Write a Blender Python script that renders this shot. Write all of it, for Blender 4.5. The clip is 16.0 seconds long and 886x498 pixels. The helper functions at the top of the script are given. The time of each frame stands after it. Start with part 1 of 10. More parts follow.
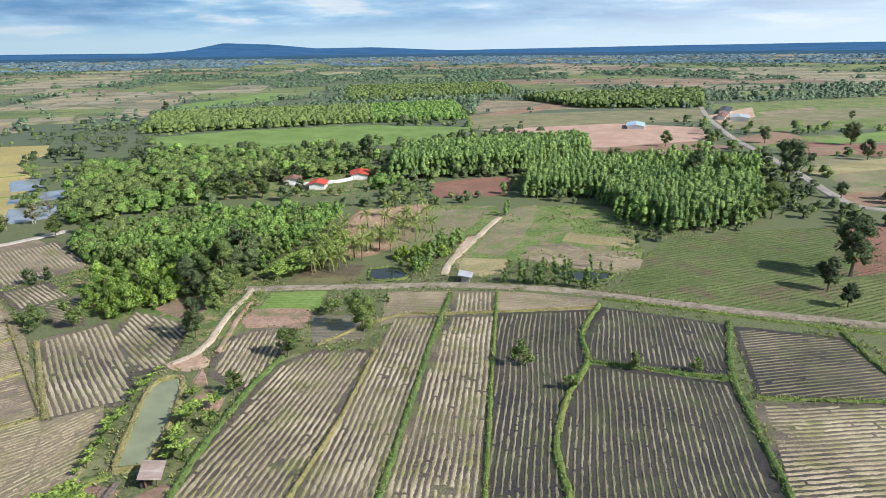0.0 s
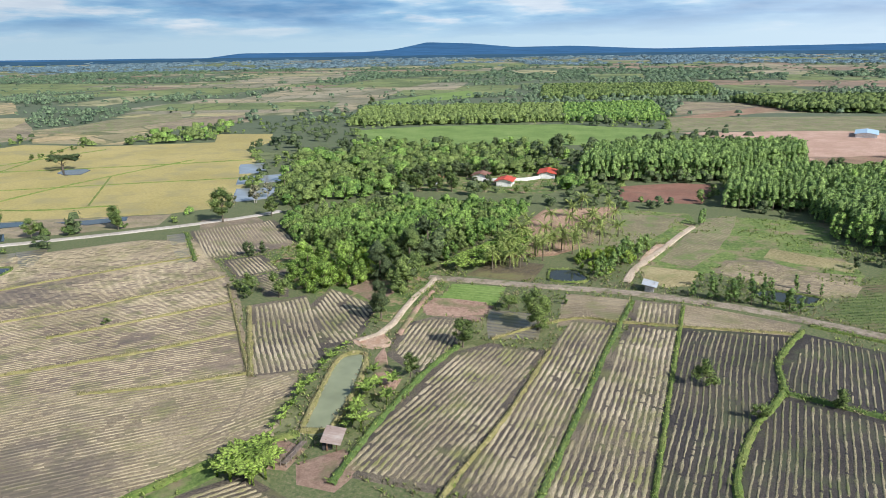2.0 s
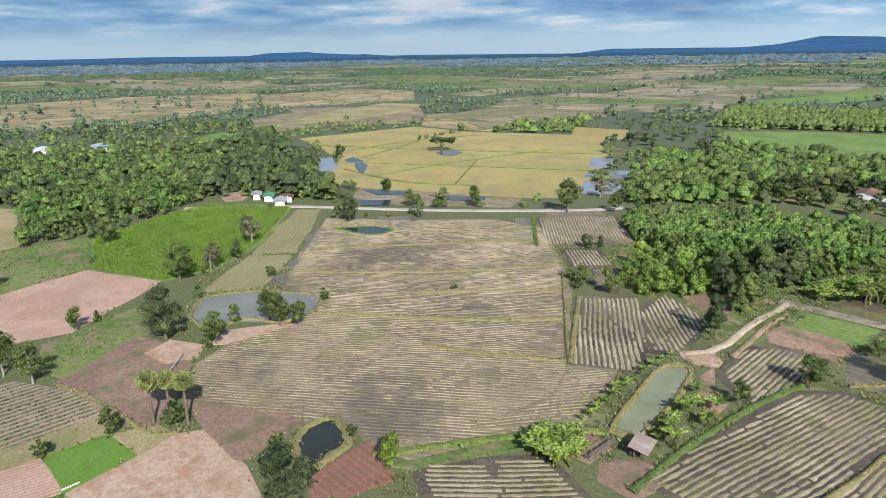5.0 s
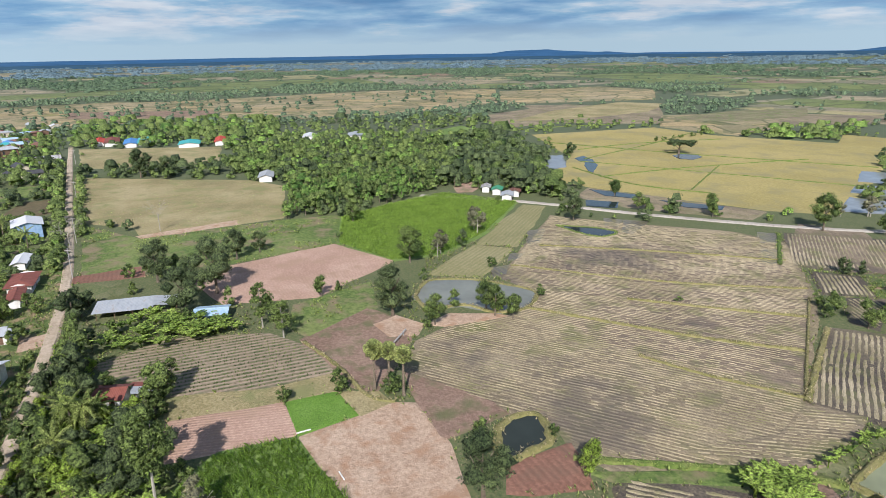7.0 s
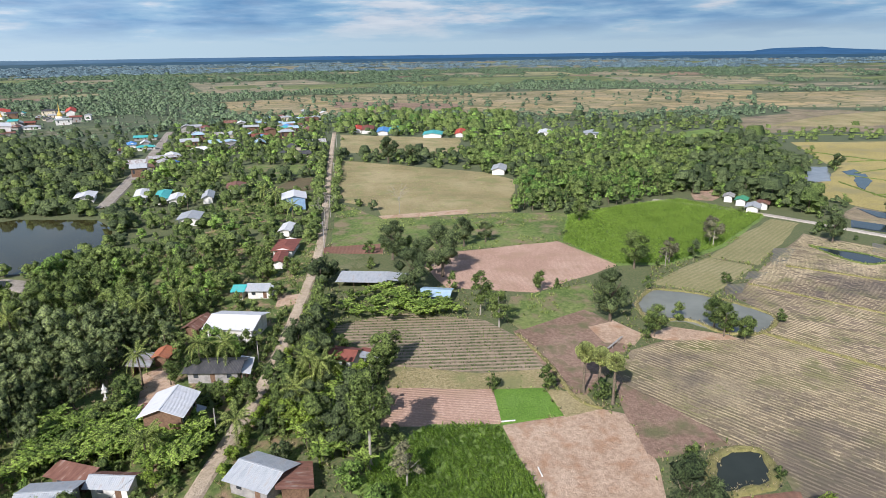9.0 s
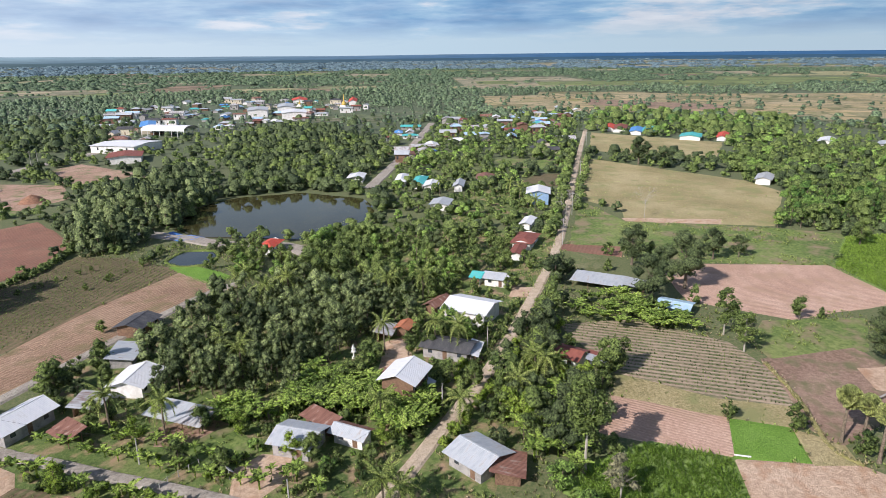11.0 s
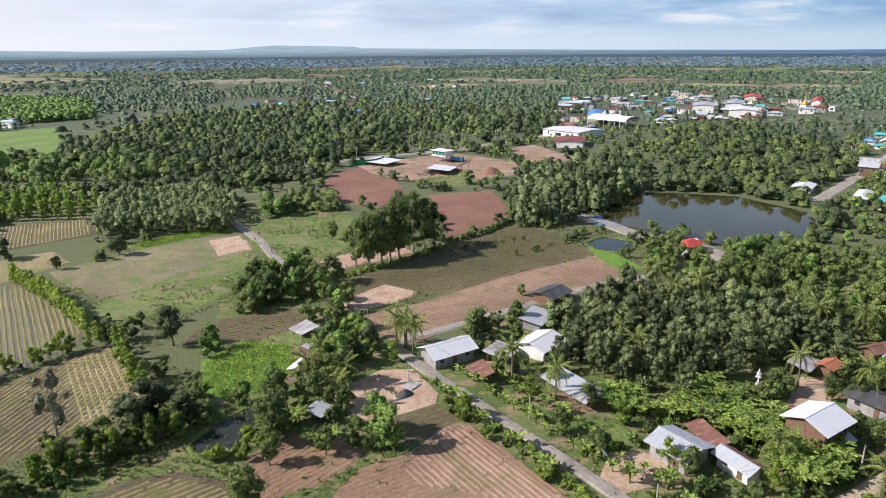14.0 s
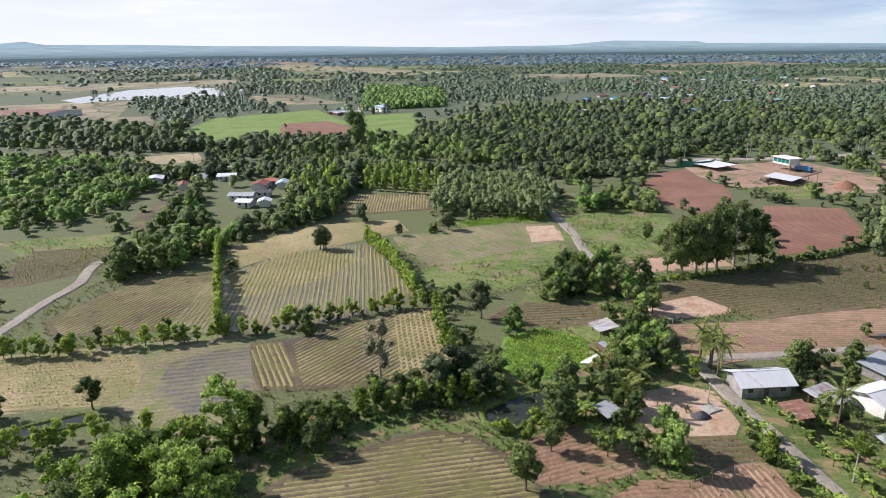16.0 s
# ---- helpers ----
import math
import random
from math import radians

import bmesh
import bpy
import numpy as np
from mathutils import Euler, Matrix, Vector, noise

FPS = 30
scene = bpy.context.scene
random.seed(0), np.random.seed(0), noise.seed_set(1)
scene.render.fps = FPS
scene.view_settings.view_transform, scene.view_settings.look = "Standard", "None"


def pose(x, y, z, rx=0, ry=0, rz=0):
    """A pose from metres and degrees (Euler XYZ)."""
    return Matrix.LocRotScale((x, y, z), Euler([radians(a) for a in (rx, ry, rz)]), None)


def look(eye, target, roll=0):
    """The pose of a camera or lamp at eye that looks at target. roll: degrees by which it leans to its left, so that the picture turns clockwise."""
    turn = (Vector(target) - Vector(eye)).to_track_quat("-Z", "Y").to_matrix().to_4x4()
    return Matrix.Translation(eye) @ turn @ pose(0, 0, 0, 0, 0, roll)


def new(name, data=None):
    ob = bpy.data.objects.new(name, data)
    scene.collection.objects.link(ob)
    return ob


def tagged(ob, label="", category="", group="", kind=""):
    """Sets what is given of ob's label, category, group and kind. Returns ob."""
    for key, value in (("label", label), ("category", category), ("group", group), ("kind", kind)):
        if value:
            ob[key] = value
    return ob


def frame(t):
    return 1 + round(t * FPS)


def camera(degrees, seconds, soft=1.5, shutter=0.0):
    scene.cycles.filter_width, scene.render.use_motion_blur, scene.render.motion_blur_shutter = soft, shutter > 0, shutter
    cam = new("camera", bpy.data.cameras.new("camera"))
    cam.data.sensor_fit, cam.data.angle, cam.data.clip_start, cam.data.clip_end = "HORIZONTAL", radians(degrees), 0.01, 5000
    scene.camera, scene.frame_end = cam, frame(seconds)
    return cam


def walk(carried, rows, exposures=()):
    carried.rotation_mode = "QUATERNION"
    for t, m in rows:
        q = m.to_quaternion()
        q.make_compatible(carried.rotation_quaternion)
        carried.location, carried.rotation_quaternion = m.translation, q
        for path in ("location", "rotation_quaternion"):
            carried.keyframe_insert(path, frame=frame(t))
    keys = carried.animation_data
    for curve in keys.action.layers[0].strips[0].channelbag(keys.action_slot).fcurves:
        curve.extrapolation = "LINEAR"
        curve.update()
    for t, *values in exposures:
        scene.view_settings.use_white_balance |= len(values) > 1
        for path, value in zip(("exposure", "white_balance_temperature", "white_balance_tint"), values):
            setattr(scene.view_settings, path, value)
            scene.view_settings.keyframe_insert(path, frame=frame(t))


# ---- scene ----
cam = camera(68.336, 16.0, 0.5)
PATH = [
    (0.0, pose(0, 0, 60, 72.886, 0.670, 0.000)),
    (0.5, pose(0, 0, 60, 72.901, 0.778, 5.015)),
    (1.0, pose(0, 0, 60, 72.946, 0.699, 8.864)),
    (1.5, pose(0, 0, 60, 72.959, 0.793, 11.490)),
    (2.0, pose(0, 0, 60, 72.979, 0.812, 16.507)),
    (2.5, pose(0, 0, 60, 72.979, 0.782, 21.681)),
    (3.0, pose(0, 0, 60, 72.993, 0.711, 26.687)),
    (3.5, pose(0, 0, 60, 72.997, 0.700, 31.684)),
    (4.0, pose(0, 0, 60, 73.026, 0.754, 36.723)),
    (6.5, pose(0, 0, 60, 73.151, 1.046, 61.725)),
    (7.0, pose(0, 0, 60, 73.189, 1.009, 66.762)),
    (7.5, pose(0, 0, 60, 73.193, 0.964, 71.778)),
    (8.0, pose(0, 0, 60, 73.204, 0.887, 76.833)),
    (8.5, pose(0, 0, 60, 73.195, 0.803, 81.931)),
    (9.0, pose(0, 0, 60, 73.241, 0.750, 87.054)),
    (11.5, pose(0, 0, 60, 73.209, 0.609, 114.485)),
    (12.0, pose(0, 0, 60, 73.192, 0.542, 120.585)),
    (12.5, pose(0, 0, 60, 73.185, 0.545, 126.752)),
    (13.0, pose(0, 0, 60, 73.167, 0.489, 133.039)),
    (13.5, pose(0, 0, 60, 73.091, 0.503, 139.241)),
    (14.0, pose(0, 0, 60, 73.028, 0.418, 145.580)),
    (14.5, pose(0, 0, 60, 72.983, 0.473, 152.285)),
    (15.0, pose(0, 0, 60, 72.941, 0.484, 159.133)),
    (15.5, pose(0, 0, 60, 72.881, 0.494, 166.236)),
    (16.0, pose(0, 0, 60, 72.876, 0.581, 173.472)),
]
EXPOSURES = [(0.0, 0.24, 6360, 11), (3.5, 0.17, 6380, 12), (7.0, 0.08, 6420, 14), (9.0, 0.1, 6460, 15), (12.5, 0.16, 6640, 18), (16.0, 0.2, 6640, 18)]
walk(cam, PATH, EXPOSURES)

# ---- world, sun ----
world = bpy.data.worlds.new("sky")
scene.world = world
world.use_nodes = True
SUN_AZ, SUN_EL = 117.0, 36.0          # bearing of the sun (degrees from +y towards +x) and height


def build_sky():
    """Clear upper sky, streaks of blue-grey cloud and a pale band over the horizon, brighter towards the sun."""
    nt = world.node_tree
    nd, lk = nt.nodes, nt.links
    nd.clear()
    out = nd.new("ShaderNodeOutputWorld")
    bg = nd.new("ShaderNodeBackground")
    bg.inputs[1].default_value = 0.1
    sky = nd.new("ShaderNodeTexSky")
    sky.sky_type = "NISHITA"
    sky.sun_disc = False
    sky.sun_elevation = radians(SUN_EL)
    sky.sun_rotation = radians(SUN_AZ)
    sky.dust_density = 0.6
    tc = nd.new("ShaderNodeTexCoord").outputs["Generated"]
    sep = nd.new("ShaderNodeSeparateXYZ")
    lk.new(tc, sep.inputs[0])
    mp = nd.new("ShaderNodeMapping")
    mp.inputs["Scale"].default_value = (9, 9, 62)
    lk.new(tc, mp.inputs["Vector"])

    def noise3(vec, scale, detail):
        n = nd.new("ShaderNodeTexNoise")
        n.inputs["Scale"].default_value = scale
        n.inputs["Detail"].default_value = detail
        n.inputs["Roughness"].default_value = 0.55
        lk.new(vec, n.inputs["Vector"])
        return n.outputs["Fac"]

    def ramp(fac, stops):
        r = nd.new("ShaderNodeValToRGB")
        while len(r.color_ramp.elements) < len(stops):
            r.color_ramp.elements.new(0.5)
        for el, (p, c) in zip(r.color_ramp.elements, stops):
            el.position = p
            el.color = (*c, 1)
        lk.new(fac, r.inputs[0])
        return r.outputs[0]

    def mixed(f, a, b, mode="MIX"):
        m = nd.new("ShaderNodeMix")
        m.data_type = "RGBA"
        m.blend_type = mode
        for sock, v in ((m.inputs["Factor"], f), (m.inputs["A"], a), (m.inputs["B"], b)):
            if isinstance(v, (int, float)):
                sock.default_value = v
            elif isinstance(v, tuple):
                sock.default_value = (*v, 1)
            else:
                lk.new(v, sock)
        return m.outputs["Result"]

    n1 = noise3(mp.outputs[0], 0.6, 7.0)
    n2 = noise3(mp.outputs[0], 1.5, 6.0)
    cloud = ramp(n1, [(0.34, (1.2, 2.9, 5.2)), (0.46, (1.9, 4.0, 6.4)), (0.55, (3.2, 5.5, 7.4)), (0.64, (7.2, 7.9, 8.4))])
    cloud = mixed(0.3, cloud, ramp(n2, [(0.36, (1.7, 3.2, 5.2)), (0.66, (5.6, 6.8, 7.8))]))
    high = nd.new("ShaderNodeMapRange")       # clear sky far above the cloud sheet
    lk.new(sep.outputs[2], high.inputs[0])
    high.inputs[1].default_value = 0.16
    high.inputs[2].default_value = 0.30
    high.inputs[3].default_value = 0.0
    high.inputs[4].default_value = 0.92
    ad = nd.new("ShaderNodeMath")
    ad.operation = "MULTIPLY_ADD"
    lk.new(n2, ad.inputs[0])
    ad.inputs[1].default_value = 0.03
    lk.new(sep.outputs[2], ad.inputs[2])
    low = nd.new("ShaderNodeMapRange")
    lk.new(ad.outputs[0], low.inputs[0])
    low.inputs[1].default_value = 0.028
    low.inputs[2].default_value = 0.056
    col = mixed(low.outputs[0], (4.6, 6.3, 7.4), cloud)
    dot = nd.new("ShaderNodeVectorMath")
    dot.operation = "DOT_PRODUCT"
    lk.new(tc, dot.inputs[0])
    dot.inputs[1].default_value = (math.sin(radians(SUN_AZ)), math.cos(radians(SUN_AZ)), 0)
    glow = nd.new("ShaderNodeMapRange")
    lk.new(dot.outputs["Value"], glow.inputs[0])
    glow.inputs[1].default_value = -1.0
    glow.inputs[2].default_value = 0.6
    glow.inputs[3].default_value = 0.85
    glow.inputs[4].default_value = 1.5
    veil = nd.new("ShaderNodeMapRange")       # whiter towards the sun
    lk.new(dot.outputs["Value"], veil.inputs[0])
    veil.inputs[1].default_value = -0.7
    veil.inputs[2].default_value = 0.4
    veil.inputs[4].default_value = 0.88
    col = mixed(veil.outputs[0], col, (5.2, 5.6, 6.0))
    sc = nd.new("ShaderNodeVectorMath")
    sc.operation = "SCALE"
    lk.new(col, sc.inputs[0])
    lk.new(glow.outputs[0], sc.inputs["Scale"])
    lk.new(mixed(high.outputs[0], sc.outputs[0], sky.outputs[0]), bg.inputs[0])
    lk.new(bg.outputs[0], out.inputs[0])


build_sky()
sun = new("sun", bpy.data.lights.new("sun", "SUN"))
sun.data.energy = 5.0
sun.data.angle = radians(0.6)
sun.data.color = (1.0, 0.975, 0.95)
_a, _e = radians(SUN_AZ), radians(SUN_EL)
_s = Vector((math.sin(_a) * math.cos(_e), math.cos(_a) * math.cos(_e), math.sin(_e)))
sun.matrix_world = look(_s * 500, (0, 0, 0))

# ---- materials ----
MATS = {}


def base_mat(name, rough=0.9, metal=0.0):
    m = bpy.data.materials.new(name)
    m.use_nodes = True
    b = m.node_tree.nodes["Principled BSDF"]
    b.inputs["Roughness"].default_value = rough
    b.inputs["Metallic"].default_value = metal
    return m, m.node_tree.nodes, m.node_tree.links, b


def noise_node(nd, lk, vec, scale, detail=4.0, rough=0.6):
    n = nd.new("ShaderNodeTexNoise")
    n.inputs["Scale"].default_value = scale
    n.inputs["Detail"].default_value = detail
    n.inputs["Roughness"].default_value = rough
    lk.new(vec, n.inputs["Vector"])
    return n.outputs["Fac"]


def ramp_node(nd, lk, fac, stops):
    r = nd.new("ShaderNodeValToRGB")
    e = r.color_ramp.elements
    while len(e) < len(stops):
        e.new(0.5)
    for el, (p, c) in zip(e, stops):
        el.position = p
        el.color = (*c, 1)
    lk.new(fac, r.inputs[0])
    return r.outputs[0]


def mix_node(nd, lk, fac, a, b, mode="MIX"):
    m = nd.new("ShaderNodeMix")
    m.data_type = "RGBA"
    m.blend_type = mode
    for sock, v in ((m.inputs["Factor"], fac), (m.inputs["A"], a), (m.inputs["B"], b)):
        if isinstance(v, (int, float)):
            sock.default_value = v
        elif isinstance(v, tuple):
            sock.default_value = (*v, 1)
        else:
            lk.new(v, sock)
    return m.outputs["Result"]


def bump_node(nd, lk, bsdf, height, strength, dist):
    b = nd.new("ShaderNodeBump")
    b.inputs["Strength"].default_value = strength
    b.inputs["Distance"].default_value = dist
    lk.new(height, b.inputs["Height"])
    lk.new(b.outputs[0], bsdf.inputs["Normal"])


def land(name, lo, mid, hi, fine=1.5, patch=0.06, row=None, row_col=None, row_mix=0.7, edge=(0.42, 0.58), rough=0.95, tint=None, streaks=False, damp=None, plots=0.0):
    """Soil or crop cover: fine grain, broad patches and, with row=(angle, spacing), crop lines."""
    key = (name, None if row is None else (round(row[0], 1), row[1]))
    if key in MATS:
        return MATS[key]
    m, nd, lk, b = base_mat(name, rough)
    g = nd.new("ShaderNodeTexCoord").outputs["Object"]
    f = noise_node(nd, lk, g, fine, 8.0, 0.78)
    p = noise_node(nd, lk, g, patch, 5.0, 0.6)
    c1 = ramp_node(nd, lk, f, [(0.40, tuple(c * 0.8 for c in lo)), (0.5, mid), (0.6, tuple(c * 1.12 for c in hi))])
    c2 = ramp_node(nd, lk, p, [(0.38, lo), (0.5, mid), (0.62, hi)])
    col = mix_node(nd, lk, 0.5, c1, c2)
    if tint:
        tn = noise_node(nd, lk, g, patch * 2.7, 4.0)
        col = mix_node(nd, lk, ramp_node(nd, lk, tn, [(0.5, (0, 0, 0)), (0.66, (1, 1, 1))]), col, tint)
    if plots:
        v = nd.new("ShaderNodeTexVoronoi")
        v.distance = "CHEBYCHEV"
        v.inputs["Scale"].default_value = plots
        lk.new(g, v.inputs["Vector"])
        col = mix_node(nd, lk, 1.0, col, ramp_node(nd, lk, v.outputs["Color"], [(0.15, (0.62, 0.68, 0.6)), (0.5, (1.0, 1.0, 1.0)), (0.85, (1.2, 1.12, 1.0))]), "MULTIPLY")
        w = nd.new("ShaderNodeTexVoronoi")
        w.feature = "DISTANCE_TO_EDGE"
        w.inputs["Scale"].default_value = plots
        lk.new(g, w.inputs["Vector"])
        col = mix_node(nd, lk, ramp_node(nd, lk, w.outputs["Distance"], [(0.015, (0.8,) * 3), (0.05, (0, 0, 0))]), col, (0.09, 0.11, 0.04))
    if damp:
        dn = noise_node(nd, lk, g, 0.028, 6.0, 0.7)
        col = mix_node(nd, lk, ramp_node(nd, lk, dn, [(0.53, (0, 0, 0)), (0.62, (0.75,) * 3)]), col, damp)
    h = f
    if row:
        mp = nd.new("ShaderNodeMapping")
        mp.inputs["Rotation"].default_value = (0, 0, -radians(row[0]))
        lk.new(g, mp.inputs["Vector"])
        w = nd.new("ShaderNodeTexWave")
        w.bands_direction = "Y"
        w.inputs["Scale"].default_value = math.tau / 20.0 / row[1]
        w.inputs["Distortion"].default_value = 0.9
        w.inputs["Detail"].default_value = 3.0
        w.inputs["Detail Scale"].default_value = 2.0
        lk.new(mp.outputs[0], w.inputs["Vector"])
        brk = ramp_node(nd, lk, noise_node(nd, lk, g, 0.35, 5.0), [(0.3, (0.15,) * 3), (0.6, (1, 1, 1))])
        st = nd.new("ShaderNodeMapping")
        st.inputs["Scale"].default_value = (0.03 if streaks else 0.05, (0.45 if streaks else 1.0) / row[1], 1)
        lk.new(mp.outputs[0], st.inputs["Vector"])
        sn = noise_node(nd, lk, st.outputs[0], 1.6, 4.0, 0.6)
        wv = mix_node(nd, lk, 0.95 if streaks else 0.5, w.outputs["Fac"], sn)
        mid_e = (edge[0] + edge[1]) / 2
        s = ramp_node(nd, lk, wv, [(mid_e - 0.05, (0, 0, 0)), (mid_e + 0.05, (1, 1, 1))])
        s = mix_node(nd, lk, 1.0, s, brk, "MULTIPLY")
        s = mix_node(nd, lk, row_mix, (0, 0, 0), s)
        col = mix_node(nd, lk, s, col, row_col)
        h = mix_node(nd, lk, 0.5, f, w.outputs["Fac"])
    lk.new(col, b.inputs["Base Color"])
    bump_node(nd, lk, b, h, 0.9, 0.12 if row else 0.3)
    MATS[key] = m
    return m


def leaf(name, dark, light, trans=0.25, grain=2.3):
    m, nd, lk, b = base_mat(name, 0.6)
    g = nd.new("ShaderNodeNewGeometry")
    oi = nd.new("ShaderNodeObjectInfo")
    pn = noise_node(nd, lk, g.outputs["Position"], 0.13, 2.0)
    a = nd.new("ShaderNodeMath")
    a.operation = "MULTIPLY_ADD"
    lk.new(g.outputs["Random Per Island"], a.inputs[0])
    a.inputs[1].default_value = 0.45
    s = nd.new("ShaderNodeMath")
    s.operation = "MULTIPLY_ADD"
    lk.new(pn, s.inputs[0])
    s.inputs[1].default_value = 1.3
    s.inputs[2].default_value = -0.42
    lk.new(s.outputs[0], a.inputs[2])
    r = nd.new("ShaderNodeMath")
    r.operation = "MULTIPLY_ADD"
    lk.new(oi.outputs["Random"], r.inputs[0])
    r.inputs[1].default_value = 0.3
    lk.new(a.outputs[0], r.inputs[2])
    col = ramp_node(nd, lk, r.outputs[0], [(0.12, dark), (0.85, light)])
    # Shade between leaves painted into the colour as noise: dark gaps, bright tips.
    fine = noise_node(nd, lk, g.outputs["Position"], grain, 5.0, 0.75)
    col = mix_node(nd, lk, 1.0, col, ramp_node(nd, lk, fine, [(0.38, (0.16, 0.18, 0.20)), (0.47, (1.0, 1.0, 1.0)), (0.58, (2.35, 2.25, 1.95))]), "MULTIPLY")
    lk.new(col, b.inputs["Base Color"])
    bump_node(nd, lk, b, fine, 1.0, 0.7)
    b.inputs["Specular IOR Level"].default_value = 0.25
    tr = nd.new("ShaderNodeBsdfTranslucent")
    lk.new(col, tr.inputs[0])
    ms = nd.new("ShaderNodeMixShader")
    ms.inputs[0].default_value = trans
    lk.new(b.outputs[0], ms.inputs[1])
    lk.new(tr.outputs[0], ms.inputs[2])
    lk.new(ms.outputs[0], nd["Material Output"].inputs[0])
    return m


def plain(name, c1, c2, scale=3.0, rough=0.8, metal=0.0, bump=0.2):
    m, nd, lk, b = base_mat(name, rough, metal)
    g = nd.new("ShaderNodeTexCoord").outputs["Object"]
    f = noise_node(nd, lk, g, scale, 5.0)
    lk.new(ramp_node(nd, lk, f, [(0.40, c1), (0.60, c2)]), b.inputs["Base Color"])
    if bump:
        bump_node(nd, lk, b, f, bump, 0.05)
    return m


def sheet(name, c1, c2, dirt, rough=0.45, metal=0.3):
    """Corrugated sheet roofing, ribs along the local y axis, with stains."""
    m, nd, lk, b = base_mat(name, rough, metal)
    g = nd.new("ShaderNodeTexCoord").outputs["Object"]
    oi = nd.new("ShaderNodeObjectInfo").outputs["Random"]
    w = nd.new("ShaderNodeTexWave")
    w.bands_direction = "X"
    w.inputs["Scale"].default_value = math.tau / 20.0 / 0.3
    lk.new(g, w.inputs["Vector"])
    mp = nd.new("ShaderNodeMapping")
    mp.inputs["Scale"].default_value = (1.2, 0.3, 1)
    lk.new(g, mp.inputs["Vector"])
    ad = nd.new("ShaderNodeVectorMath")
    lk.new(mp.outputs[0], ad.inputs[0])
    cx = nd.new("ShaderNodeCombineXYZ")
    mlt = nd.new("ShaderNodeMath")
    mlt.operation = "MULTIPLY"
    lk.new(oi, mlt.inputs[0])
    mlt.inputs[1].default_value = 50
    lk.new(mlt.outputs[0], cx.inputs[2])
    lk.new(cx.outputs[0], ad.inputs[1])
    f = noise_node(nd, lk, ad.outputs[0], 1.0, 5.0, 0.65)
    col = ramp_node(nd, lk, f, [(0.3, c1), (0.55, c2), (0.72, dirt)])
    lk.new(col, b.inputs["Base Color"])
    bump_node(nd, lk, b, w.outputs["Fac"], 0.5, 0.05)
    return m


def water(name, tint, rough=0.06, murk=0.7):
    m, nd, lk, b = base_mat(name, rough)
    g = nd.new("ShaderNodeTexCoord").outputs["Object"]
    f = noise_node(nd, lk, g, 0.12, 3.0)
    lo = tuple(c * murk for c in tint)
    lk.new(ramp_node(nd, lk, f, [(0.3, lo), (0.7, tint)]), b.inputs["Base Color"])
    b.inputs["IOR"].default_value = 1.33
    bump_node(nd, lk, b, noise_node(nd, lk, g, 2.5, 3.0), 0.08, 0.05)
    return m


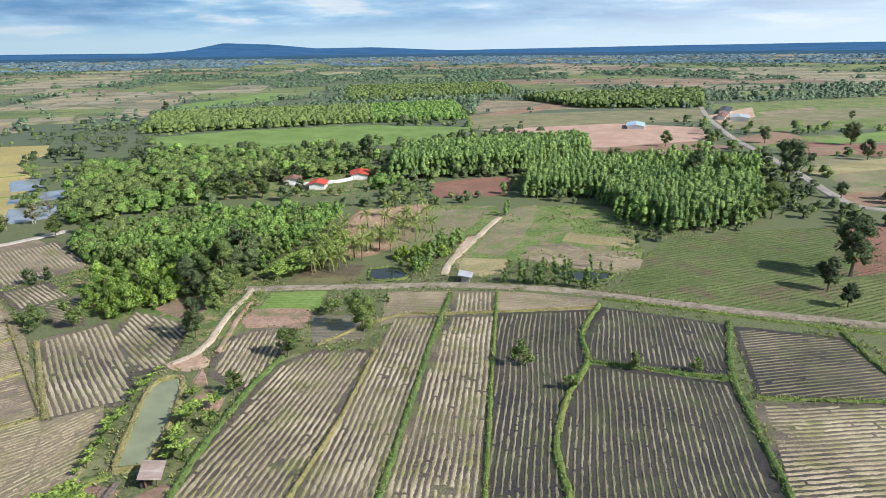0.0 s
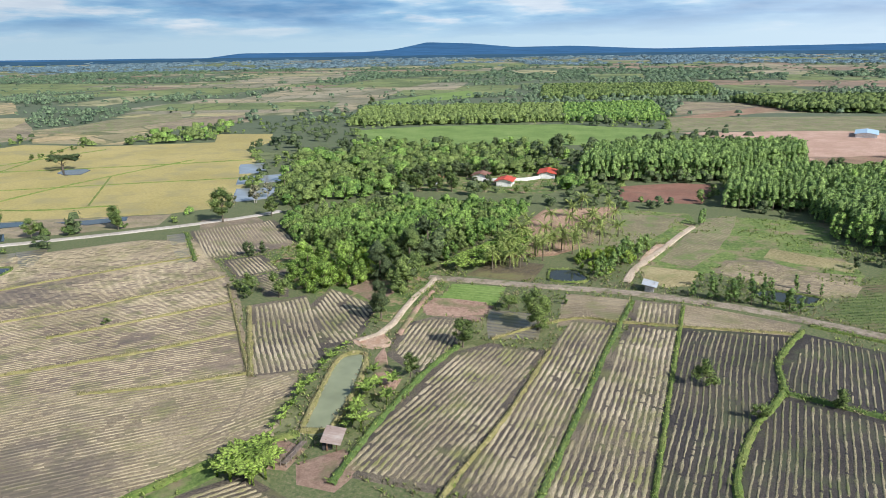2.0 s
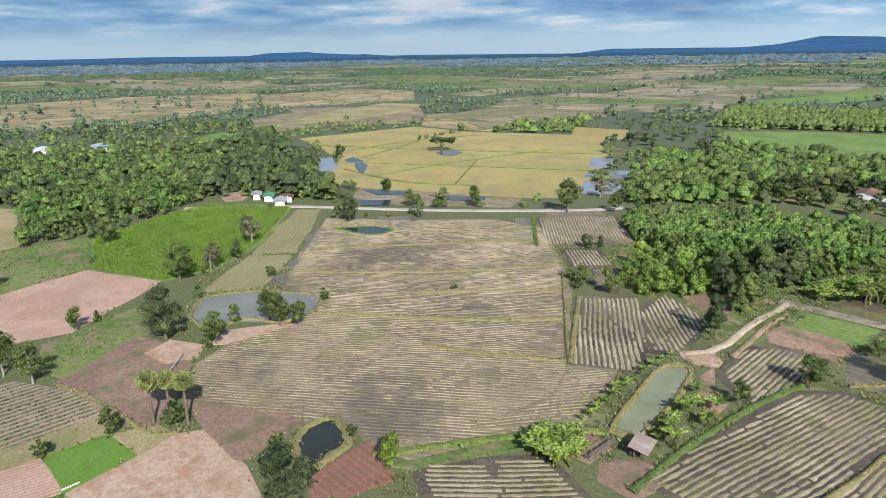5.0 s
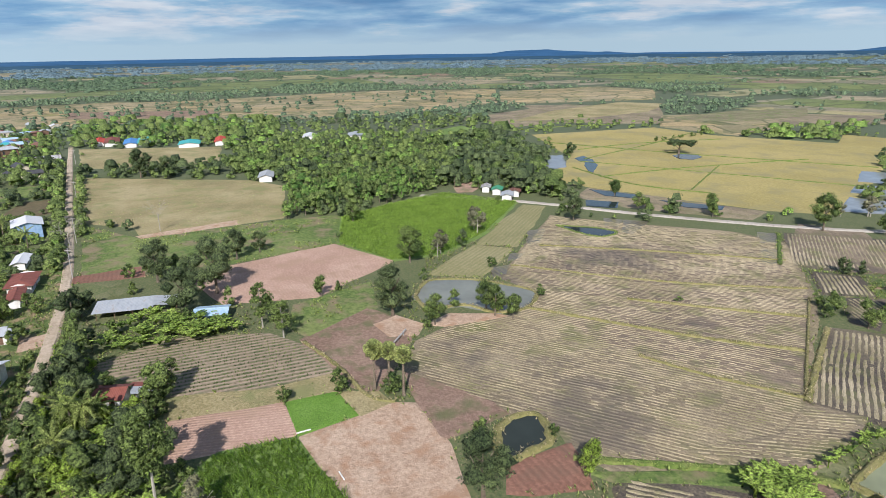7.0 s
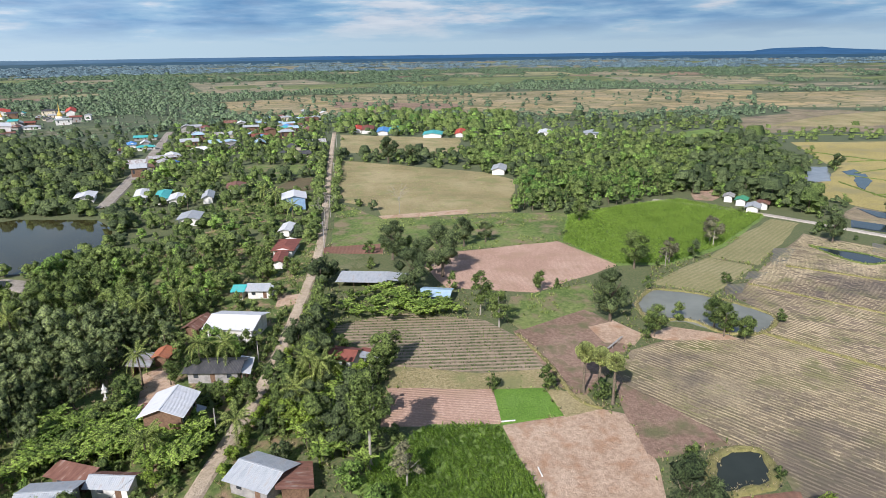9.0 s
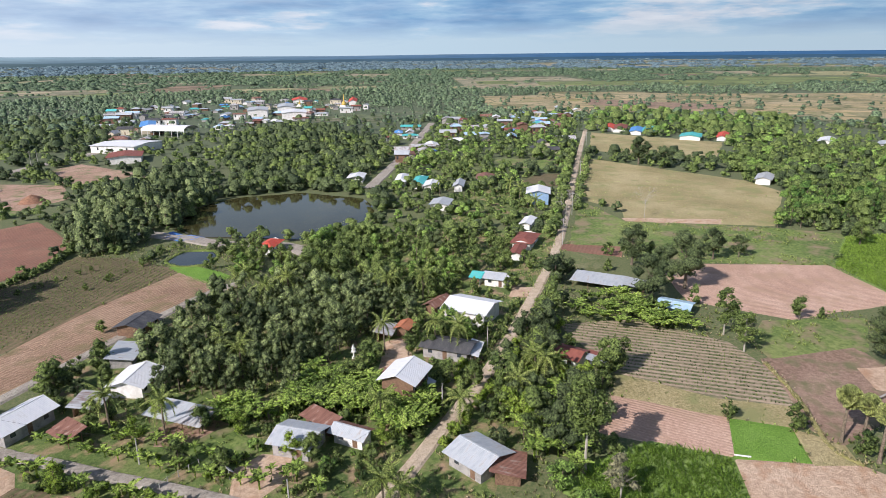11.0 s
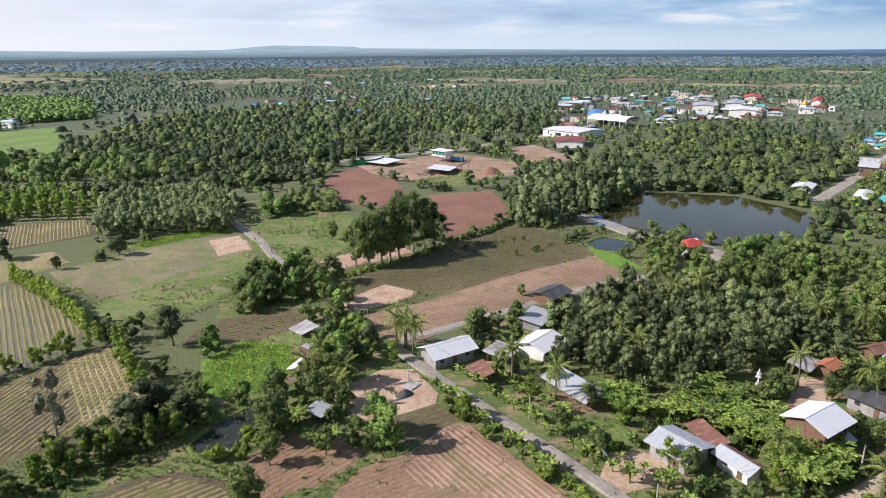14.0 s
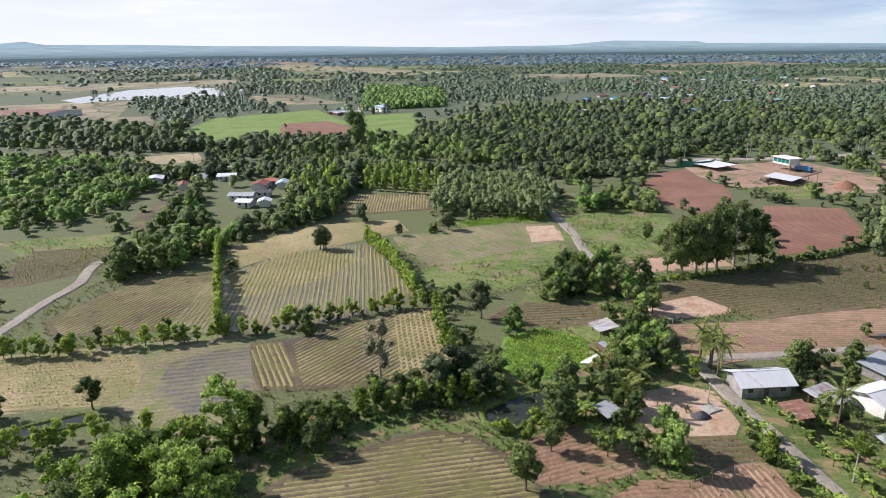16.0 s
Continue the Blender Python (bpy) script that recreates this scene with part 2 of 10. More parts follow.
def cover(kind, ang=0.0, heaped=False):
    """The material of a field of that kind with its lines at that angle."""
    a = round(ang / 3) * 3
    if kind == "straw" and not heaped:
        return land("dark_stubble", (0.13, 0.097, 0.07), (0.24, 0.185, 0.125), (0.37, 0.295, 0.195), 2.2, 0.05, (a, 1.1), (0.13, 0.10, 0.085), 0.45, streaks=True, tint=(0.17, 0.165, 0.075), damp=(0.10, 0.085, 0.075))
    if kind == "straw":
        return land("stubble_mud", (0.050, 0.040, 0.034), (0.115, 0.092, 0.068), (0.25, 0.205, 0.135), 2.6, 0.05, tint=(0.15, 0.15, 0.062), damp=(0.040, 0.035, 0.035), rough=0.8)
    # Wet mud, its colour darkened further to stand for cloud shade.
    if kind == "soaked":
        return land("soaked_shaded_mud", (0.026, 0.021, 0.019), (0.050, 0.041, 0.035), (0.105, 0.086, 0.064), 2.2, 0.05, tint=(0.075, 0.085, 0.038), damp=(0.030, 0.027, 0.030), rough=0.7)
    if kind == "pale":
        return land("pale_stubble", (0.15, 0.118, 0.072), (0.275, 0.22, 0.135), (0.42, 0.345, 0.22), 2.0, 0.04, (a, 1.1), (0.17, 0.135, 0.10), 0.35, streaks=True, tint=(0.18, 0.18, 0.07), damp=(0.13, 0.105, 0.085))
    if kind == "lightgreen":
        return land("mown_paddy", (0.22, 0.21, 0.09), (0.29, 0.26, 0.12), (0.34, 0.30, 0.16), 1.2, 0.05, (a, 1.4), (0.17, 0.19, 0.07), 0.5)
    if kind == "rice":
        return land("ripe_rice", (0.30, 0.25, 0.085), (0.40, 0.33, 0.115), (0.46, 0.37, 0.15), 0.9, 0.02, None, tint=(0.30, 0.265, 0.12))
    if kind == "greenrice":
        return land("green_rice", (0.10, 0.22, 0.02), (0.14, 0.28, 0.03), (0.17, 0.31, 0.05), 3.0, 0.2)
    if kind == "crop":
        return land("green_crop", (0.10, 0.18, 0.03), (0.17, 0.26, 0.055), (0.24, 0.32, 0.09), 0.9, 0.05, (a, 1.6), (0.08, 0.15, 0.03), 0.35)
    if kind == "cane":
        return land("young_cane", (0.07, 0.11, 0.025), (0.125, 0.165, 0.045), (0.20, 0.21, 0.08), 0.8, 0.03, (a, 1.8), (0.05, 0.085, 0.02), 0.6, tint=(0.16, 0.12, 0.07))
    if kind == "grass":
        return land("rough_grass", (0.06, 0.11, 0.02), (0.13, 0.195, 0.042), (0.23, 0.265, 0.085), 0.8, 0.05, tint=(0.26, 0.20, 0.12))
    if kind == "pink":
        return land("pink_soil", (0.38, 0.235, 0.165), (0.50, 0.325, 0.24), (0.60, 0.42, 0.32), 2.2, 0.05, (a, 0.8), (0.34, 0.205, 0.145), 0.45, tint=(0.42, 0.28, 0.19))
    if kind == "sand":
        return land("bare_sand", (0.40, 0.27, 0.18), (0.52, 0.37, 0.26), (0.60, 0.45, 0.33), 1.1, 0.09, tint=(0.42, 0.25, 0.15))
    if kind == "red":
        return land("red_soil", (0.18, 0.085, 0.055), (0.25, 0.12, 0.08), (0.33, 0.175, 0.12), 2.0, 0.06, (a, 1.2), (0.17, 0.08, 0.055), 0.3, tint=(0.21, 0.12, 0.08))
    if kind == "tan":
        return land("tan_tilth", (0.19, 0.11, 0.07), (0.29, 0.175, 0.11), (0.40, 0.255, 0.17), 1.4, 0.05, (a, 1.0), (0.17, 0.12, 0.065), 0.35, tint=(0.22, 0.175, 0.09))
    if kind == "plain":
        return land("open_paddies", (0.22, 0.185, 0.09), (0.36, 0.29, 0.165), (0.46, 0.37, 0.23), 0.35, 0.012, tint=(0.22, 0.215, 0.09), plots=0.028)
    if kind == "weedy":
        return land("weedy_stubble", (0.136, 0.111, 0.070), (0.224, 0.187, 0.108), (0.336, 0.289, 0.168), 1.6, 0.05, (a, 1.3), (0.17, 0.19, 0.07), 0.55, tint=(0.13, 0.19, 0.045))
    if kind == "mudflat":
        return land("brown_mud", (0.20, 0.125, 0.085), (0.28, 0.18, 0.13), (0.36, 0.25, 0.18), 1.0, 0.07, tint=(0.16, 0.15, 0.07))
    if kind == "wet":
        return land("wet_mud", (0.07, 0.065, 0.06), (0.14, 0.125, 0.10), (0.24, 0.21, 0.13), 1.4, 0.06, (a, 1.7), (0.27, 0.235, 0.12), 0.6, rough=0.4, tint=(0.21, 0.20, 0.085))
    if kind == "seed":
        return land("seedling_soil", (0.27, 0.205, 0.14), (0.34, 0.26, 0.18), (0.40, 0.31, 0.22), 1.0, 0.06, (a, 1.5), (0.06, 0.105, 0.025), 0.75, (0.35, 0.6))
    if kind == "cassava":
        return land("cassava_soil", (0.10, 0.072, 0.04), (0.155, 0.112, 0.062), (0.22, 0.16, 0.092), 1.0, 0.05, (a, 1.5), (0.075, 0.095, 0.03), 0.7, (0.35, 0.6))
    if kind == "rows":
        return land("ridged_soil", (0.060, 0.048, 0.028), (0.10, 0.078, 0.045), (0.19, 0.145, 0.085), 1.6, 0.05, (a, 1.15), (0.15, 0.13, 0.055), 0.45, (0.4, 0.6), tint=(0.17, 0.165, 0.06), damp=(0.075, 0.066, 0.066))
    if kind == "yellow":
        return land("dry_paddy", (0.195, 0.172, 0.070), (0.335, 0.278, 0.130), (0.465, 0.385, 0.215), 1.6, 0.035, tint=(0.25, 0.25, 0.10))
    if kind == "yard":
        return land("garden_ground", (0.050, 0.090, 0.018), (0.105, 0.165, 0.036), (0.20, 0.225, 0.075), 1.3, 0.09, tint=(0.36, 0.245, 0.15))
    if kind == "dirt":
        return land("dirt_track", (0.38, 0.29, 0.20), (0.51, 0.41, 0.295), (0.60, 0.49, 0.37), 1.5, 0.15)
    if kind == "earth":
        return land("earth_road", (0.20, 0.16, 0.115), (0.30, 0.245, 0.18), (0.40, 0.335, 0.255), 1.5, 0.15, tint=(0.17, 0.165, 0.08))
    if kind == "clay":
        return land("trodden_clay", (0.26, 0.155, 0.105), (0.37, 0.235, 0.165), (0.47, 0.325, 0.24), 1.0, 0.05, tint=(0.16, 0.17, 0.065))
    if kind == "tar":
        return land("worn_road", (0.25, 0.22, 0.18), (0.34, 0.30, 0.25), (0.42, 0.38, 0.32), 1.2, 0.1)
    if kind == "white":
        return land("pale_road", (0.34, 0.30, 0.25), (0.45, 0.405, 0.34), (0.53, 0.485, 0.42), 1.2, 0.1)
    if kind == "bund":
        return land("grass_bund", (0.075, 0.13, 0.02), (0.13, 0.19, 0.035), (0.22, 0.23, 0.07), 1.2, 0.12)
    if kind == "dry":
        return land("dry_grass_bund", (0.17, 0.17, 0.05), (0.24, 0.22, 0.08), (0.31, 0.27, 0.12), 1.2, 0.12)
    if kind == "lush":
        return land("lush_bund", (0.055, 0.105, 0.020), (0.095, 0.16, 0.034), (0.155, 0.21, 0.058), 1.5, 0.15)
    raise KeyError(kind)


def far_land():
    """The open country between the mapped fields: a patchwork of small plots."""
    m, nd, lk, b = base_mat("country", 0.95)
    g = nd.new("ShaderNodeTexCoord").outputs["Object"]
    warp = nd.new("ShaderNodeVectorMath")
    wn = nd.new("ShaderNodeTexNoise")
    wn.inputs["Scale"].default_value = 0.01
    lk.new(g, wn.inputs["Vector"])
    sc = nd.new("ShaderNodeVectorMath")
    sc.operation = "SCALE"
    lk.new(wn.outputs["Color"], sc.inputs[0])
    sc.inputs["Scale"].default_value = 60
    lk.new(g, warp.inputs[0])
    lk.new(sc.outputs[0], warp.inputs[1])
    v = nd.new("ShaderNodeTexVoronoi")
    v.distance = "CHEBYCHEV"
    v.inputs["Scale"].default_value = 0.016
    lk.new(warp.outputs[0], v.inputs["Vector"])
    plots = ramp_node(nd, lk, v.outputs["Color"], [(0.2, (0.10, 0.16, 0.06)), (0.36, (0.16, 0.20, 0.085)), (0.46, (0.25, 0.235, 0.14)), (0.58, (0.33, 0.30, 0.20)), (0.7, (0.14, 0.19, 0.08)), (0.85, (0.22, 0.20, 0.14))])
    f = noise_node(nd, lk, g, 0.12, 6.0, 0.7)
    col = mix_node(nd, lk, ramp_node(nd, lk, f, [(0.46, (0, 0, 0)), (0.54, (1, 1, 1))]), plots, (0.06, 0.08, 0.03))
    big = noise_node(nd, lk, g, 0.0042, 7.0, 0.68)
    col = mix_node(nd, lk, ramp_node(nd, lk, big, [(0.40, (0, 0, 0)), (0.45, (0.9,) * 3)]), col, (0.085, 0.115, 0.068))
    ln = nd.new("ShaderNodeVectorMath")
    ln.operation = "LENGTH"
    lk.new(g, ln.inputs[0])
    mr = nd.new("ShaderNodeMapRange")         # tilled and trodden ground near the hamlet, closed country farther out
    lk.new(ln.outputs["Value"], mr.inputs[0])
    mr.inputs[1].default_value = 220
    mr.inputs[2].default_value = 600
    mr.inputs[3].default_value = 0.6
    mr.inputs[4].default_value = 0.12
    fine = noise_node(nd, lk, g, 1.6, 8.0, 0.75)
    col = mix_node(nd, lk, mr.outputs[0], col, ramp_node(nd, lk, fine, [(0.38, (0.045, 0.07, 0.016)), (0.49, (0.13, 0.155, 0.036)), (0.56, (0.18, 0.17, 0.066)), (0.64, (0.29, 0.235, 0.122))]))
    lk.new(col, b.inputs["Base Color"])
    bump_node(nd, lk, b, f, 0.5, 0.5)
    return m


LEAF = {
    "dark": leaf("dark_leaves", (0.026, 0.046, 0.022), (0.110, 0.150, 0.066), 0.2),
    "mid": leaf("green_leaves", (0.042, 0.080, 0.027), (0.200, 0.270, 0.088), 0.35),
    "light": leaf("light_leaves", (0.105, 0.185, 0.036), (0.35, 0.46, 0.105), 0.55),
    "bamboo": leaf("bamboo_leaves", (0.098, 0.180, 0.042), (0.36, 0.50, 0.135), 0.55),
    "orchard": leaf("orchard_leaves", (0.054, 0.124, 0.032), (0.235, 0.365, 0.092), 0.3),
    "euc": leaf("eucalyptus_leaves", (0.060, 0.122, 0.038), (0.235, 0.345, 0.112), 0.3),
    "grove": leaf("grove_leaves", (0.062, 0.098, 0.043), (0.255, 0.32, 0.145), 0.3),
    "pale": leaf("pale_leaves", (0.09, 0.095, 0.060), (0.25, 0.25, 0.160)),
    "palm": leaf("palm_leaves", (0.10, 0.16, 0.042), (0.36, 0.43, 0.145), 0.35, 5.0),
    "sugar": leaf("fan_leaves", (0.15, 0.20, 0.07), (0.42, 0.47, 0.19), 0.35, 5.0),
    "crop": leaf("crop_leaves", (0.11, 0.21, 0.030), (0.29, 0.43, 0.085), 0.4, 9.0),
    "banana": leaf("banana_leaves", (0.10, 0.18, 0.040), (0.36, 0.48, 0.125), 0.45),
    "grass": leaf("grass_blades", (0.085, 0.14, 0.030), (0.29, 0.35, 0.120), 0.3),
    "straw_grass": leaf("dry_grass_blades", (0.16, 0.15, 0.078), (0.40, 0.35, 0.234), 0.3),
    # Leaves of the distant woods, tinted slightly blue to stand for haze.
    "far": leaf("haze_tinted_leaves", (0.030, 0.060, 0.040), (0.096, 0.140, 0.082), 0.1, 0.5),
    # Leaf colour of the remotest belts, with blue aerial haze painted in.
    "haze": leaf("haze_tinted_woods", (0.044, 0.082, 0.112), (0.105, 0.158, 0.190), 0.0, 0.25),
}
BARK = plain("bark", (0.10, 0.075, 0.05), (0.22, 0.18, 0.13), 4.0)
PALE_BARK = plain("pale_bark", (0.30, 0.27, 0.22), (0.45, 0.42, 0.36), 3.0)
CONCRETE = plain("concrete", (0.33, 0.31, 0.29), (0.46, 0.44, 0.41), 1.5)
WHITE_WALL = plain("white_wall", (0.66, 0.64, 0.60), (0.80, 0.79, 0.76), 0.8)
CREAM_WALL = plain("cream_wall", (0.52, 0.46, 0.34), (0.64, 0.58, 0.45), 0.8)
WOOD_WALL = plain("plank_wall", (0.13, 0.075, 0.045), (0.22, 0.13, 0.08), 3.0)
GREY_WALL = plain("block_wall", (0.26, 0.25, 0.24), (0.38, 0.36, 0.34), 1.2)
BLUE_WALL = plain("blue_wall", (0.20, 0.33, 0.50), (0.28, 0.42, 0.58), 1.0)
GLASS = plain("window_glass", (0.03, 0.04, 0.05), (0.05, 0.06, 0.07), 1.0, 0.08, 0.0, 0)
TARP = plain("blue_tarpaulin", (0.05, 0.16, 0.45), (0.09, 0.25, 0.60), 1.0, 0.5)
GRAVEL = plain("dark_gravel", (0.05, 0.05, 0.055), (0.10, 0.10, 0.11), 6.0)
WIRE = plain("black_wire", (0.02, 0.02, 0.02), (0.03, 0.03, 0.03), 1.0)
ROOF = {
    "white": sheet("white_sheet", (0.66, 0.68, 0.70), (0.74, 0.75, 0.76), (0.60, 0.60, 0.58), 0.6, 0.05),
    "grey": sheet("grey_sheet", (0.34, 0.37, 0.40), (0.46, 0.49, 0.51), (0.38, 0.33, 0.29), 0.6, 0.05),
    "rust": sheet("rusty_sheet", (0.15, 0.065, 0.045), (0.25, 0.12, 0.085), (0.40, 0.33, 0.28), 0.75, 0.05),
    "brown": sheet("brown_sheet", (0.26, 0.185, 0.15), (0.36, 0.28, 0.235), (0.45, 0.38, 0.33), 0.7, 0.0),
    "mixed": sheet("patched_sheet", (0.22, 0.13, 0.10), (0.48, 0.49, 0.49), (0.55, 0.57, 0.58), 0.6, 0.05),
    "red": sheet("red_tiles", (0.17, 0.055, 0.040), (0.26, 0.085, 0.06), (0.26, 0.09, 0.07), 0.7, 0.0),
    "scarlet": sheet("scarlet_sheet", (0.50, 0.06, 0.035), (0.60, 0.09, 0.05), (0.45, 0.09, 0.06), 0.6, 0.0),
    "orange": sheet("orange_tiles", (0.40, 0.13, 0.06), (0.50, 0.19, 0.10), (0.36, 0.15, 0.09), 0.7, 0.0),
    "blue": sheet("blue_sheet", (0.05, 0.20, 0.50), (0.10, 0.30, 0.62), (0.16, 0.30, 0.50), 0.5, 0.0),
    "sky": sheet("pale_blue_sheet", (0.30, 0.48, 0.62), (0.42, 0.58, 0.70), (0.45, 0.52, 0.58), 0.5, 0.0),
    "teal": sheet("teal_sheet", (0.04, 0.38, 0.38), (0.08, 0.48, 0.46), (0.15, 0.42, 0.40), 0.5, 0.0),
    "green": sheet("green_sheet", (0.05, 0.30, 0.16), (0.08, 0.38, 0.22), (0.12, 0.30, 0.20), 0.5, 0.0),
    "black": sheet("dark_sheet", (0.045, 0.045, 0.05), (0.085, 0.085, 0.09), (0.14, 0.13, 0.12), 0.6, 0.1),
}
WATER = {
    "silt": water("silty_water", (0.30, 0.325, 0.195), 0.16),
    "grey": water("grey_water", (0.26, 0.27, 0.22), 0.12),
    "dark": water("dark_water", (0.045, 0.055, 0.045), 0.05),
    "blue": water("still_water", (0.035, 0.05, 0.055), 0.03),
    # Base colour lightened to paint in the pale sky reflection.
    "flood": water("sky_toned_water", (0.30, 0.32, 0.33), 0.1),
    "lake": water("lake_water", (0.055, 0.05, 0.02), 0.04),
}

# ---- geometry helpers ----
RNG = np.random.default_rng(7)
KEEP_CLEAR = []          # outlines of fields, roads, ponds and houses, kept free of scattered trees


def inside(poly, x, y):
    hit = False
    n = len(poly)
    for i in range(n):
        x1, y1 = poly[i]
        x2, y2 = poly[i - 1]
        if (y1 > y) != (y2 > y) and x < (x2 - x1) * (y - y1) / (y2 - y1) + x1:
            hit = not hit
    return hit


def inside_many(poly, P):
    """Which of the points P (n, 2) lie within the outline."""
    hit = np.zeros(len(P), bool)
    x, y = P[:, 0], P[:, 1]
    for (x1, y1), (x2, y2) in zip(poly, poly[-1:] + poly[:-1]):
        if y1 == y2:
            continue
        hit ^= ((y1 > y) != (y2 > y)) & (x < (x2 - x1) * (y - y1) / (y2 - y1) + x1)
    return hit


def clear_of(P):
    free = np.ones(len(P), bool)
    for poly in KEEP_CLEAR:
        q = np.array(poly)
        (x0, y0), (x1, y1) = q.min(0), q.max(0)
        k = np.nonzero((P[:, 0] >= x0) & (P[:, 0] <= x1) & (P[:, 1] >= y0) & (P[:, 1] <= y1))[0]
        if len(k):
            free[k] &= ~inside_many(poly, P[k])
    return free


WAYS = []                # (middle line, half width) of every road


def off_road(P, room=1.5):
    """Which of the points P stand clear of every road."""
    P = np.asarray(P, float)
    free = np.ones(len(P), bool)
    for line, half in WAYS:
        for a, b in zip(line, line[1:]):
            a, b = np.array(a), np.array(b)
            d = b - a
            t = np.clip(((P - a) @ d) / max(1e-6, d @ d), 0, 1)
            q = P - a - t[:, None] * d
            free &= (q * q).sum(1) > (half + room) ** 2
    return free


def mesh_np(name, V, F, mats=(), idx=None, smooth=False):
    """A mesh from arrays: V (n, 3) and F (m, k) with k corners a face."""
    me = bpy.data.meshes.new(name)
    V = np.asarray(V, np.float32)
    F = np.asarray(F, np.int32)
    me.vertices.add(len(V))
    me.vertices.foreach_set("co", V.ravel())
    k = F.shape[1]
    me.loops.add(F.size)
    me.loops.foreach_set("vertex_index", F.ravel())
    me.polygons.add(len(F))
    me.polygons.foreach_set("loop_start", np.arange(len(F), dtype=np.int32) * k)
    me.polygons.foreach_set("loop_total", np.full(len(F), k, np.int32))
    for m in mats:
        me.materials.append(m)
    if idx is not None:
        me.polygons.foreach_set("material_index", np.asarray(idx, np.int32))
    me.polygons.foreach_set("use_smooth", np.full(len(F), smooth))
    me.update()
    me.validate()
    return me


def part(name, data, parent, label="", kind=""):
    ob = new(name, data)
    ob.parent = parent
    return tagged(ob, label, "", "", kind)


def bm_mesh(name, bm, *mats):
    me = bpy.data.meshes.new(name)
    bmesh.ops.recalc_face_normals(bm, faces=bm.faces)
    bm.to_mesh(me)
    bm.free()
    for m in mats:
        me.materials.append(m)
    return me


def box(bm, x0, y0, z0, x1, y1, z1):
    v = [bm.verts.new(p) for p in ((x0, y0, z0), (x1, y0, z0), (x1, y1, z0), (x0, y1, z0), (x0, y0, z1), (x1, y0, z1), (x1, y1, z1), (x0, y1, z1))]
    for f in ((3, 2, 1, 0), (4, 5, 6, 7), (0, 1, 5, 4), (1, 2, 6, 5), (2, 3, 7, 6), (3, 0, 4, 7)):
        bm.faces.new([v[i] for i in f])


def tube(bm, pts, radii, n=6):
    """A tapered tube through the points."""
    rings = []
    for i, (p, r) in enumerate(zip(pts, radii)):
        p = Vector(p)
        d = Vector(pts[min(i + 1, len(pts) - 1)]) - Vector(pts[max(i - 1, 0)])
        q = d.to_track_quat("Z", "Y")
        rings.append([bm.verts.new(p + q @ Vector((r * math.cos(a), r * math.sin(a), 0))) for a in (math.tau * k / n for k in range(n))])
    for a, b in zip(rings, rings[1:]):
        for k in range(n):
            bm.faces.new((a[k], a[(k + 1) % n], b[(k + 1) % n], b[k]))
    bm.faces.new(rings[-1])
    bm.faces.new(rings[0][::-1])


LAYER = [0.05]


def slab(name, pts, mat, z=None):
    """A flat piece of land with an edge, laid a little above the last one."""
    if z is None:
        LAYER[0] += 0.0008
        z = LAYER[0]
    bm = bmesh.new()
    top = [bm.verts.new((x, y, z)) for x, y in pts]
    cx, cy = np.mean(pts, 0)
    low = []
    for x, y in pts:
        k = 1 + 1.2 / max(2.0, math.hypot(x - cx, y - cy))
        low.append(bm.verts.new((cx + (x - cx) * k, cy + (y - cy) * k, -0.02)))
    f = bm.faces.new(top)
    n = len(pts)
    for i in range(n):
        bm.faces.new((top[i], top[(i + 1) % n], low[(i + 1) % n], low[i]))
    bmesh.ops.triangulate(bm, faces=[f])
    return new(name, bm_mesh(name, bm, mat)), z


def shrink(poly, d):
    c = np.mean(poly, 0)
    out = []
    for p in poly:
        v = np.array(p) - c
        L = np.hypot(*v)
        out.append(tuple(c + v * max(0.1, (L - d) / L)))
    return out


def wavy(pts, step=6.0, amp=0.5):
    """The outline with its sides cut into short pieces that wander a little."""
    out = []
    for (x1, y1), (x2, y2) in zip(pts, pts[1:] + pts[:1]):
        L = math.hypot(x2 - x1, y2 - y1)
        n = min(14, max(1, int(L / step)))
        for k in range(n):
            t = k / n
            j = 0 if k == 0 else amp * min(1.0, L / 30)
            out.append((x1 + (x2 - x1) * t + random.uniform(-j, j), y1 + (y2 - y1) * t + random.uniform(-j, j)))
    return out


def row_lines(poly, ang, gap):
    """Parallel lines at that angle and gap across the outline."""
    a = radians(ang)
    u = np.array((math.cos(a), math.sin(a)))
    v = np.array((-u[1], u[0]))
    P = np.array(poly)
    s, w = P @ u, P @ v
    for c in np.arange(w.min() + gap * 0.6, w.max(), gap):
        cuts = []
        for i in range(len(P)):
            w1, w2 = w[i - 1], w[i]
            if (w1 > c) != (w2 > c):
                k = (c - w1) / (w2 - w1)
                cuts.append(s[i - 1] + k * (s[i] - s[i - 1]))
        cuts.sort()
        for s0, s1 in zip(cuts[::2], cuts[1::2]):
            if s1 - s0 > 3:
                yield u, v, c, s0, s1


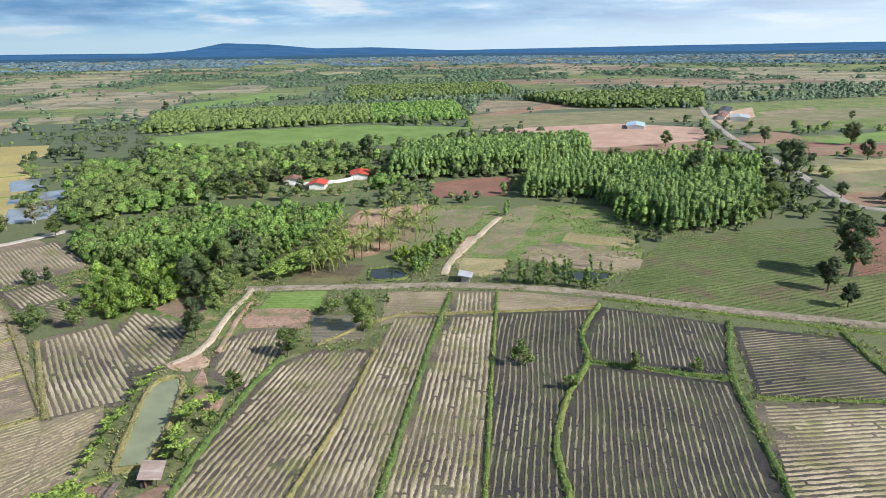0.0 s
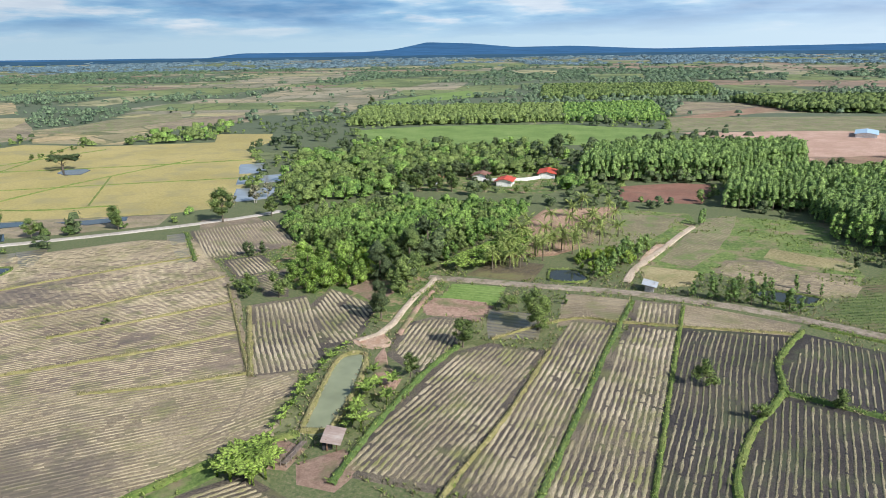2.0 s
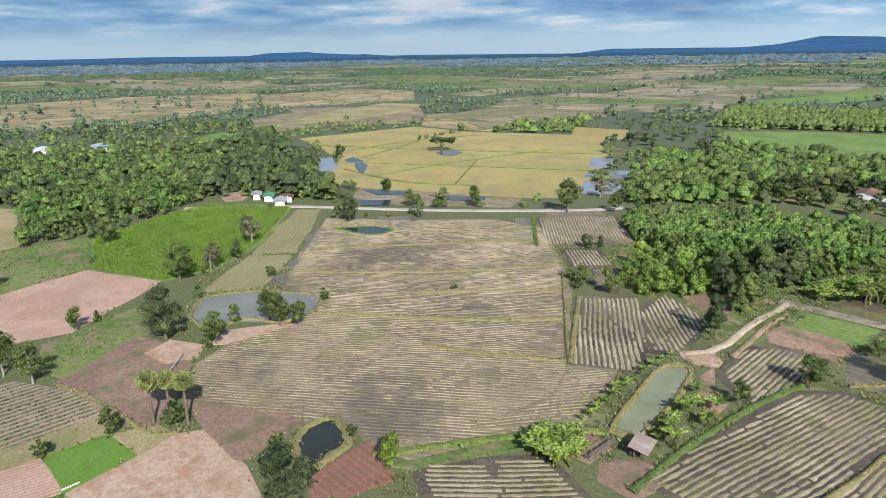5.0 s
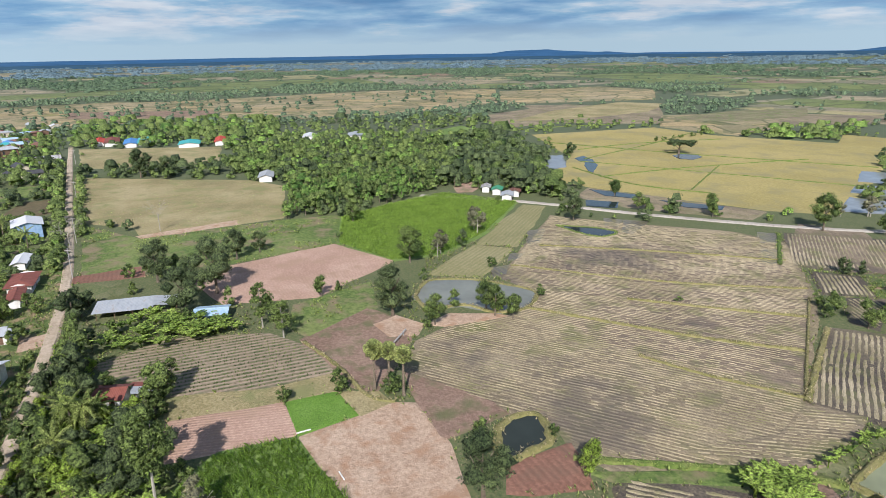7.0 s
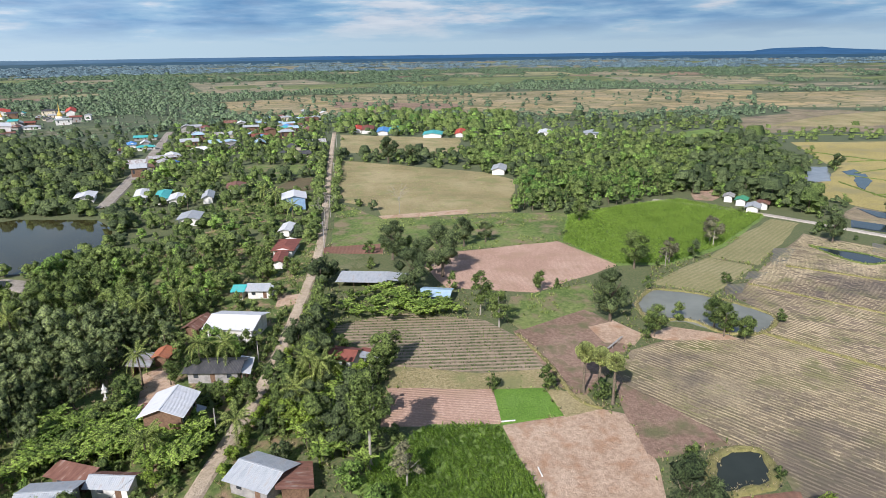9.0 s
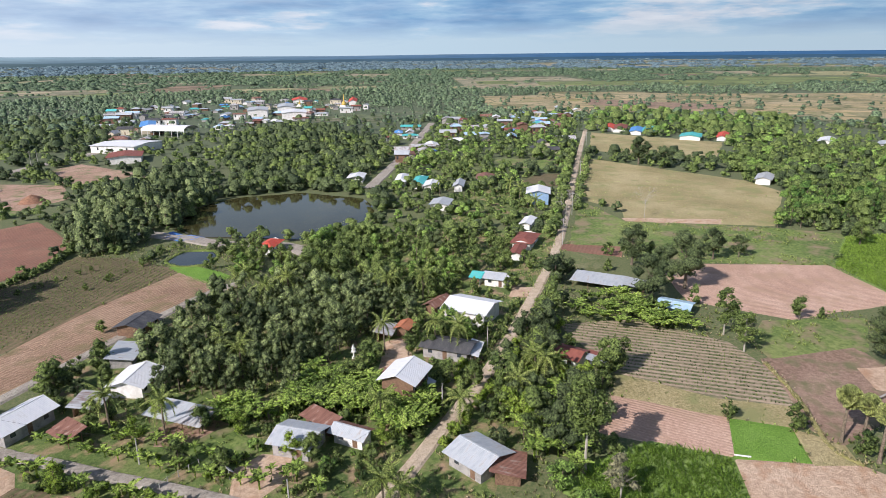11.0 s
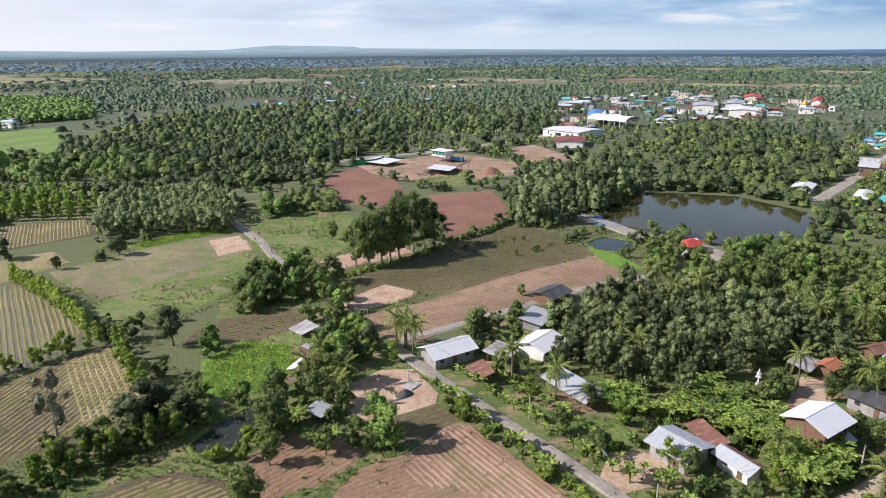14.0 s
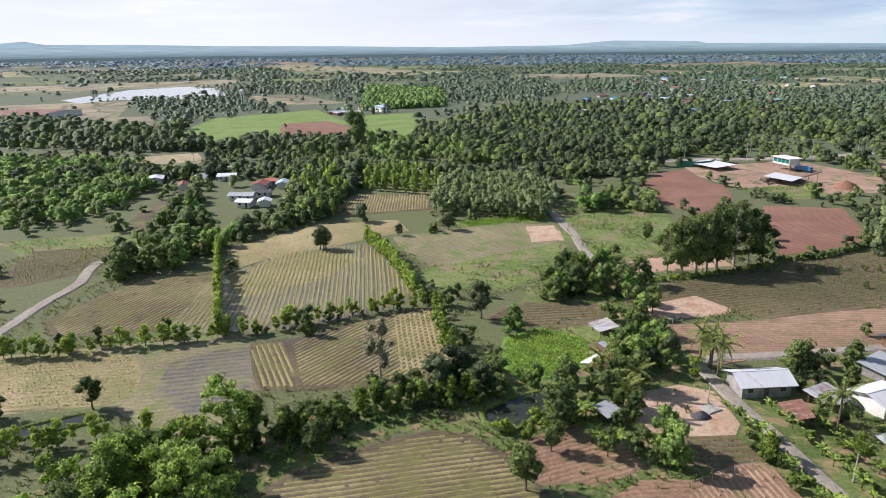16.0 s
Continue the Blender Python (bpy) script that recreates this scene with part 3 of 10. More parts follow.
def straw_rows(owner, poly, ang, z, gap=1.1, wide=0.55, high=0.12, mat=None, name="straw_rows", keep=0.93, seg=0.5, bow=0.0, sway=0.2):
    """The long heaps that the harvester left, one after the other, wandering together over the plot."""
    V, F = [], []
    ragged = sway > 0.1
    for u, v, c, s0, s1 in row_lines(shrink(poly, 1.0), ang, gap):
        n = max(2, int((s1 - s0) / seg))
        ss = np.linspace(s0, s1, n + 1)
        P = ss[:, None] * u + c * v
        drift = np.array([noise.noise(Vector((x * 0.045, y * 0.045, 3.3))) + 0.2 * noise.noise(Vector((x * 0.11, y * 0.11, 6.1))) for x, y in P])
        thick = np.array([noise.noise(Vector((s * 0.55, c * 3.7, 1.9))) for s in ss])
        bare = np.array([noise.noise(Vector((x * 0.07, y * 0.07, 8.8))) + 0.5 * noise.noise(Vector((x * 0.3, y * 0.3, 2.2))) for x, y in P])
        off = c + sway * 4.0 * drift + RNG.normal(0, 0.042 if ragged else 0.012, n + 1) + bow * ((ss - (s0 + s1) / 2) / 30) ** 2
        ww = wide * (np.clip(1.0 + 0.7 * thick, 0.45, 1.45) if ragged else RNG.uniform(0.85, 1.15, n + 1)) * RNG.uniform(0.8, 1.2, n + 1) / 2
        hh = high * RNG.uniform(0.5, 1.3, n + 1)
        live = (RNG.random(n) < keep) & ((bare[:-1] > -0.62) | (not ragged))
        base = len(V)
        for k in range(n + 1):
            p = u * ss[k]
            for d, h in ((-ww[k], -0.03), (-ww[k] * 0.35, hh[k]), (ww[k] * 0.4, hh[k] * 0.85), (ww[k], -0.03)):
                q = p + v * (off[k] + d)
                V.append((q[0], q[1], z + h))
        for k in range(n):
            if live[k]:
                for j in range(3):
                    a = base + 4 * k + j
                    F.append((a, a + 4, a + 5, a + 1))
    if F:
        part(name, mesh_np(name, V, F, (mat or STRAW_MAT,)), owner, "pale cut straw lying in long heaps", "stuff")


STRAW_MAT = land("straw_heap", (0.15, 0.125, 0.068), (0.39, 0.325, 0.20), (0.66, 0.56, 0.38), 5.0, 0.06, tint=(0.27, 0.265, 0.10))
ROW_MATS = {
    # Wet straw, also darkened in colour for the cloud shade.
    "soaked": land("wet_shaded_heap", (0.10, 0.095, 0.05), (0.23, 0.20, 0.115), (0.42, 0.36, 0.23), 5.0, 0.06, tint=(0.15, 0.17, 0.06)),
    "pale": land("pale_straw", (0.20, 0.165, 0.092), (0.40, 0.33, 0.20), (0.57, 0.475, 0.31), 3.0, 0.05, tint=(0.20, 0.19, 0.08), damp=(0.14, 0.115, 0.09)),
    "tan": land("tan_ridge", (0.26, 0.165, 0.105), (0.40, 0.265, 0.175), (0.50, 0.35, 0.24), 3.0, 0.05, tint=(0.24, 0.19, 0.09)),
    "rows": land("ridge_straw", (0.19, 0.165, 0.058), (0.325, 0.275, 0.112), (0.46, 0.385, 0.19), 4.0, 0.05, tint=(0.20, 0.205, 0.06)),
    "wet": land("wet_straw", (0.17, 0.16, 0.056), (0.26, 0.235, 0.09), (0.36, 0.315, 0.15), 4.0, 0.05, tint=(0.20, 0.22, 0.08)),
}
KINDS = {
    "straw": ("paddy_field", "harvested rice paddy with straw rows on wet dark mud", "paddy field"),
    "soaked": ("paddy_field", "harvested rice paddy with thin straw rows on soaked mud darkened for cloud shade", "paddy field"),
    "pale": ("paddy_field", "harvested dry rice paddy with pale stubble", "paddy field"),
    "lightgreen": ("paddy_field", "mown pale green rice paddy beside the ponds", "paddy field"),
    "rice": ("rice_field", "ripe golden rice field with low bunds", "rice field"),
    "greenrice": ("rice_plot", "small bright green plot of young rice", "rice field"),
    "crop": ("crop_field", "bright green dense crop field in lines", "crop field"),
    "cane": ("crop_field", "green crop field with fine parallel lines", "crop field"),
    "grass": ("meadow", "rough green meadow with bare earth patches", "meadow"),
    "pink": ("ploughed_field", "bare ploughed field of pale pink soil", "ploughed field"),
    "sand": ("bare_yard", "bare pale sandy earth with wheel marks", "bare ground"),
    "clay": ("bare_yard", "bare reddish clay ground with patches of grass", "bare ground"),
    "red": ("ploughed_field", "ploughed field of bare red-brown soil", "ploughed field"),
    "tan": ("ploughed_field", "brown-tan tilled field with fine furrows", "ploughed field"),
    "plain": ("open_paddies", "wide plain of dry tan paddies", "paddy field"),
    "mudflat": ("mud_flat", "dried brown mud with sparse weeds", "bare ground"),
    "wet": ("flooded_field", "wet dark paddy mud with straw stripes", "paddy field"),
    "weedy": ("weedy_field", "dry stubble field with green weeds coming through", "paddy field"),
    "seed": ("seedling_field", "pale soil with dark green seedling rows", "crop field"),
    "cassava": ("cassava_field", "brown soil with rows of low green plants", "crop field"),
    "rows": ("vegetable_field", "tan ridged field with green-brown rows", "crop field"),
    "yard": ("garden_ground", "trodden garden ground of grass and bare earth", "ground"),
    "yellow": ("dry_paddy", "dry yellow-green paddy with bare patches", "paddy field"),
}


def tufts(owner, P, Z, size, mat, name, label, n=5, slim=0.28):
    """Small plants as one mesh: a few leaf blades fanning from each point."""
    P = np.asarray(P, float)
    m = len(P)
    if not m:
        return
    a = RNG.uniform(0, math.tau, (m, n))
    s = size * RNG.uniform(0.5, 1.3, (m, n))
    out = RNG.uniform(0.3, 0.9, (m, n)) * s
    w = slim * s
    c, d = np.cos(a), np.sin(a)
    z0 = np.full((m, n), 0.0) + np.reshape(Z, (-1, 1))
    x, y = P[:, :1], P[:, 1:]
    A = np.stack([x - d * w * 0.6, y + c * w * 0.6, z0 - 0.05], 2)
    B = np.stack([x + d * w * 0.6 + c * out * 0.4, y - c * w * 0.6 + d * out * 0.4, z0 + s * 0.45], 2)
    C = np.stack([x + c * out, y + d * out, z0 + s * RNG.uniform(0.5, 1.0, (m, n))], 2)
    V = np.stack([A, B, C], 2).reshape(-1, 3)
    F = np.arange(len(V)).reshape(-1, 3)
    part(name, mesh_np(name, V, F, (mat,)), owner, label, "stuff")


def plant_rows(owner, poly, ang, z, size, gap, space, mat):
    Q = []
    for u, v, c, s0, s1 in row_lines(shrink(poly, 0.5), ang, gap):
        ss = np.arange(s0, s1, space)
        ss = ss + RNG.uniform(-0.3, 0.3, len(ss)) * space
        Q.append(ss[:, None] * u + (c + RNG.normal(0, 0.09, len(ss)))[:, None] * v)
    if Q:
        Q = np.concatenate(Q)
        Q = Q[RNG.random(len(Q)) < 0.85]
        tufts(owner, Q, z, size, mat, "crop_plants", "rows of leafy green crop plants", 6, 0.28 if size < 0.7 else 0.13)


def field(kind, pts, ang=0.0, heaps=False, bow=0.0, plants=0.0):
    name, label, cat = KINDS[kind]
    outline = wavy(pts)
    ob, z = slab(name, outline, cover(kind, ang, heaps))
    tagged(ob, label, cat, "", "structure")
    if kind != "yard":
        KEEP_CLEAR.append(pts)
    if heaps:
        far_off = math.hypot(*np.mean(pts, 0)) > 130
        straw_rows(ob, pts, ang, z, bow=bow, mat=ROW_MATS.get(kind, STRAW_MAT), seg=1.4 if far_off else 0.55, high=0.08 if kind == "pale" else 0.10, keep=0.8 if kind == "pale" else 0.985, gap={"rows": 1.15, "wet": 1.15, "tan": 1.0, "pale": 0.95}.get(kind, 1.1), wide={"pale": 0.45, "soaked": 0.5}.get(kind, 0.72), sway={"rows": 0.07, "wet": 0.07, "tan": 0.07, "pale": 0.11}.get(kind, 0.17))
    if kind in ("grass", "yard", "yellow") and math.hypot(*np.mean(pts, 0)) < 330:
        q = np.array(pts)
        room = float(np.prod(q.max(0) - q.min(0)))
        Q = RNG.uniform(q.min(0), q.max(0), (int(min(2600, room * (0.08 if kind == "yellow" else 0.30))), 2))
        Q = Q[inside_many(pts, Q)]
        Q = Q[[noise.noise(Vector((x * 0.06, y * 0.06, 7.4))) > -0.1 for x, y in Q]] if len(Q) else Q
        tufts(ob, Q, z, 0.4 if kind == "yellow" else 0.75, LEAF["grass"], "grass", "clumps of green grass and weeds", 5)
    if plants:
        plant_rows(ob, pts, ang, z, plants * 1.25, 1.5 if plants < 0.6 else 0.8, 0.7 if plants < 0.6 else 0.55, LEAF["light"] if kind == "greenrice" else LEAF["crop"] if plants > 0.6 else LEAF["mid"])
    return ob


def strip_outline(line, width):
    L, R = [], []
    n = len(line)
    for i, p in enumerate(line):
        a, b = line[max(0, i - 1)], line[min(n - 1, i + 1)]
        d = np.array(b) - np.array(a)
        d = d / max(1e-6, np.hypot(*d))
        o = np.array((-d[1], d[0])) * width / 2
        L.append(tuple(np.array(p) + o))
        R.append(tuple(np.array(p) - o))
    return L, R


def curve_line(line, step=4.0):
    """The way through the points, rounded at its bends."""
    P = [Vector((x, y, 0)) for x, y in line]
    out = []
    for i in range(len(P) - 1):
        a, b, c, d = P[max(0, i - 1)], P[i], P[i + 1], P[min(len(P) - 1, i + 2)]
        n = max(1, min(40, int((c - b).length / step)))
        for k in range(n):
            t = k / n
            q = 0.5 * ((2 * b) + (c - a) * t + (2 * a - 5 * b + 4 * c - d) * t * t + (3 * b - a - 3 * c + d) * t ** 3)
            out.append((q.x, q.y))
    out.append((P[-1].x, P[-1].y))
    return out


def road(name, kind, line, width, label, cat="road", z=None):
    pts = curve_line(line)
    j = min(0.16, width * 0.05)
    L, R = strip_outline(pts, width)
    WAYS.append((line, width / 2))
    KEEP_CLEAR.append(L + R[::-1])
    if z is None:
        LAYER[0] += 0.0008
        z = LAYER[0] + 0.10
    V, F = [], []
    for l, r in zip(L, R):
        l, r = np.array(l), np.array(r)
        e1, e2 = RNG.uniform(-j, j, 2)
        u = (r - l) / max(1e-6, np.hypot(*(r - l)))
        l, r = l + u * e1, r + u * e2
        m = (l + r) / 2
        V += [(*(l - u * 0.9), -0.3), (*l, z), (*m, z + 0.06), (*r, z), (*(r + u * 0.9), -0.3)]
    for k in range(len(L) - 1):
        for q in range(4):
            a = 5 * k + q
            F.append((a, a + 5, a + 6, a + 1))
    return tagged(new(name, mesh_np(name, V, F, (cover(kind),))), label, cat, "", "structure")


def bund(line, width=1.4, high=0.45, kind="bund", closed=False):
    """A low earth bank between paddies, grown over with grass."""
    width, high = width * 0.8, high * 0.75
    pts = curve_line(line + (line[:1] if closed else []), 1.1)
    L, R = strip_outline(pts, width)
    V, F = [], []
    for l, r in zip(L, R):
        l, r = np.array(l), np.array(r)
        g = RNG.uniform(0.75, 1.35)
        m = (l + r) / 2
        h = LAYER[0] + high * RNG.uniform(0.6, 1.4)
        for k, hh in ((1.0, -0.1), (0.55, h * 0.75), (0.1, h), (-0.45, h * 0.8), (-1.0, -0.1)):
            V.append((*(m + (l - m) * k * g * RNG.uniform(0.85, 1.15)), hh))
    for k in range(len(L) - 1):
        for q in range(4):
            a = 5 * k + q
            F.append((a, a + 5, a + 6, a + 1))
    words = {"lush": "low earth bund thick with lush green grass", "dry": "low earth bund with dry yellow grass"}
    ob = new("bund", mesh_np("bund", V, F, (cover(kind),)))
    tagged(ob, words.get(kind, "low earth bund overgrown with green grass"), "bund", "", "structure")
    C = (np.array(L) + np.array(R)) / 2
    near = C[np.hypot(*C.T) < 260]
    if len(near):
        Q = np.repeat(near, 4, 0) + RNG.uniform(-0.5, 0.5, (4 * len(near), 2)) * width * 1.15
        tufts(ob, Q, LAYER[0] + high * 0.45, 0.55 if kind == "lush" else 0.45, LEAF["straw_grass"] if kind == "dry" else LEAF["grass"], "grass", "grass growing over the bund", 4)
    return ob


def pond(kind, pts, bank=2.2, high=0.6, label="still pond with grassy banks", grass="bund"):
    ob, z = slab("pond", wavy(pts, 5, 0.4), WATER[kind])
    tagged(ob, label, "pond", "", "structure")
    KEEP_CLEAR.append(pts)
    if bank:
        bund(pts, bank, high, grass, True)
    return ob


# ---- plants ----
def crown(rng, lumps, leaves, rx, rz, zc, leaf_size, lump_r, shape="round", core=0.78):
    """Leaf clumps round a few inner masses; unit tree of height 1. Returns vertices and triangles."""
    V, F = [], []
    n0 = 0
    cs = []
    for k in range(lumps):
        zz = -1 + 2 * (k + rng.uniform(0.1, 0.9)) / lumps
        if shape == "spire":
            rr = rx * (1.0 - 0.55 * (zz * 0.5 + 0.5)) * rng.uniform(0.1, 0.8)
        elif shape == "flat":
            zz = 0.2 + 0.8 * zz
            rr = rx * math.sqrt(rng.uniform(0, 1))
        else:
            rr = rx * math.sqrt(max(0.05, 1 - zz * zz)) * rng.uniform(0.35, 0.85)
        a = rng.uniform(0, math.tau)
        cs.append((np.array((rr * math.cos(a), rr * math.sin(a), zc + zz * rz * 0.8)), lump_r * rng.uniform(0.5, 1.25)))
    for c, r in cs:
        if core and lumps > 7:
            v = np.array([(1, 0, 0), (0, 1, 0), (-1, 0, 0), (0, -1, 0), (0, 0, 1), (0, 0, -0.8)]) * rng.uniform(0.75, 1.25, (6, 1)) * r * core + c
            V.append(v)
            F.append(np.array([(0, 1, 4), (1, 2, 4), (2, 3, 4), (3, 0, 4), (1, 0, 5), (2, 1, 5), (3, 2, 5), (0, 3, 5)]) + n0)
            n0 += 6
        elif core:                              # far forms: a low dome, open below
            t = rng.uniform(0, math.tau)
            ring = [(k * math.cos(t + e), k * math.sin(t + e), z) for k, z in ((1.0, -0.5), (0.62, 0.72)) for e in (0, 1.57, 3.14, 4.71)]
            v = np.array(ring) * rng.uniform(0.78, 1.2, (8, 1)) * r * core + c
            V.append(v)
            F.append(np.array([(0, 1, 5), (0, 5, 4), (1, 2, 6), (1, 6, 5), (2, 3, 7), (2, 7, 6), (3, 0, 4), (3, 4, 7), (4, 5, 6), (4, 6, 7)]) + n0)
            n0 += 8
    per = max(1, leaves // lumps)
    for c, r in cs:
        d = rng.normal(size=(per, 3))
        d /= np.linalg.norm(d, axis=1)[:, None]
        d[:, 2] = np.where(d[:, 2] < -0.5, -d[:, 2], d[:, 2])
        p = c + d * r * rng.uniform(0.7, 1.08, (per, 1)) * np.array((1, 1, 0.85))
        s = leaf_size * rng.uniform(0.5, 1.3, per)
        nrm = d + rng.normal(0, 0.55, (per, 3))
        nrm /= np.linalg.norm(nrm, axis=1)[:, None]
        t = np.cross(nrm, rng.normal(size=(per, 3)))
        t /= np.linalg.norm(t, axis=1)[:, None] + 1e-9
        b = np.cross(nrm, t)
        tri = np.stack([p - t * s[:, None], p + b * s[:, None] * 0.9, p + t * s[:, None] - b * s[:, None] * 0.35], 1)
        V.append(tri.reshape(-1, 3))
        F.append(n0 + 3 * np.arange(per)[:, None] + np.arange(3))
        n0 += 3 * per
    return np.concatenate(V), np.concatenate(F)


def limbs(rng, high, rad, reach, n=5, split=0.35, lean=0.03):
    """A tapered trunk with limbs, height 1 overall."""
    bm = bmesh.new()
    top = high
    bend = rng.uniform(-lean, lean, 2)
    pts = [(bend[0] * z * z, bend[1] * z * z, z) for z in np.linspace(-0.03, top, 6)]
    tube(bm, pts, [rad * 1.5, rad, rad * 0.85, rad * 0.7, rad * 0.5, rad * 0.25], 6)
    for k in range(n):
        a = math.tau * k / n + rng.uniform(-0.4, 0.4)
        z0 = top * rng.uniform(split, 0.85)
        r = reach * rng.uniform(0.6, 1.0)
        up = rng.uniform(0.12, 0.3)
        p0 = np.array((bend[0] * z0 * z0, bend[1] * z0 * z0, z0))
        e = p0 + (r * math.cos(a), r * math.sin(a), up)
        mid = (p0 + e) / 2 + (0, 0, -0.02)
        tube(bm, [tuple(p0), tuple(mid), tuple(e)], [rad * 0.5, rad * 0.32, rad * 0.12], 3)
    return bm


TREE = {}


def tree_form(key, leafmat, bark, lumps, leaves, rx, rz, zc, ls, lr, shape, trunk, rad, reach, label, variants=3, category="tree"):
    rng = np.random.default_rng(len(TREE) + 11)
    forms = []
    for _ in range(variants):
        V, F = crown(rng, lumps, int(leaves * 0.9), rx, rz, zc, ls * 0.85, lr, shape)
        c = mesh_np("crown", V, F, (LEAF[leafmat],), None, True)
        t = bm_mesh("trunk", limbs(rng, trunk, rad, reach), bark)
        forms.append((c, t))
    TREE[key] = (forms, label, category)


tree_form("broad", "dark", BARK, 20, 2300, 0.36, 0.40, 0.56, 0.024, 0.17, "round", 0.62, 0.026, 0.26, "broad dark green shade tree with a dense round crown")
tree_form("mid", "mid", BARK, 18, 2100, 0.32, 0.40, 0.57, 0.024, 0.16, "round", 0.62, 0.022, 0.24, "green field tree with an uneven leafy crown")
tree_form("tall", "mid", PALE_BARK, 18, 1900, 0.19, 0.40, 0.60, 0.022, 0.095, "round", 0.9, 0.011, 0.13, "tall timber tree with a pale bare trunk")
tree_form("euc", "euc", PALE_BARK, 10, 800, 0.16, 0.42, 0.56, 0.026, 0.10, "spire", 0.92, 0.011, 0.09, "slender young eucalyptus tree with pale green leaves")
tree_form("light", "light", BARK, 12, 1100, 0.26, 0.42, 0.55, 0.030, 0.15, "round", 0.7, 0.014, 0.18, "young bright green roadside tree")
tree_form("bush", "mid", BARK, 9, 700, 0.48, 0.42, 0.5, 0.05, 0.25, "round", 0.5, 0.02, 0.3, "dense rounded green bush on the bank", 3, "bush")
tree_form("rain", "dark", BARK, 34, 2600, 0.62, 0.18, 0.74, 0.032, 0.18, "flat", 0.66, 0.04, 0.42, "spreading umbrella-shaped rain tree")
tree_form("bamboo", "bamboo", BARK, 34, 2600, 0.34, 0.42, 0.56, 0.020, 0.10, "round", 0.6, 0.012, 0.30, "tall feathery clump of green bamboo")
tree_form("timber", "mid", PALE_BARK, 22, 2300, 0.22, 0.44, 0.53, 0.022, 0.11, "round", 0.9, 0.015, 0.16, "tall timber tree with an uneven leafy crown")
tree_form("pole", "mid", PALE_BARK, 20, 2100, 0.20, 0.30, 0.72, 0.022, 0.10, "round", 0.86, 0.013, 0.12, "tall tree with a long bare white trunk", 1)
tree_form("airy", "pale", PALE_BARK, 14, 700, 0.36, 0.40, 0.58, 0.026, 0.14, "round", 0.75, 0.02, 0.28, "thin-leaved pale grey-green tree")


def tree(key, x, y, h, spread=1.0, turn=None):
    """One tree, its trunk and crown, standing at x, y."""
    forms, label, cat = TREE[key]
    c, t = forms[random.randrange(len(forms))]
    root = new("bush" if cat == "bush" else "tree")
    root.empty_display_size = 0.5
    part("trunk", t, root)
    part("crown", c, root)
    s = h
    root.matrix_world = pose(x, y, 0.05, 0, 0, random.uniform(0, 360) if turn is None else turn) @ Matrix.Diagonal((s * spread, s * spread, s, 1))
    return tagged(root, label, cat, "")


def frond_mesh(name, mat, n=16, length=1.0, droop=0.6, width=0.17):
    """A palm leaf of separate leaflets along a rib."""
    V, F = [], []
    for k in range(n):
        t = (k + 0.5) / n
        x, z = length * t * (1 - 0.15 * t), 0.38 * t - droop * t * t
        w = width * (0.35 + 0.65 * math.sin(math.pi * (t * 0.8 + 0.15)))
        h = length * 0.6 / n
        for s in (1, -1):
            i = len(V)
            V += [(x - h, 0, z), (x + h, 0, z - 0.01), (x + h * 2.6, s * w, z - w * 0.6)]
            F.append((i, i + 1, i + 2))
    for k in range(6):
        t0, t1 = k / 6, (k + 1) / 6
        i = len(V)
        for t in (t0, t1):
            x, z = length * t * (1 - 0.15 * t), 0.38 * t - droop * t * t
            V += [(x, -0.012, z + 0.004), (x, 0.012, z + 0.004)]
        F += [(i, i + 1, i + 3), (i, i + 3, i + 2)]
    return mesh_np(name, V, F, (mat,))


FROND = [frond_mesh("frond", LEAF["palm"], 16, 1.0, d, 0.17) for d in (0.35, 0.7, 1.05)]


def palm_trunk(h, rad, lean):
    bm = bmesh.new()
    pts = [(lean * (z / h) ** 2, 0, z) for z in np.linspace(-0.3, h, 7)]
    tube(bm, pts, [rad * 1.6, rad * 1.1, rad, rad, rad * 0.9, rad * 0.9, rad * 0.8], 7)
    return bm


def coconut(x, y, h, reach=3.9, label="coconut palm with a slim trunk and arching fronds"):
    root = new("coconut_palm")
    lean = random.uniform(0.0, 0.08) * h
    part("trunk", bm_mesh("trunk", palm_trunk(h, 0.16, lean), BARK), root)
    n = 15
    for k in range(n):
        d = FROND[min(2, int(k * 3 / n))]
        f = part("frond", d, root)
        s = reach * random.uniform(0.85, 1.1)
        f.matrix_local = pose(lean, 0, h - 0.1, 0, (-35, -8, 18)[min(2, int(k * 3 / n))] + random.uniform(-8, 8), k * 137.5 + random.uniform(-12, 12)) @ Matrix.Scale(s, 4)
    root.matrix_world = pose(x, y, 0.05, 0, 0, random.uniform(0, 360))
    return tagged(root, label, "palm tree", "coconut palms")


def fan_mesh():
    V, F = [], []
    for k in range(14):
        a = radians(-120 + 240 * k / 13)
        b = radians(10)
        i = len(V)
        V += [(0.35, 0, 0), (0.35 + 0.75 * math.cos(a - b / 1), 0.75 * math.sin(a - b / 1), 0.05 - 0.12 * abs(math.sin(a))), (0.35 + 0.75 * math.cos(a + b), 0.75 * math.sin(a + b), -0.12 * abs(math.sin(a)))]
        F.append((i, i + 1, i + 2))
    i = len(V)
    V += [(0, -0.02, 0), (0, 0.02, 0), (0.4, 0.02, 0), (0.4, -0.02, 0)]
    F += [(i, i + 1, i + 2), (i, i + 2, i + 3)]
    return mesh_np("fan_leaf", V, F, (LEAF["sugar"],))


FAN = fan_mesh()


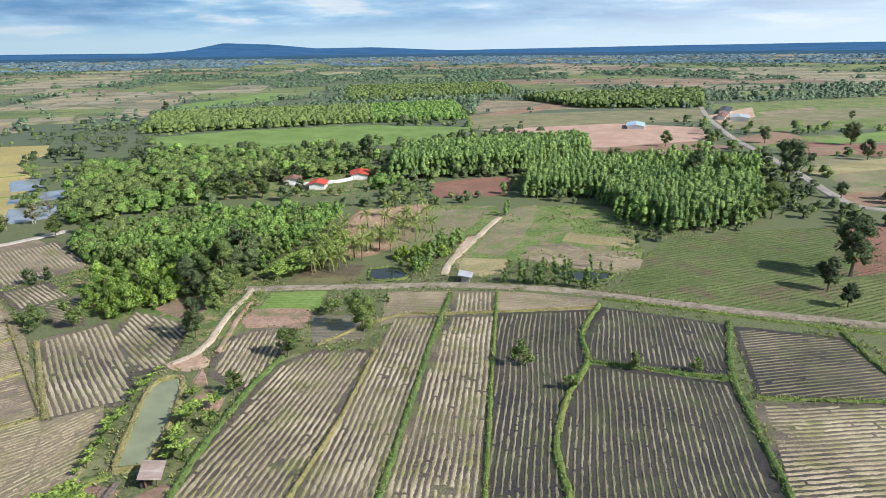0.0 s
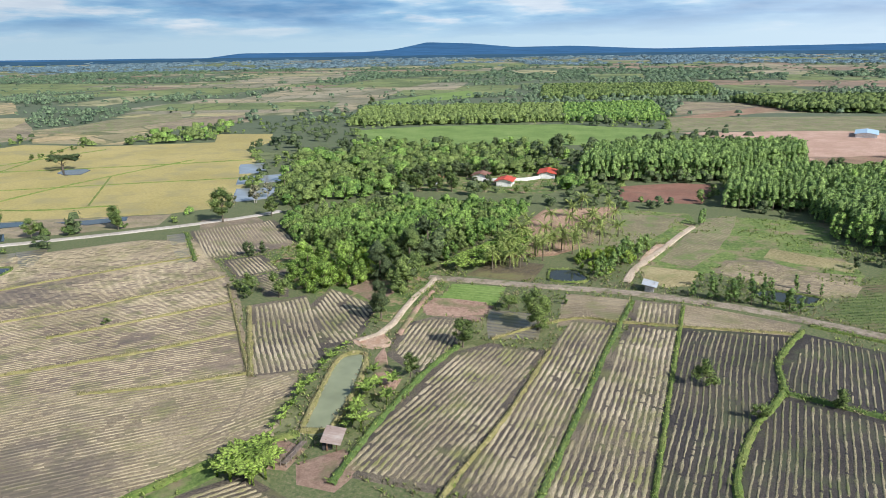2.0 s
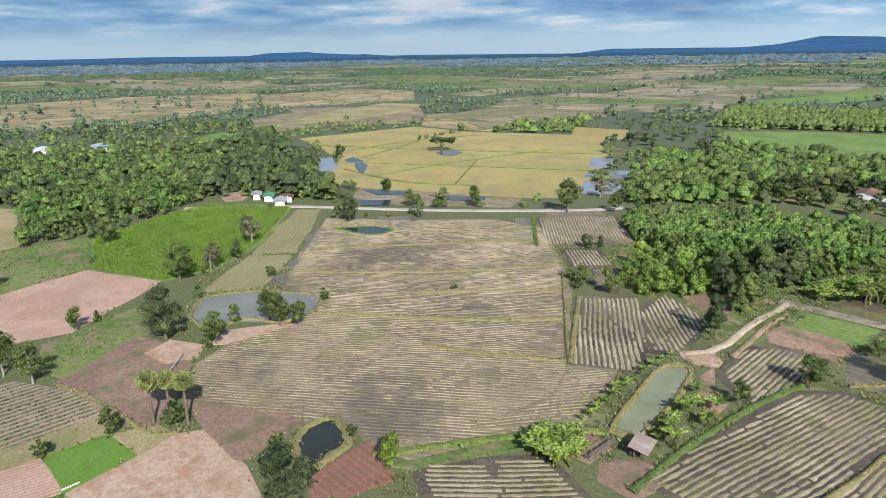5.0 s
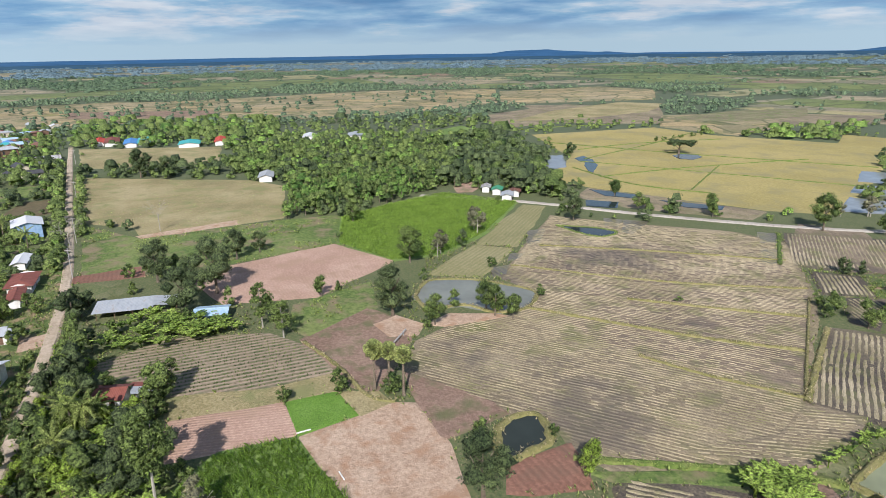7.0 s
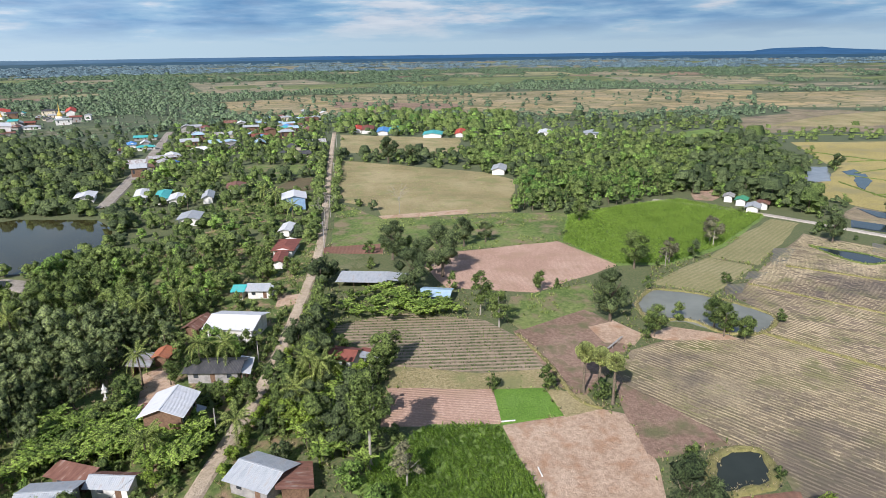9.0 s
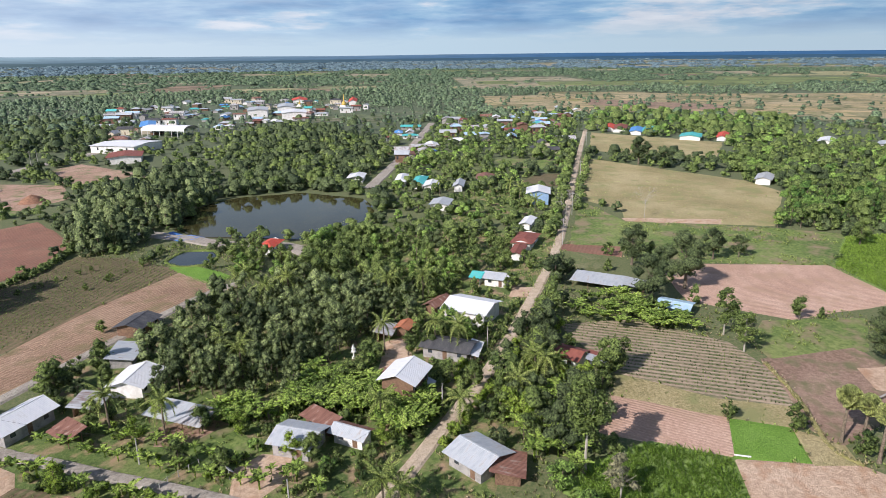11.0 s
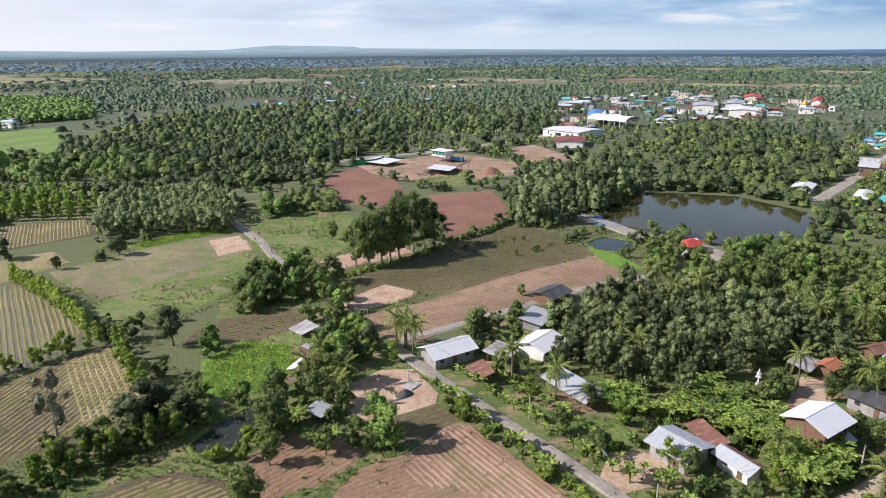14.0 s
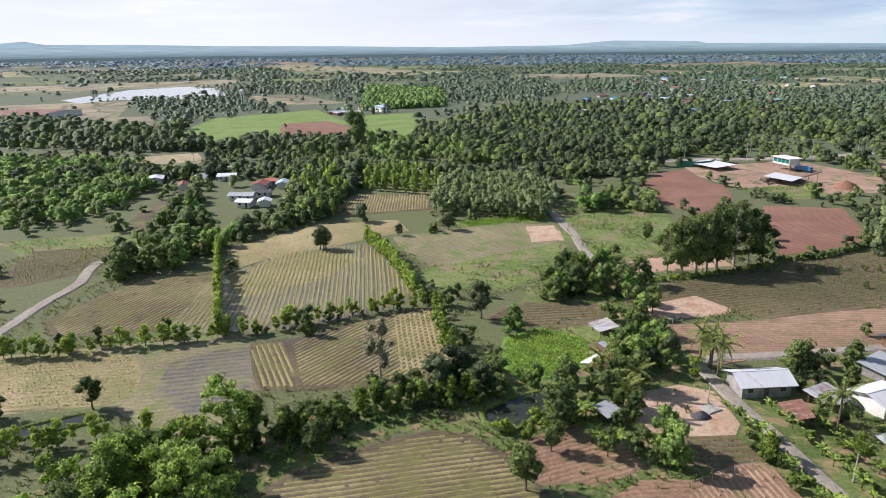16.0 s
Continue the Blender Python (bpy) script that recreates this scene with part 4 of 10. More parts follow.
def sugar_palm(x, y, h, reach=1.75):
    root = new("sugar_palm")
    part("trunk", bm_mesh("trunk", palm_trunk(h - 1.2, 0.24, 0.1), BARK), root)
    for k in range(30):
        f = part("fan_leaf", FAN, root)
        el = 75 - 115 * (k / 29)
        f.matrix_local = pose(0.1, 0, h - 1.4, 0, -el, k * 137.5) @ pose(0, 0, 0, random.uniform(-70, 70), 0, 0) @ Matrix.Scale(reach * random.uniform(0.75, 1.1), 4)
    root.matrix_world = pose(x, y, 0.05, 0, 0, random.uniform(0, 360))
    return tagged(root, "tall sugar palm with a round head of fan leaves", "palm tree", "sugar palms by the field path")


def banana_mesh(rng, n=9):
    V, F = [], []
    for k in range(n):
        a = k * 2.4 + rng.uniform(-0.4, 0.4)
        L = rng.uniform(1.5, 2.3)
        w = rng.uniform(0.26, 0.40)
        tilt = rng.uniform(0.95, 1.5)
        i = len(V)
        for j in range(5):
            t = j / 4
            r = L * t * (0.3 + 0.42 * t)
            z = 1.1 + L * (t * math.sin(tilt) * 1.15 - 0.62 * t * t)
            ww = w * (0.15, 0.9, 1.0, 0.8, 0.05)[j]
            c, s = math.cos(a), math.sin(a)
            for q in (-1, 0, 1):
                V.append((r * c - q * ww * s, r * s + q * ww * c, z - abs(q) * 0.12))
        for j in range(4):
            for q in (0, 1):
                b = i + 3 * j + q
                F += [(b, b + 3, b + 4), (b, b + 4, b + 1)]
    return np.array(V), np.array(F)


def stem_mesh():
    bm = bmesh.new()
    tube(bm, [(0, 0, -0.2), (0, 0, 0.7), (0.03, 0, 1.5)], [0.16, 0.13, 0.08], 6)
    return bm_mesh("stem", bm, LEAF["light"])


_r = np.random.default_rng(3)
BANANA_FORMS = [banana_mesh(_r) for _ in range(4)]
BANANA = [mesh_np("leaf_rosette", *f, (LEAF["banana"],)) for f in BANANA_FORMS]
STEM = stem_mesh()


BANANA_SPOTS = []


def banana(x, y, s=1.0):
    BANANA_SPOTS.append((x, y, s))


def plant_bananas(limit=280):
    """The nearest plants each by itself, the others as one mesh."""
    spots = sorted(BANANA_SPOTS, key=lambda p: math.hypot(p[0], p[1]))
    for x, y, s in spots[:limit]:
        banana_plant(x, y, s)
    VV, FF, n0 = [], [], 0
    for x, y, s in spots[limit:]:
        V, F = BANANA_FORMS[random.randrange(4)]
        VV.append(V * 1.35 * s * random.uniform(0.8, 1.25) + (x, y, 0))
        FF.append(F + n0)
        n0 += len(V)
    if VV:
        tagged(new("banana_grove", mesh_np("banana_grove", np.concatenate(VV), np.concatenate(FF), (LEAF["banana"],))), "grove of banana plants with broad green leaves", "banana plants", "", "stuff")


def banana_plant(x, y, s=1.0):
    root = new("banana_plant")
    part("stem", STEM, root)
    part("leaf_rosette", BANANA[random.randrange(4)], root)
    root.matrix_world = pose(x, y, 0.05, 0, 0, random.uniform(0, 360)) @ Matrix.Scale(1.35 * s * random.uniform(0.8, 1.25), 4)
    return tagged(root, "banana plant with broad drooping green leaves", "banana plant", "banana plants")


def banana_patch(poly, n):
    P = np.array(poly)
    done = 0
    tries = 0
    while done < n and tries < n * 30:
        tries += 1
        x, y = RNG.uniform(P.min(0), P.max(0))
        if inside(poly, x, y) and off_road([(x, y)], 1.6)[0]:
            banana(x, y)
            done += 1


def banana_line(line, gap=2.2, s=0.8):
    for (x1, y1), (x2, y2) in zip(line, line[1:]):
        n = max(1, int(math.hypot(x2 - x1, y2 - y1) / gap))
        for k in range(n):
            t = (k + random.random() * 0.7) / n
            banana(x1 + (x2 - x1) * t + random.uniform(-0.5, 0.5), y1 + (y2 - y1) * t + random.uniform(-0.5, 0.5), s * random.uniform(0.7, 1.2))


def bare_tree(x, y, h):
    """A leafless tree with many forked grey branches."""
    rng = np.random.default_rng(int(abs(x) * 7 + abs(y)))
    bm = bmesh.new()
    tube(bm, [(0, 0, -0.3), (0, 0, h * 0.3), (0.1, 0, h * 0.55)], [0.2, 0.15, 0.10], 7)

    def grow(p, d, L, r, depth):
        e = p + d * L
        tube(bm, [tuple(p), tuple((p + e) / 2 + rng.normal(0, 0.04, 3) * L), tuple(e)], [r, r * 0.75, r * 0.5], 4)
        if depth:
            for _ in range(3):
                q = d + rng.normal(0, 0.55, 3) + (0, 0, 0.15)
                grow(e, q / np.linalg.norm(q), L * 0.68, r * 0.55, depth - 1)

    for k in range(6):
        a = math.tau * k / 6 + rng.uniform(-0.4, 0.4)
        d = np.array((math.cos(a) * 0.7, math.sin(a) * 0.7, 0.75))
        grow(np.array((0.05, 0, h * rng.uniform(0.28, 0.5))), d / np.linalg.norm(d), h * 0.25, 0.065, 3)
    root = new("bare_tree")
    part("crown", bm_mesh("crown", bm, PALE_BARK), root)
    root.matrix_world = pose(x, y, 0.05)
    return tagged(root, "leafless grey tree with bare forked branches", "tree")


# low forms for massed woods, from near to far
def hash_of(s):
    return sum(ord(c) * (i + 3) for i, c in enumerate(s))


SHAPES = {
    "mixed": (0.36, 0.47, 0.50, 0.20, "round"),
    "rubber": (0.24, 0.42, 0.57, 0.14, "round"),
    "euc": (0.19, 0.47, 0.51, 0.12, "spire"),
    "bush": (0.48, 0.42, 0.5, 0.27, "round"),
}
STEPS = ((18, 800, 0.027, 0.9), (12, 390, 0.036, 1.0), (8, 140, 0.050, 1.15), (5, 40, 0.070, 1.3), (2, 5, 0.11, 1.75), (1, 2, 0.16, 2.3))


def low_forms(kind, step):
    rng = np.random.default_rng(hash_of(kind) + step)
    rx, rz, zc, lr, shape = SHAPES[kind]
    lumps, leaves, ls, k = STEPS[step]
    ls = ls * {"euc": 0.62, "rubber": 0.72}.get(kind, 1.0)
    return [crown(rng, lumps, leaves, rx, rz, zc, ls, lr * k, shape, 0.84) for _ in range(7)]


LOW = {(k, i): low_forms(k, i) for k in SHAPES for i in range(len(STEPS))}


def step_of(r):
    return int(np.searchsorted((78, 130, 210, 460, 1100), r))


def trunk_low():
    v = np.array([(0.018 * math.cos(a), 0.018 * math.sin(a), z) for z in (-0.02, 0.6) for a in (0, 2.09, 4.19)])
    f = np.array([(0, 1, 4), (0, 4, 3), (1, 2, 5), (1, 5, 4), (2, 0, 3), (2, 3, 5)])
    return v, f


TRUNK_LOW = trunk_low()


def massed(name, P, H, form, mat, label, spread=1.0, trunks=True, cat="trees"):
    """Many trees as one mesh, standing at P with heights H."""
    VV, FF, MI = [], [], []
    n0 = 0
    for (x, y), h in zip(P, H):
        lod = step_of(math.hypot(x, y))
        forms = LOW[form, lod]
        V, F = forms[int(RNG.integers(len(forms)))]
        a = RNG.uniform(0, math.tau)
        c, s = math.cos(a), math.sin(a)
        k = h * spread * RNG.uniform(0.85, 1.2) * (1.12 if lod > 2 else 1.0)
        up = h * (0.78 if lod > 2 and form == "mixed" else 1.0)
        for (v, f, mi) in ((V, F, 0), (*TRUNK_LOW, 1)) if trunks and lod < 4 else ((V, F, 0),):
            W = np.empty_like(v)
            W[:, 0] = (v[:, 0] * c - v[:, 1] * s) * k + x
            W[:, 1] = (v[:, 0] * s + v[:, 1] * c) * k + y
            W[:, 2] = v[:, 2] * up
            VV.append(W)
            FF.append(f + n0)
            MI.append(np.full(len(f), mi))
            n0 += len(v)
    if not VV:
        return None
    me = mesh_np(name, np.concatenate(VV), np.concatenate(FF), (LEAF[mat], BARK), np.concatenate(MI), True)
    return tagged(new(name, me), label, cat, "", "stuff")


def scatter(poly, gap, jitter=0.4, free=True):
    P = np.array(poly)
    lo, hi = P.min(0), P.max(0)
    gx, gy = np.meshgrid(np.arange(lo[0], hi[0], gap), np.arange(lo[1], hi[1], gap))
    Q = np.stack([gx.ravel(), gy.ravel()], 1)
    Q = Q + RNG.uniform(-jitter, jitter, Q.shape) * gap
    Q = Q[inside_many(poly, Q)]
    Q = Q[off_road(Q, min(3.0, gap * 0.65))]
    return Q[clear_of(Q)] if free and len(Q) else Q


def wood(poly, form="mixed", mat="mid", gap=5.0, h=8.0, vary=0.48, label="dense mixed green woodland", spread=1.0, name="woodland", jitter=0.6, free=True):
    Q = scatter(poly, gap, jitter, free)
    if not len(Q):
        return None
    H = h * RNG.uniform(1 - vary, 1 + vary, len(Q)) * (1 + 0.25 * (RNG.random(len(Q)) < 0.12))
    other = {"mid": "orchard", "dark": "mid", "light": "mid", "grove": "dark", "euc": "orchard", "orchard": "mid", "bamboo": "light", "far": "far"}[mat]
    k = np.array([noise.noise(Vector((x * 0.09, y * 0.09, 5.5))) for x, y in Q]) + RNG.uniform(-0.35, 0.35, len(Q)) > 0.22
    massed(name, Q[k], H[k], form, other, label, spread)
    return massed(name, Q[~k], H[~k], form, mat, label, spread)


def plantation(poly, ang, gap, row, form="euc", mat="euc", h=11.0, vary=0.12, label="plantation of young eucalyptus in rows", name="plantation", spread=1.0):
    Q = []
    for u, v, c, s0, s1 in row_lines(poly, ang, row):
        for s in np.arange(s0 + gap / 2, s1, gap):
            Q.append(u * (s + RNG.uniform(-0.2, 0.2) * gap) + v * (c + RNG.uniform(-0.12, 0.12) * row))
    if not Q:
        return None
    Q = np.array(Q)
    H = h * RNG.uniform(1 - vary, 1 + vary, len(Q))
    KEEP_CLEAR.append(poly)
    return massed(name, Q, H, form, mat, label, spread)


def tree_line(line, gap, key, h, vary=0.25, spread=1.0, wob=0.6):
    """A row of single trees along the way."""
    for (x1, y1), (x2, y2) in zip(line, line[1:]):
        n = max(1, int(math.hypot(x2 - x1, y2 - y1) / gap))
        for k in range(n):
            t = (k + random.random()) / n
            x, y = x1 + (x2 - x1) * t + random.uniform(-wob, wob), y1 + (y2 - y1) * t + random.uniform(-wob, wob)
            if off_road([(x, y)], 2.0)[0]:
                tree(key, x, y, h * random.uniform(1 - vary, 1 + vary), spread)


def hedge(line, gap, h, mat="light", label="dense row of young bright green trees", form="euc", wob=0.4, spread=1.0):
    """A close row of young trees planted along a line."""
    P = []
    for (x1, y1), (x2, y2) in zip(line, line[1:]):
        n = max(1, int(math.hypot(x2 - x1, y2 - y1) / gap))
        for k in range(n):
            t = (k + RNG.uniform(0.2, 0.8)) / n
            P.append((x1 + (x2 - x1) * t + RNG.uniform(-wob, wob), y1 + (y2 - y1) * t + RNG.uniform(-wob, wob)))
    P = np.array(P)
    P = P[off_road(P, 1.0)]
    massed("hedge", P, h * RNG.uniform(0.7, 1.25, len(P)), form, mat, label, spread, True, "hedge")


# ---- buildings ----
WALLS = {"white": WHITE_WALL, "cream": CREAM_WALL, "wood": WOOD_WALL, "grey": GREY_WALL, "blue": BLUE_WALL}


def house(x, y, L, W, rot, wall_h=2.8, rise=1.2, roof="grey", wall="white", style="gable", label="", category="house", name="house", openings=True, roof2=None):
    """A house with walls, a sheet roof with eaves, a door and windows. The ridge runs along local x."""
    root = new(name)
    m = WALLS[wall]
    ow = 0.8
    wall_h = wall_h - 0.5 if wall_h < 3.2 else wall_h
    hl, hw = L / 2 - ow, W / 2 - ow
    if style == "shed":
        for px in np.linspace(-hl, hl, max(2, int(L / 3.5) + 1)):
            for py in (-hw, hw):
                bm = bmesh.new()
                tube(bm, [(px, py, -0.2), (px, py, wall_h + (rise if py > 0 else 0))], [0.08, 0.08], 5)
                part("post", bm_mesh("post", bm, WOOD_WALL), root)
        bm = bmesh.new()
        box(bm, -hl, hw - 0.15, 0.0, hl * 0.6, hw - 0.05, wall_h * 0.7)
        part("back_wall", bm_mesh("back_wall", bm, m), root)
    else:
        bm = bmesh.new()
        box(bm, -hl, -hw, -0.2, hl, hw, wall_h)
        a = [bm.verts.new(p) for p in ((-hl, -hw, wall_h), (-hl, hw, wall_h), (-hl, 0, wall_h + rise * hw / (W / 2)))]
        b = [bm.verts.new(p) for p in ((hl, -hw, wall_h), (hl, hw, wall_h), (hl, 0, wall_h + rise * hw / (W / 2)))]
        bm.faces.new(a)
        bm.faces.new(b)
        part("wall", bm_mesh("wall", bm, m), root)
        if openings:
            for sy in (-1, 1):
                near = math.hypot(x, y) < 330
                n = max(2, int(L / 2.8)) if near else 3
                for k in range(n):
                    cx = -hl + (k + 0.5) * 2 * hl / n
                    door = k == n // 2 and sy < 0
                    z0, z1, w = (0.1, 2.1, 0.45) if door else (wall_h * 0.42, wall_h * 0.8, 0.55)
                    yy = sy * hw
                    bm = bmesh.new()
                    box(bm, cx - w, yy - 0.04, z0, cx + w, yy + 0.04, z1)
                    o = part("door" if door else "window", bm_mesh("door" if door else "window", bm, WOOD_WALL if door else CONCRETE if near else GLASS), root)
                    if not door and near:
                        bm = bmesh.new()
                        box(bm, cx - w + 0.08, yy - 0.06, z0 + 0.08, cx + w - 0.08, yy + 0.06, z1 - 0.08)
                        part("pane", bm_mesh("pane", bm, GLASS), o)
    th = 0.06

    def slope(name2, x0, x1, y0, z0, y1, z1, mat):
        """One sheet of roofing between two heights."""
        bm = bmesh.new()
        n = max(2, int((x1 - x0) / 0.9))
        grid = []
        for i in range(n + 1):
            xx = x0 + (x1 - x0) * i / n
            dz = 0.03 if i % 2 else 0.0
            grid.append([bm.verts.new((xx, y0, z0 + dz + th)), bm.verts.new((xx, y1, z1 + dz + th)), bm.verts.new((xx, y0, z0 + dz)), bm.verts.new((xx, y1, z1 + dz))])
        for p, q in zip(grid, grid[1:]):
            bm.faces.new((p[0], q[0], q[1], p[1]))
            bm.faces.new((p[2], p[3], q[3], q[2]))
            bm.faces.new((p[0], p[2], q[2], q[0]))
            bm.faces.new((p[1], q[1], q[3], p[3]))
        for g in (grid[0], grid[-1]):
            bm.faces.new((g[0], g[1], g[3], g[2]))
        part(name2, bm_mesh(name2, bm, mat), root)

    r1 = ROOF[roof]
    r2 = ROOF[roof2 or roof]
    if style == "shed" or style == "lean":
        cut = L * 0.1
        slope("roof", -L / 2, cut, -W / 2, wall_h - 0.15, W / 2, wall_h + rise, r1)
        slope("roof", cut, L / 2, -W / 2, wall_h - 0.15, W / 2, wall_h + rise, r2)
    elif style == "hip":
        bm = bmesh.new()
        e = [bm.verts.new(p) for p in ((-L / 2, -W / 2, wall_h), (L / 2, -W / 2, wall_h), (L / 2, W / 2, wall_h), (-L / 2, W / 2, wall_h))]
        g = [bm.verts.new((-L / 2 + W / 2, 0, wall_h + rise)), bm.verts.new((L / 2 - W / 2, 0, wall_h + rise))]
        for f in ((e[0], e[1], g[1], g[0]), (e[1], e[2], g[1]), (e[2], e[3], g[0], g[1]), (e[3], e[0], g[0]), (e[3], e[2], e[1], e[0])):
            bm.faces.new(f)
        part("roof", bm_mesh("roof", bm, r1), root)
    else:
        slope("roof", -L / 2, L / 2, -W / 2, wall_h - 0.1, 0, wall_h + rise, r1)
        slope("roof", -L / 2, L / 2, W / 2, wall_h - 0.1, 0, wall_h + rise, r2)
        bm = bmesh.new()
        box(bm, -L / 2, -0.15, wall_h + rise + 0.02, L / 2, 0.15, wall_h + rise + 0.1)
        part("ridge_cap", bm_mesh("ridge_cap", bm, r1), root)
    root.matrix_world = pose(x, y, 0.05, 0, 0, rot)
    c, s = math.cos(radians(rot)), math.sin(radians(rot))
    e = 0.8
    KEEP_CLEAR.append([(x + c * a - s * b, y + s * a + c * b) for a, b in ((-L / 2 - e, -W / 2 - e), (L / 2 + e, -W / 2 - e), (L / 2 + e, W / 2 + e), (-L / 2 - e, W / 2 + e))])
    return tagged(root, label or f"single-storey {wall}-walled house with a {TINT.get(roof, roof)} sheet roof", category)


TINT = {"sky": "pale blue", "mixed": "patched grey", "rust": "rusty brown", "black": "dark grey"}


def village(poly, n):
    """Small houses packed at random within the outline."""
    P = np.array(poly)
    kinds = ["white", "grey", "sky", "blue", "rust", "red", "grey", "mixed", "black", "sky", "teal", "mixed", "rust", "grey"]
    done = tries = 0
    while done < n and tries < n * 40:
        tries += 1
        x, y = RNG.uniform(P.min(0), P.max(0))
        if inside(poly, x, y) and clear_of(np.array([(x, y)]))[0]:
            house(x, y, random.uniform(8, 17), random.uniform(6, 9), random.choice((20, 110)) + random.uniform(-8, 8), random.choice((2.8, 2.8, 5.0)), random.uniform(0.8, 2.0), random.choice(kinds), random.choice(("white", "cream", "grey", "wood")), random.choice(("gable", "gable", "hip")))
            done += 1


def pole(x, y, h=10.0, arm=True, rot=0.0, label="concrete power pole with a crossarm"):
    root = new("power_pole")
    bm = bmesh.new()
    tube(bm, [(0, 0, -0.3), (0, 0, h)], [0.14, 0.085], 6)
    part("post", bm_mesh("post", bm, CONCRETE), root)
    if arm:
        bm = bmesh.new()
        box(bm, -0.9, -0.06, h - 0.7, 0.9, 0.06, h - 0.55)
        a = part("crossarm", bm_mesh("crossarm", bm, CONCRETE), root)
        for k in (-0.8, 0.0, 0.8):
            bm = bmesh.new()
            tube(bm, [(k, 0, h - 0.55), (k, 0, h - 0.3)], [0.06, 0.04], 5)
            part("insulator", bm_mesh("insulator", bm, WOOD_WALL), a)
    root.matrix_world = pose(x, y, 0.05, 0, 0, rot)
    return tagged(root, label, "power pole", "power poles")


def wire(a, b, ha, hb, sag=0.8):
    bm = bmesh.new()
    n = 10
    pts = [(a[0] + (b[0] - a[0]) * k / n, a[1] + (b[1] - a[1]) * k / n, ha + (hb - ha) * k / n - sag * 4 * (k / n) * (1 - k / n)) for k in range(n + 1)]
    tube(bm, pts, [0.02] * (n + 1), 3)
    return tagged(new("power_line", bm_mesh("power_line", bm, WIRE)), "thin black overhead wire between power poles", "power line")


# ---- ground and distance ----
def build_ground():
    n, R = 96, 4900.0
    rings = [0, 60, 150, 300, 600, 1200, 2400, R]
    V, F = [(0, 0, 0)], []
    for r in rings[1:]:
        for k in range(n):
            a = math.tau * k / n
            V.append((r * math.cos(a), r * math.sin(a), 0))
    for k in range(n):
        F.append((0, 1 + k, 1 + (k + 1) % n))
    for i in range(len(rings) - 2):
        b, c = 1 + i * n, 1 + (i + 1) * n
        for k in range(n):
            F.append((b + k, c + k, c + (k + 1) % n))
            F.append((b + k, c + (k + 1) % n, b + (k + 1) % n))
    tagged(new("ground", mesh_np("ground", V, F, (far_land(),))), "flat farmland of small plots reaching the horizon", "ground", "", "structure")


def far_ridge(name, mat, R, a0, a1, height, label, rough=6.0, steps=220):
    """A low wooded skyline along an arc; bearings in degrees from +y towards -x."""
    V, F = [], []
    for k in range(steps + 1):
        t = k / steps
        a = radians(a0 + (a1 - a0) * t)
        h = height(t) + rough * (noise.noise(Vector((t * 40, 3.1, R * 0.01))) + 0.5 * noise.noise(Vector((t * 130, 8.1, R * 0.01))))
        x, y = -math.sin(a), math.cos(a)
        V += [(x * (R - 120), y * (R - 120), -1), (x * R, y * R, max(1, h)), (x * (R + 60), y * (R + 60), -1)]
        if k:
            i = 3 * k
            F += [(i - 3, i, i + 1, i - 2), (i - 2, i + 1, i + 2, i - 1)]
    tagged(new(name, mesh_np(name, V, F, (mat,), None, True)), label, "backdrop", "", "structure")


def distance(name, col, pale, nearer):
    """A glowing colour with distance haze painted in, for country too far off to show its surface, paler to the south
    and with distance up the slope.
    """
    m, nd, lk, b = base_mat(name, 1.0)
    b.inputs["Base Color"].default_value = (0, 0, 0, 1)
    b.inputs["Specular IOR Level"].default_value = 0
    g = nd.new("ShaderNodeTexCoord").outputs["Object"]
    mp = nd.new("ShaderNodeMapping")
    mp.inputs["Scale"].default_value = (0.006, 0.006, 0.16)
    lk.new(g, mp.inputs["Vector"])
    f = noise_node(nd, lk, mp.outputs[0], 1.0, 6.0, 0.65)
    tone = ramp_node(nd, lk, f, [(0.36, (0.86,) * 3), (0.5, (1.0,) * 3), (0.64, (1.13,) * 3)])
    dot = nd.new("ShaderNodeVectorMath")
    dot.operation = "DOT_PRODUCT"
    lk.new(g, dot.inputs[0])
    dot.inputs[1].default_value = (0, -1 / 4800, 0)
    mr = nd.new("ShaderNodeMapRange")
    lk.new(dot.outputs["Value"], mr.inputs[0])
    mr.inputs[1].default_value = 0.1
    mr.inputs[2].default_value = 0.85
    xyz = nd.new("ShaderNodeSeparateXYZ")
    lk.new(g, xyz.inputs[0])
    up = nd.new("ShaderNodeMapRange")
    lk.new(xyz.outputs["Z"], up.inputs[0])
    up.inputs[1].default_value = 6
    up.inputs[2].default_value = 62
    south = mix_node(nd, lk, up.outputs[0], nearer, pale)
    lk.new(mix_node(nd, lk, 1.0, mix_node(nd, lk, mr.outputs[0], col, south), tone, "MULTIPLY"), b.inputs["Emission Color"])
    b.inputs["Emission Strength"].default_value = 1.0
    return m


# Haze blues that the skyline and hills emit themselves.
RIDGE = distance("painted_haze_distance", (0.050, 0.115, 0.19), (0.145, 0.225, 0.28), (0.085, 0.135, 0.150))
HILL = distance("painted_haze_hills", (0.052, 0.145, 0.30), (0.31, 0.45, 0.54), (0.085, 0.145, 0.175))

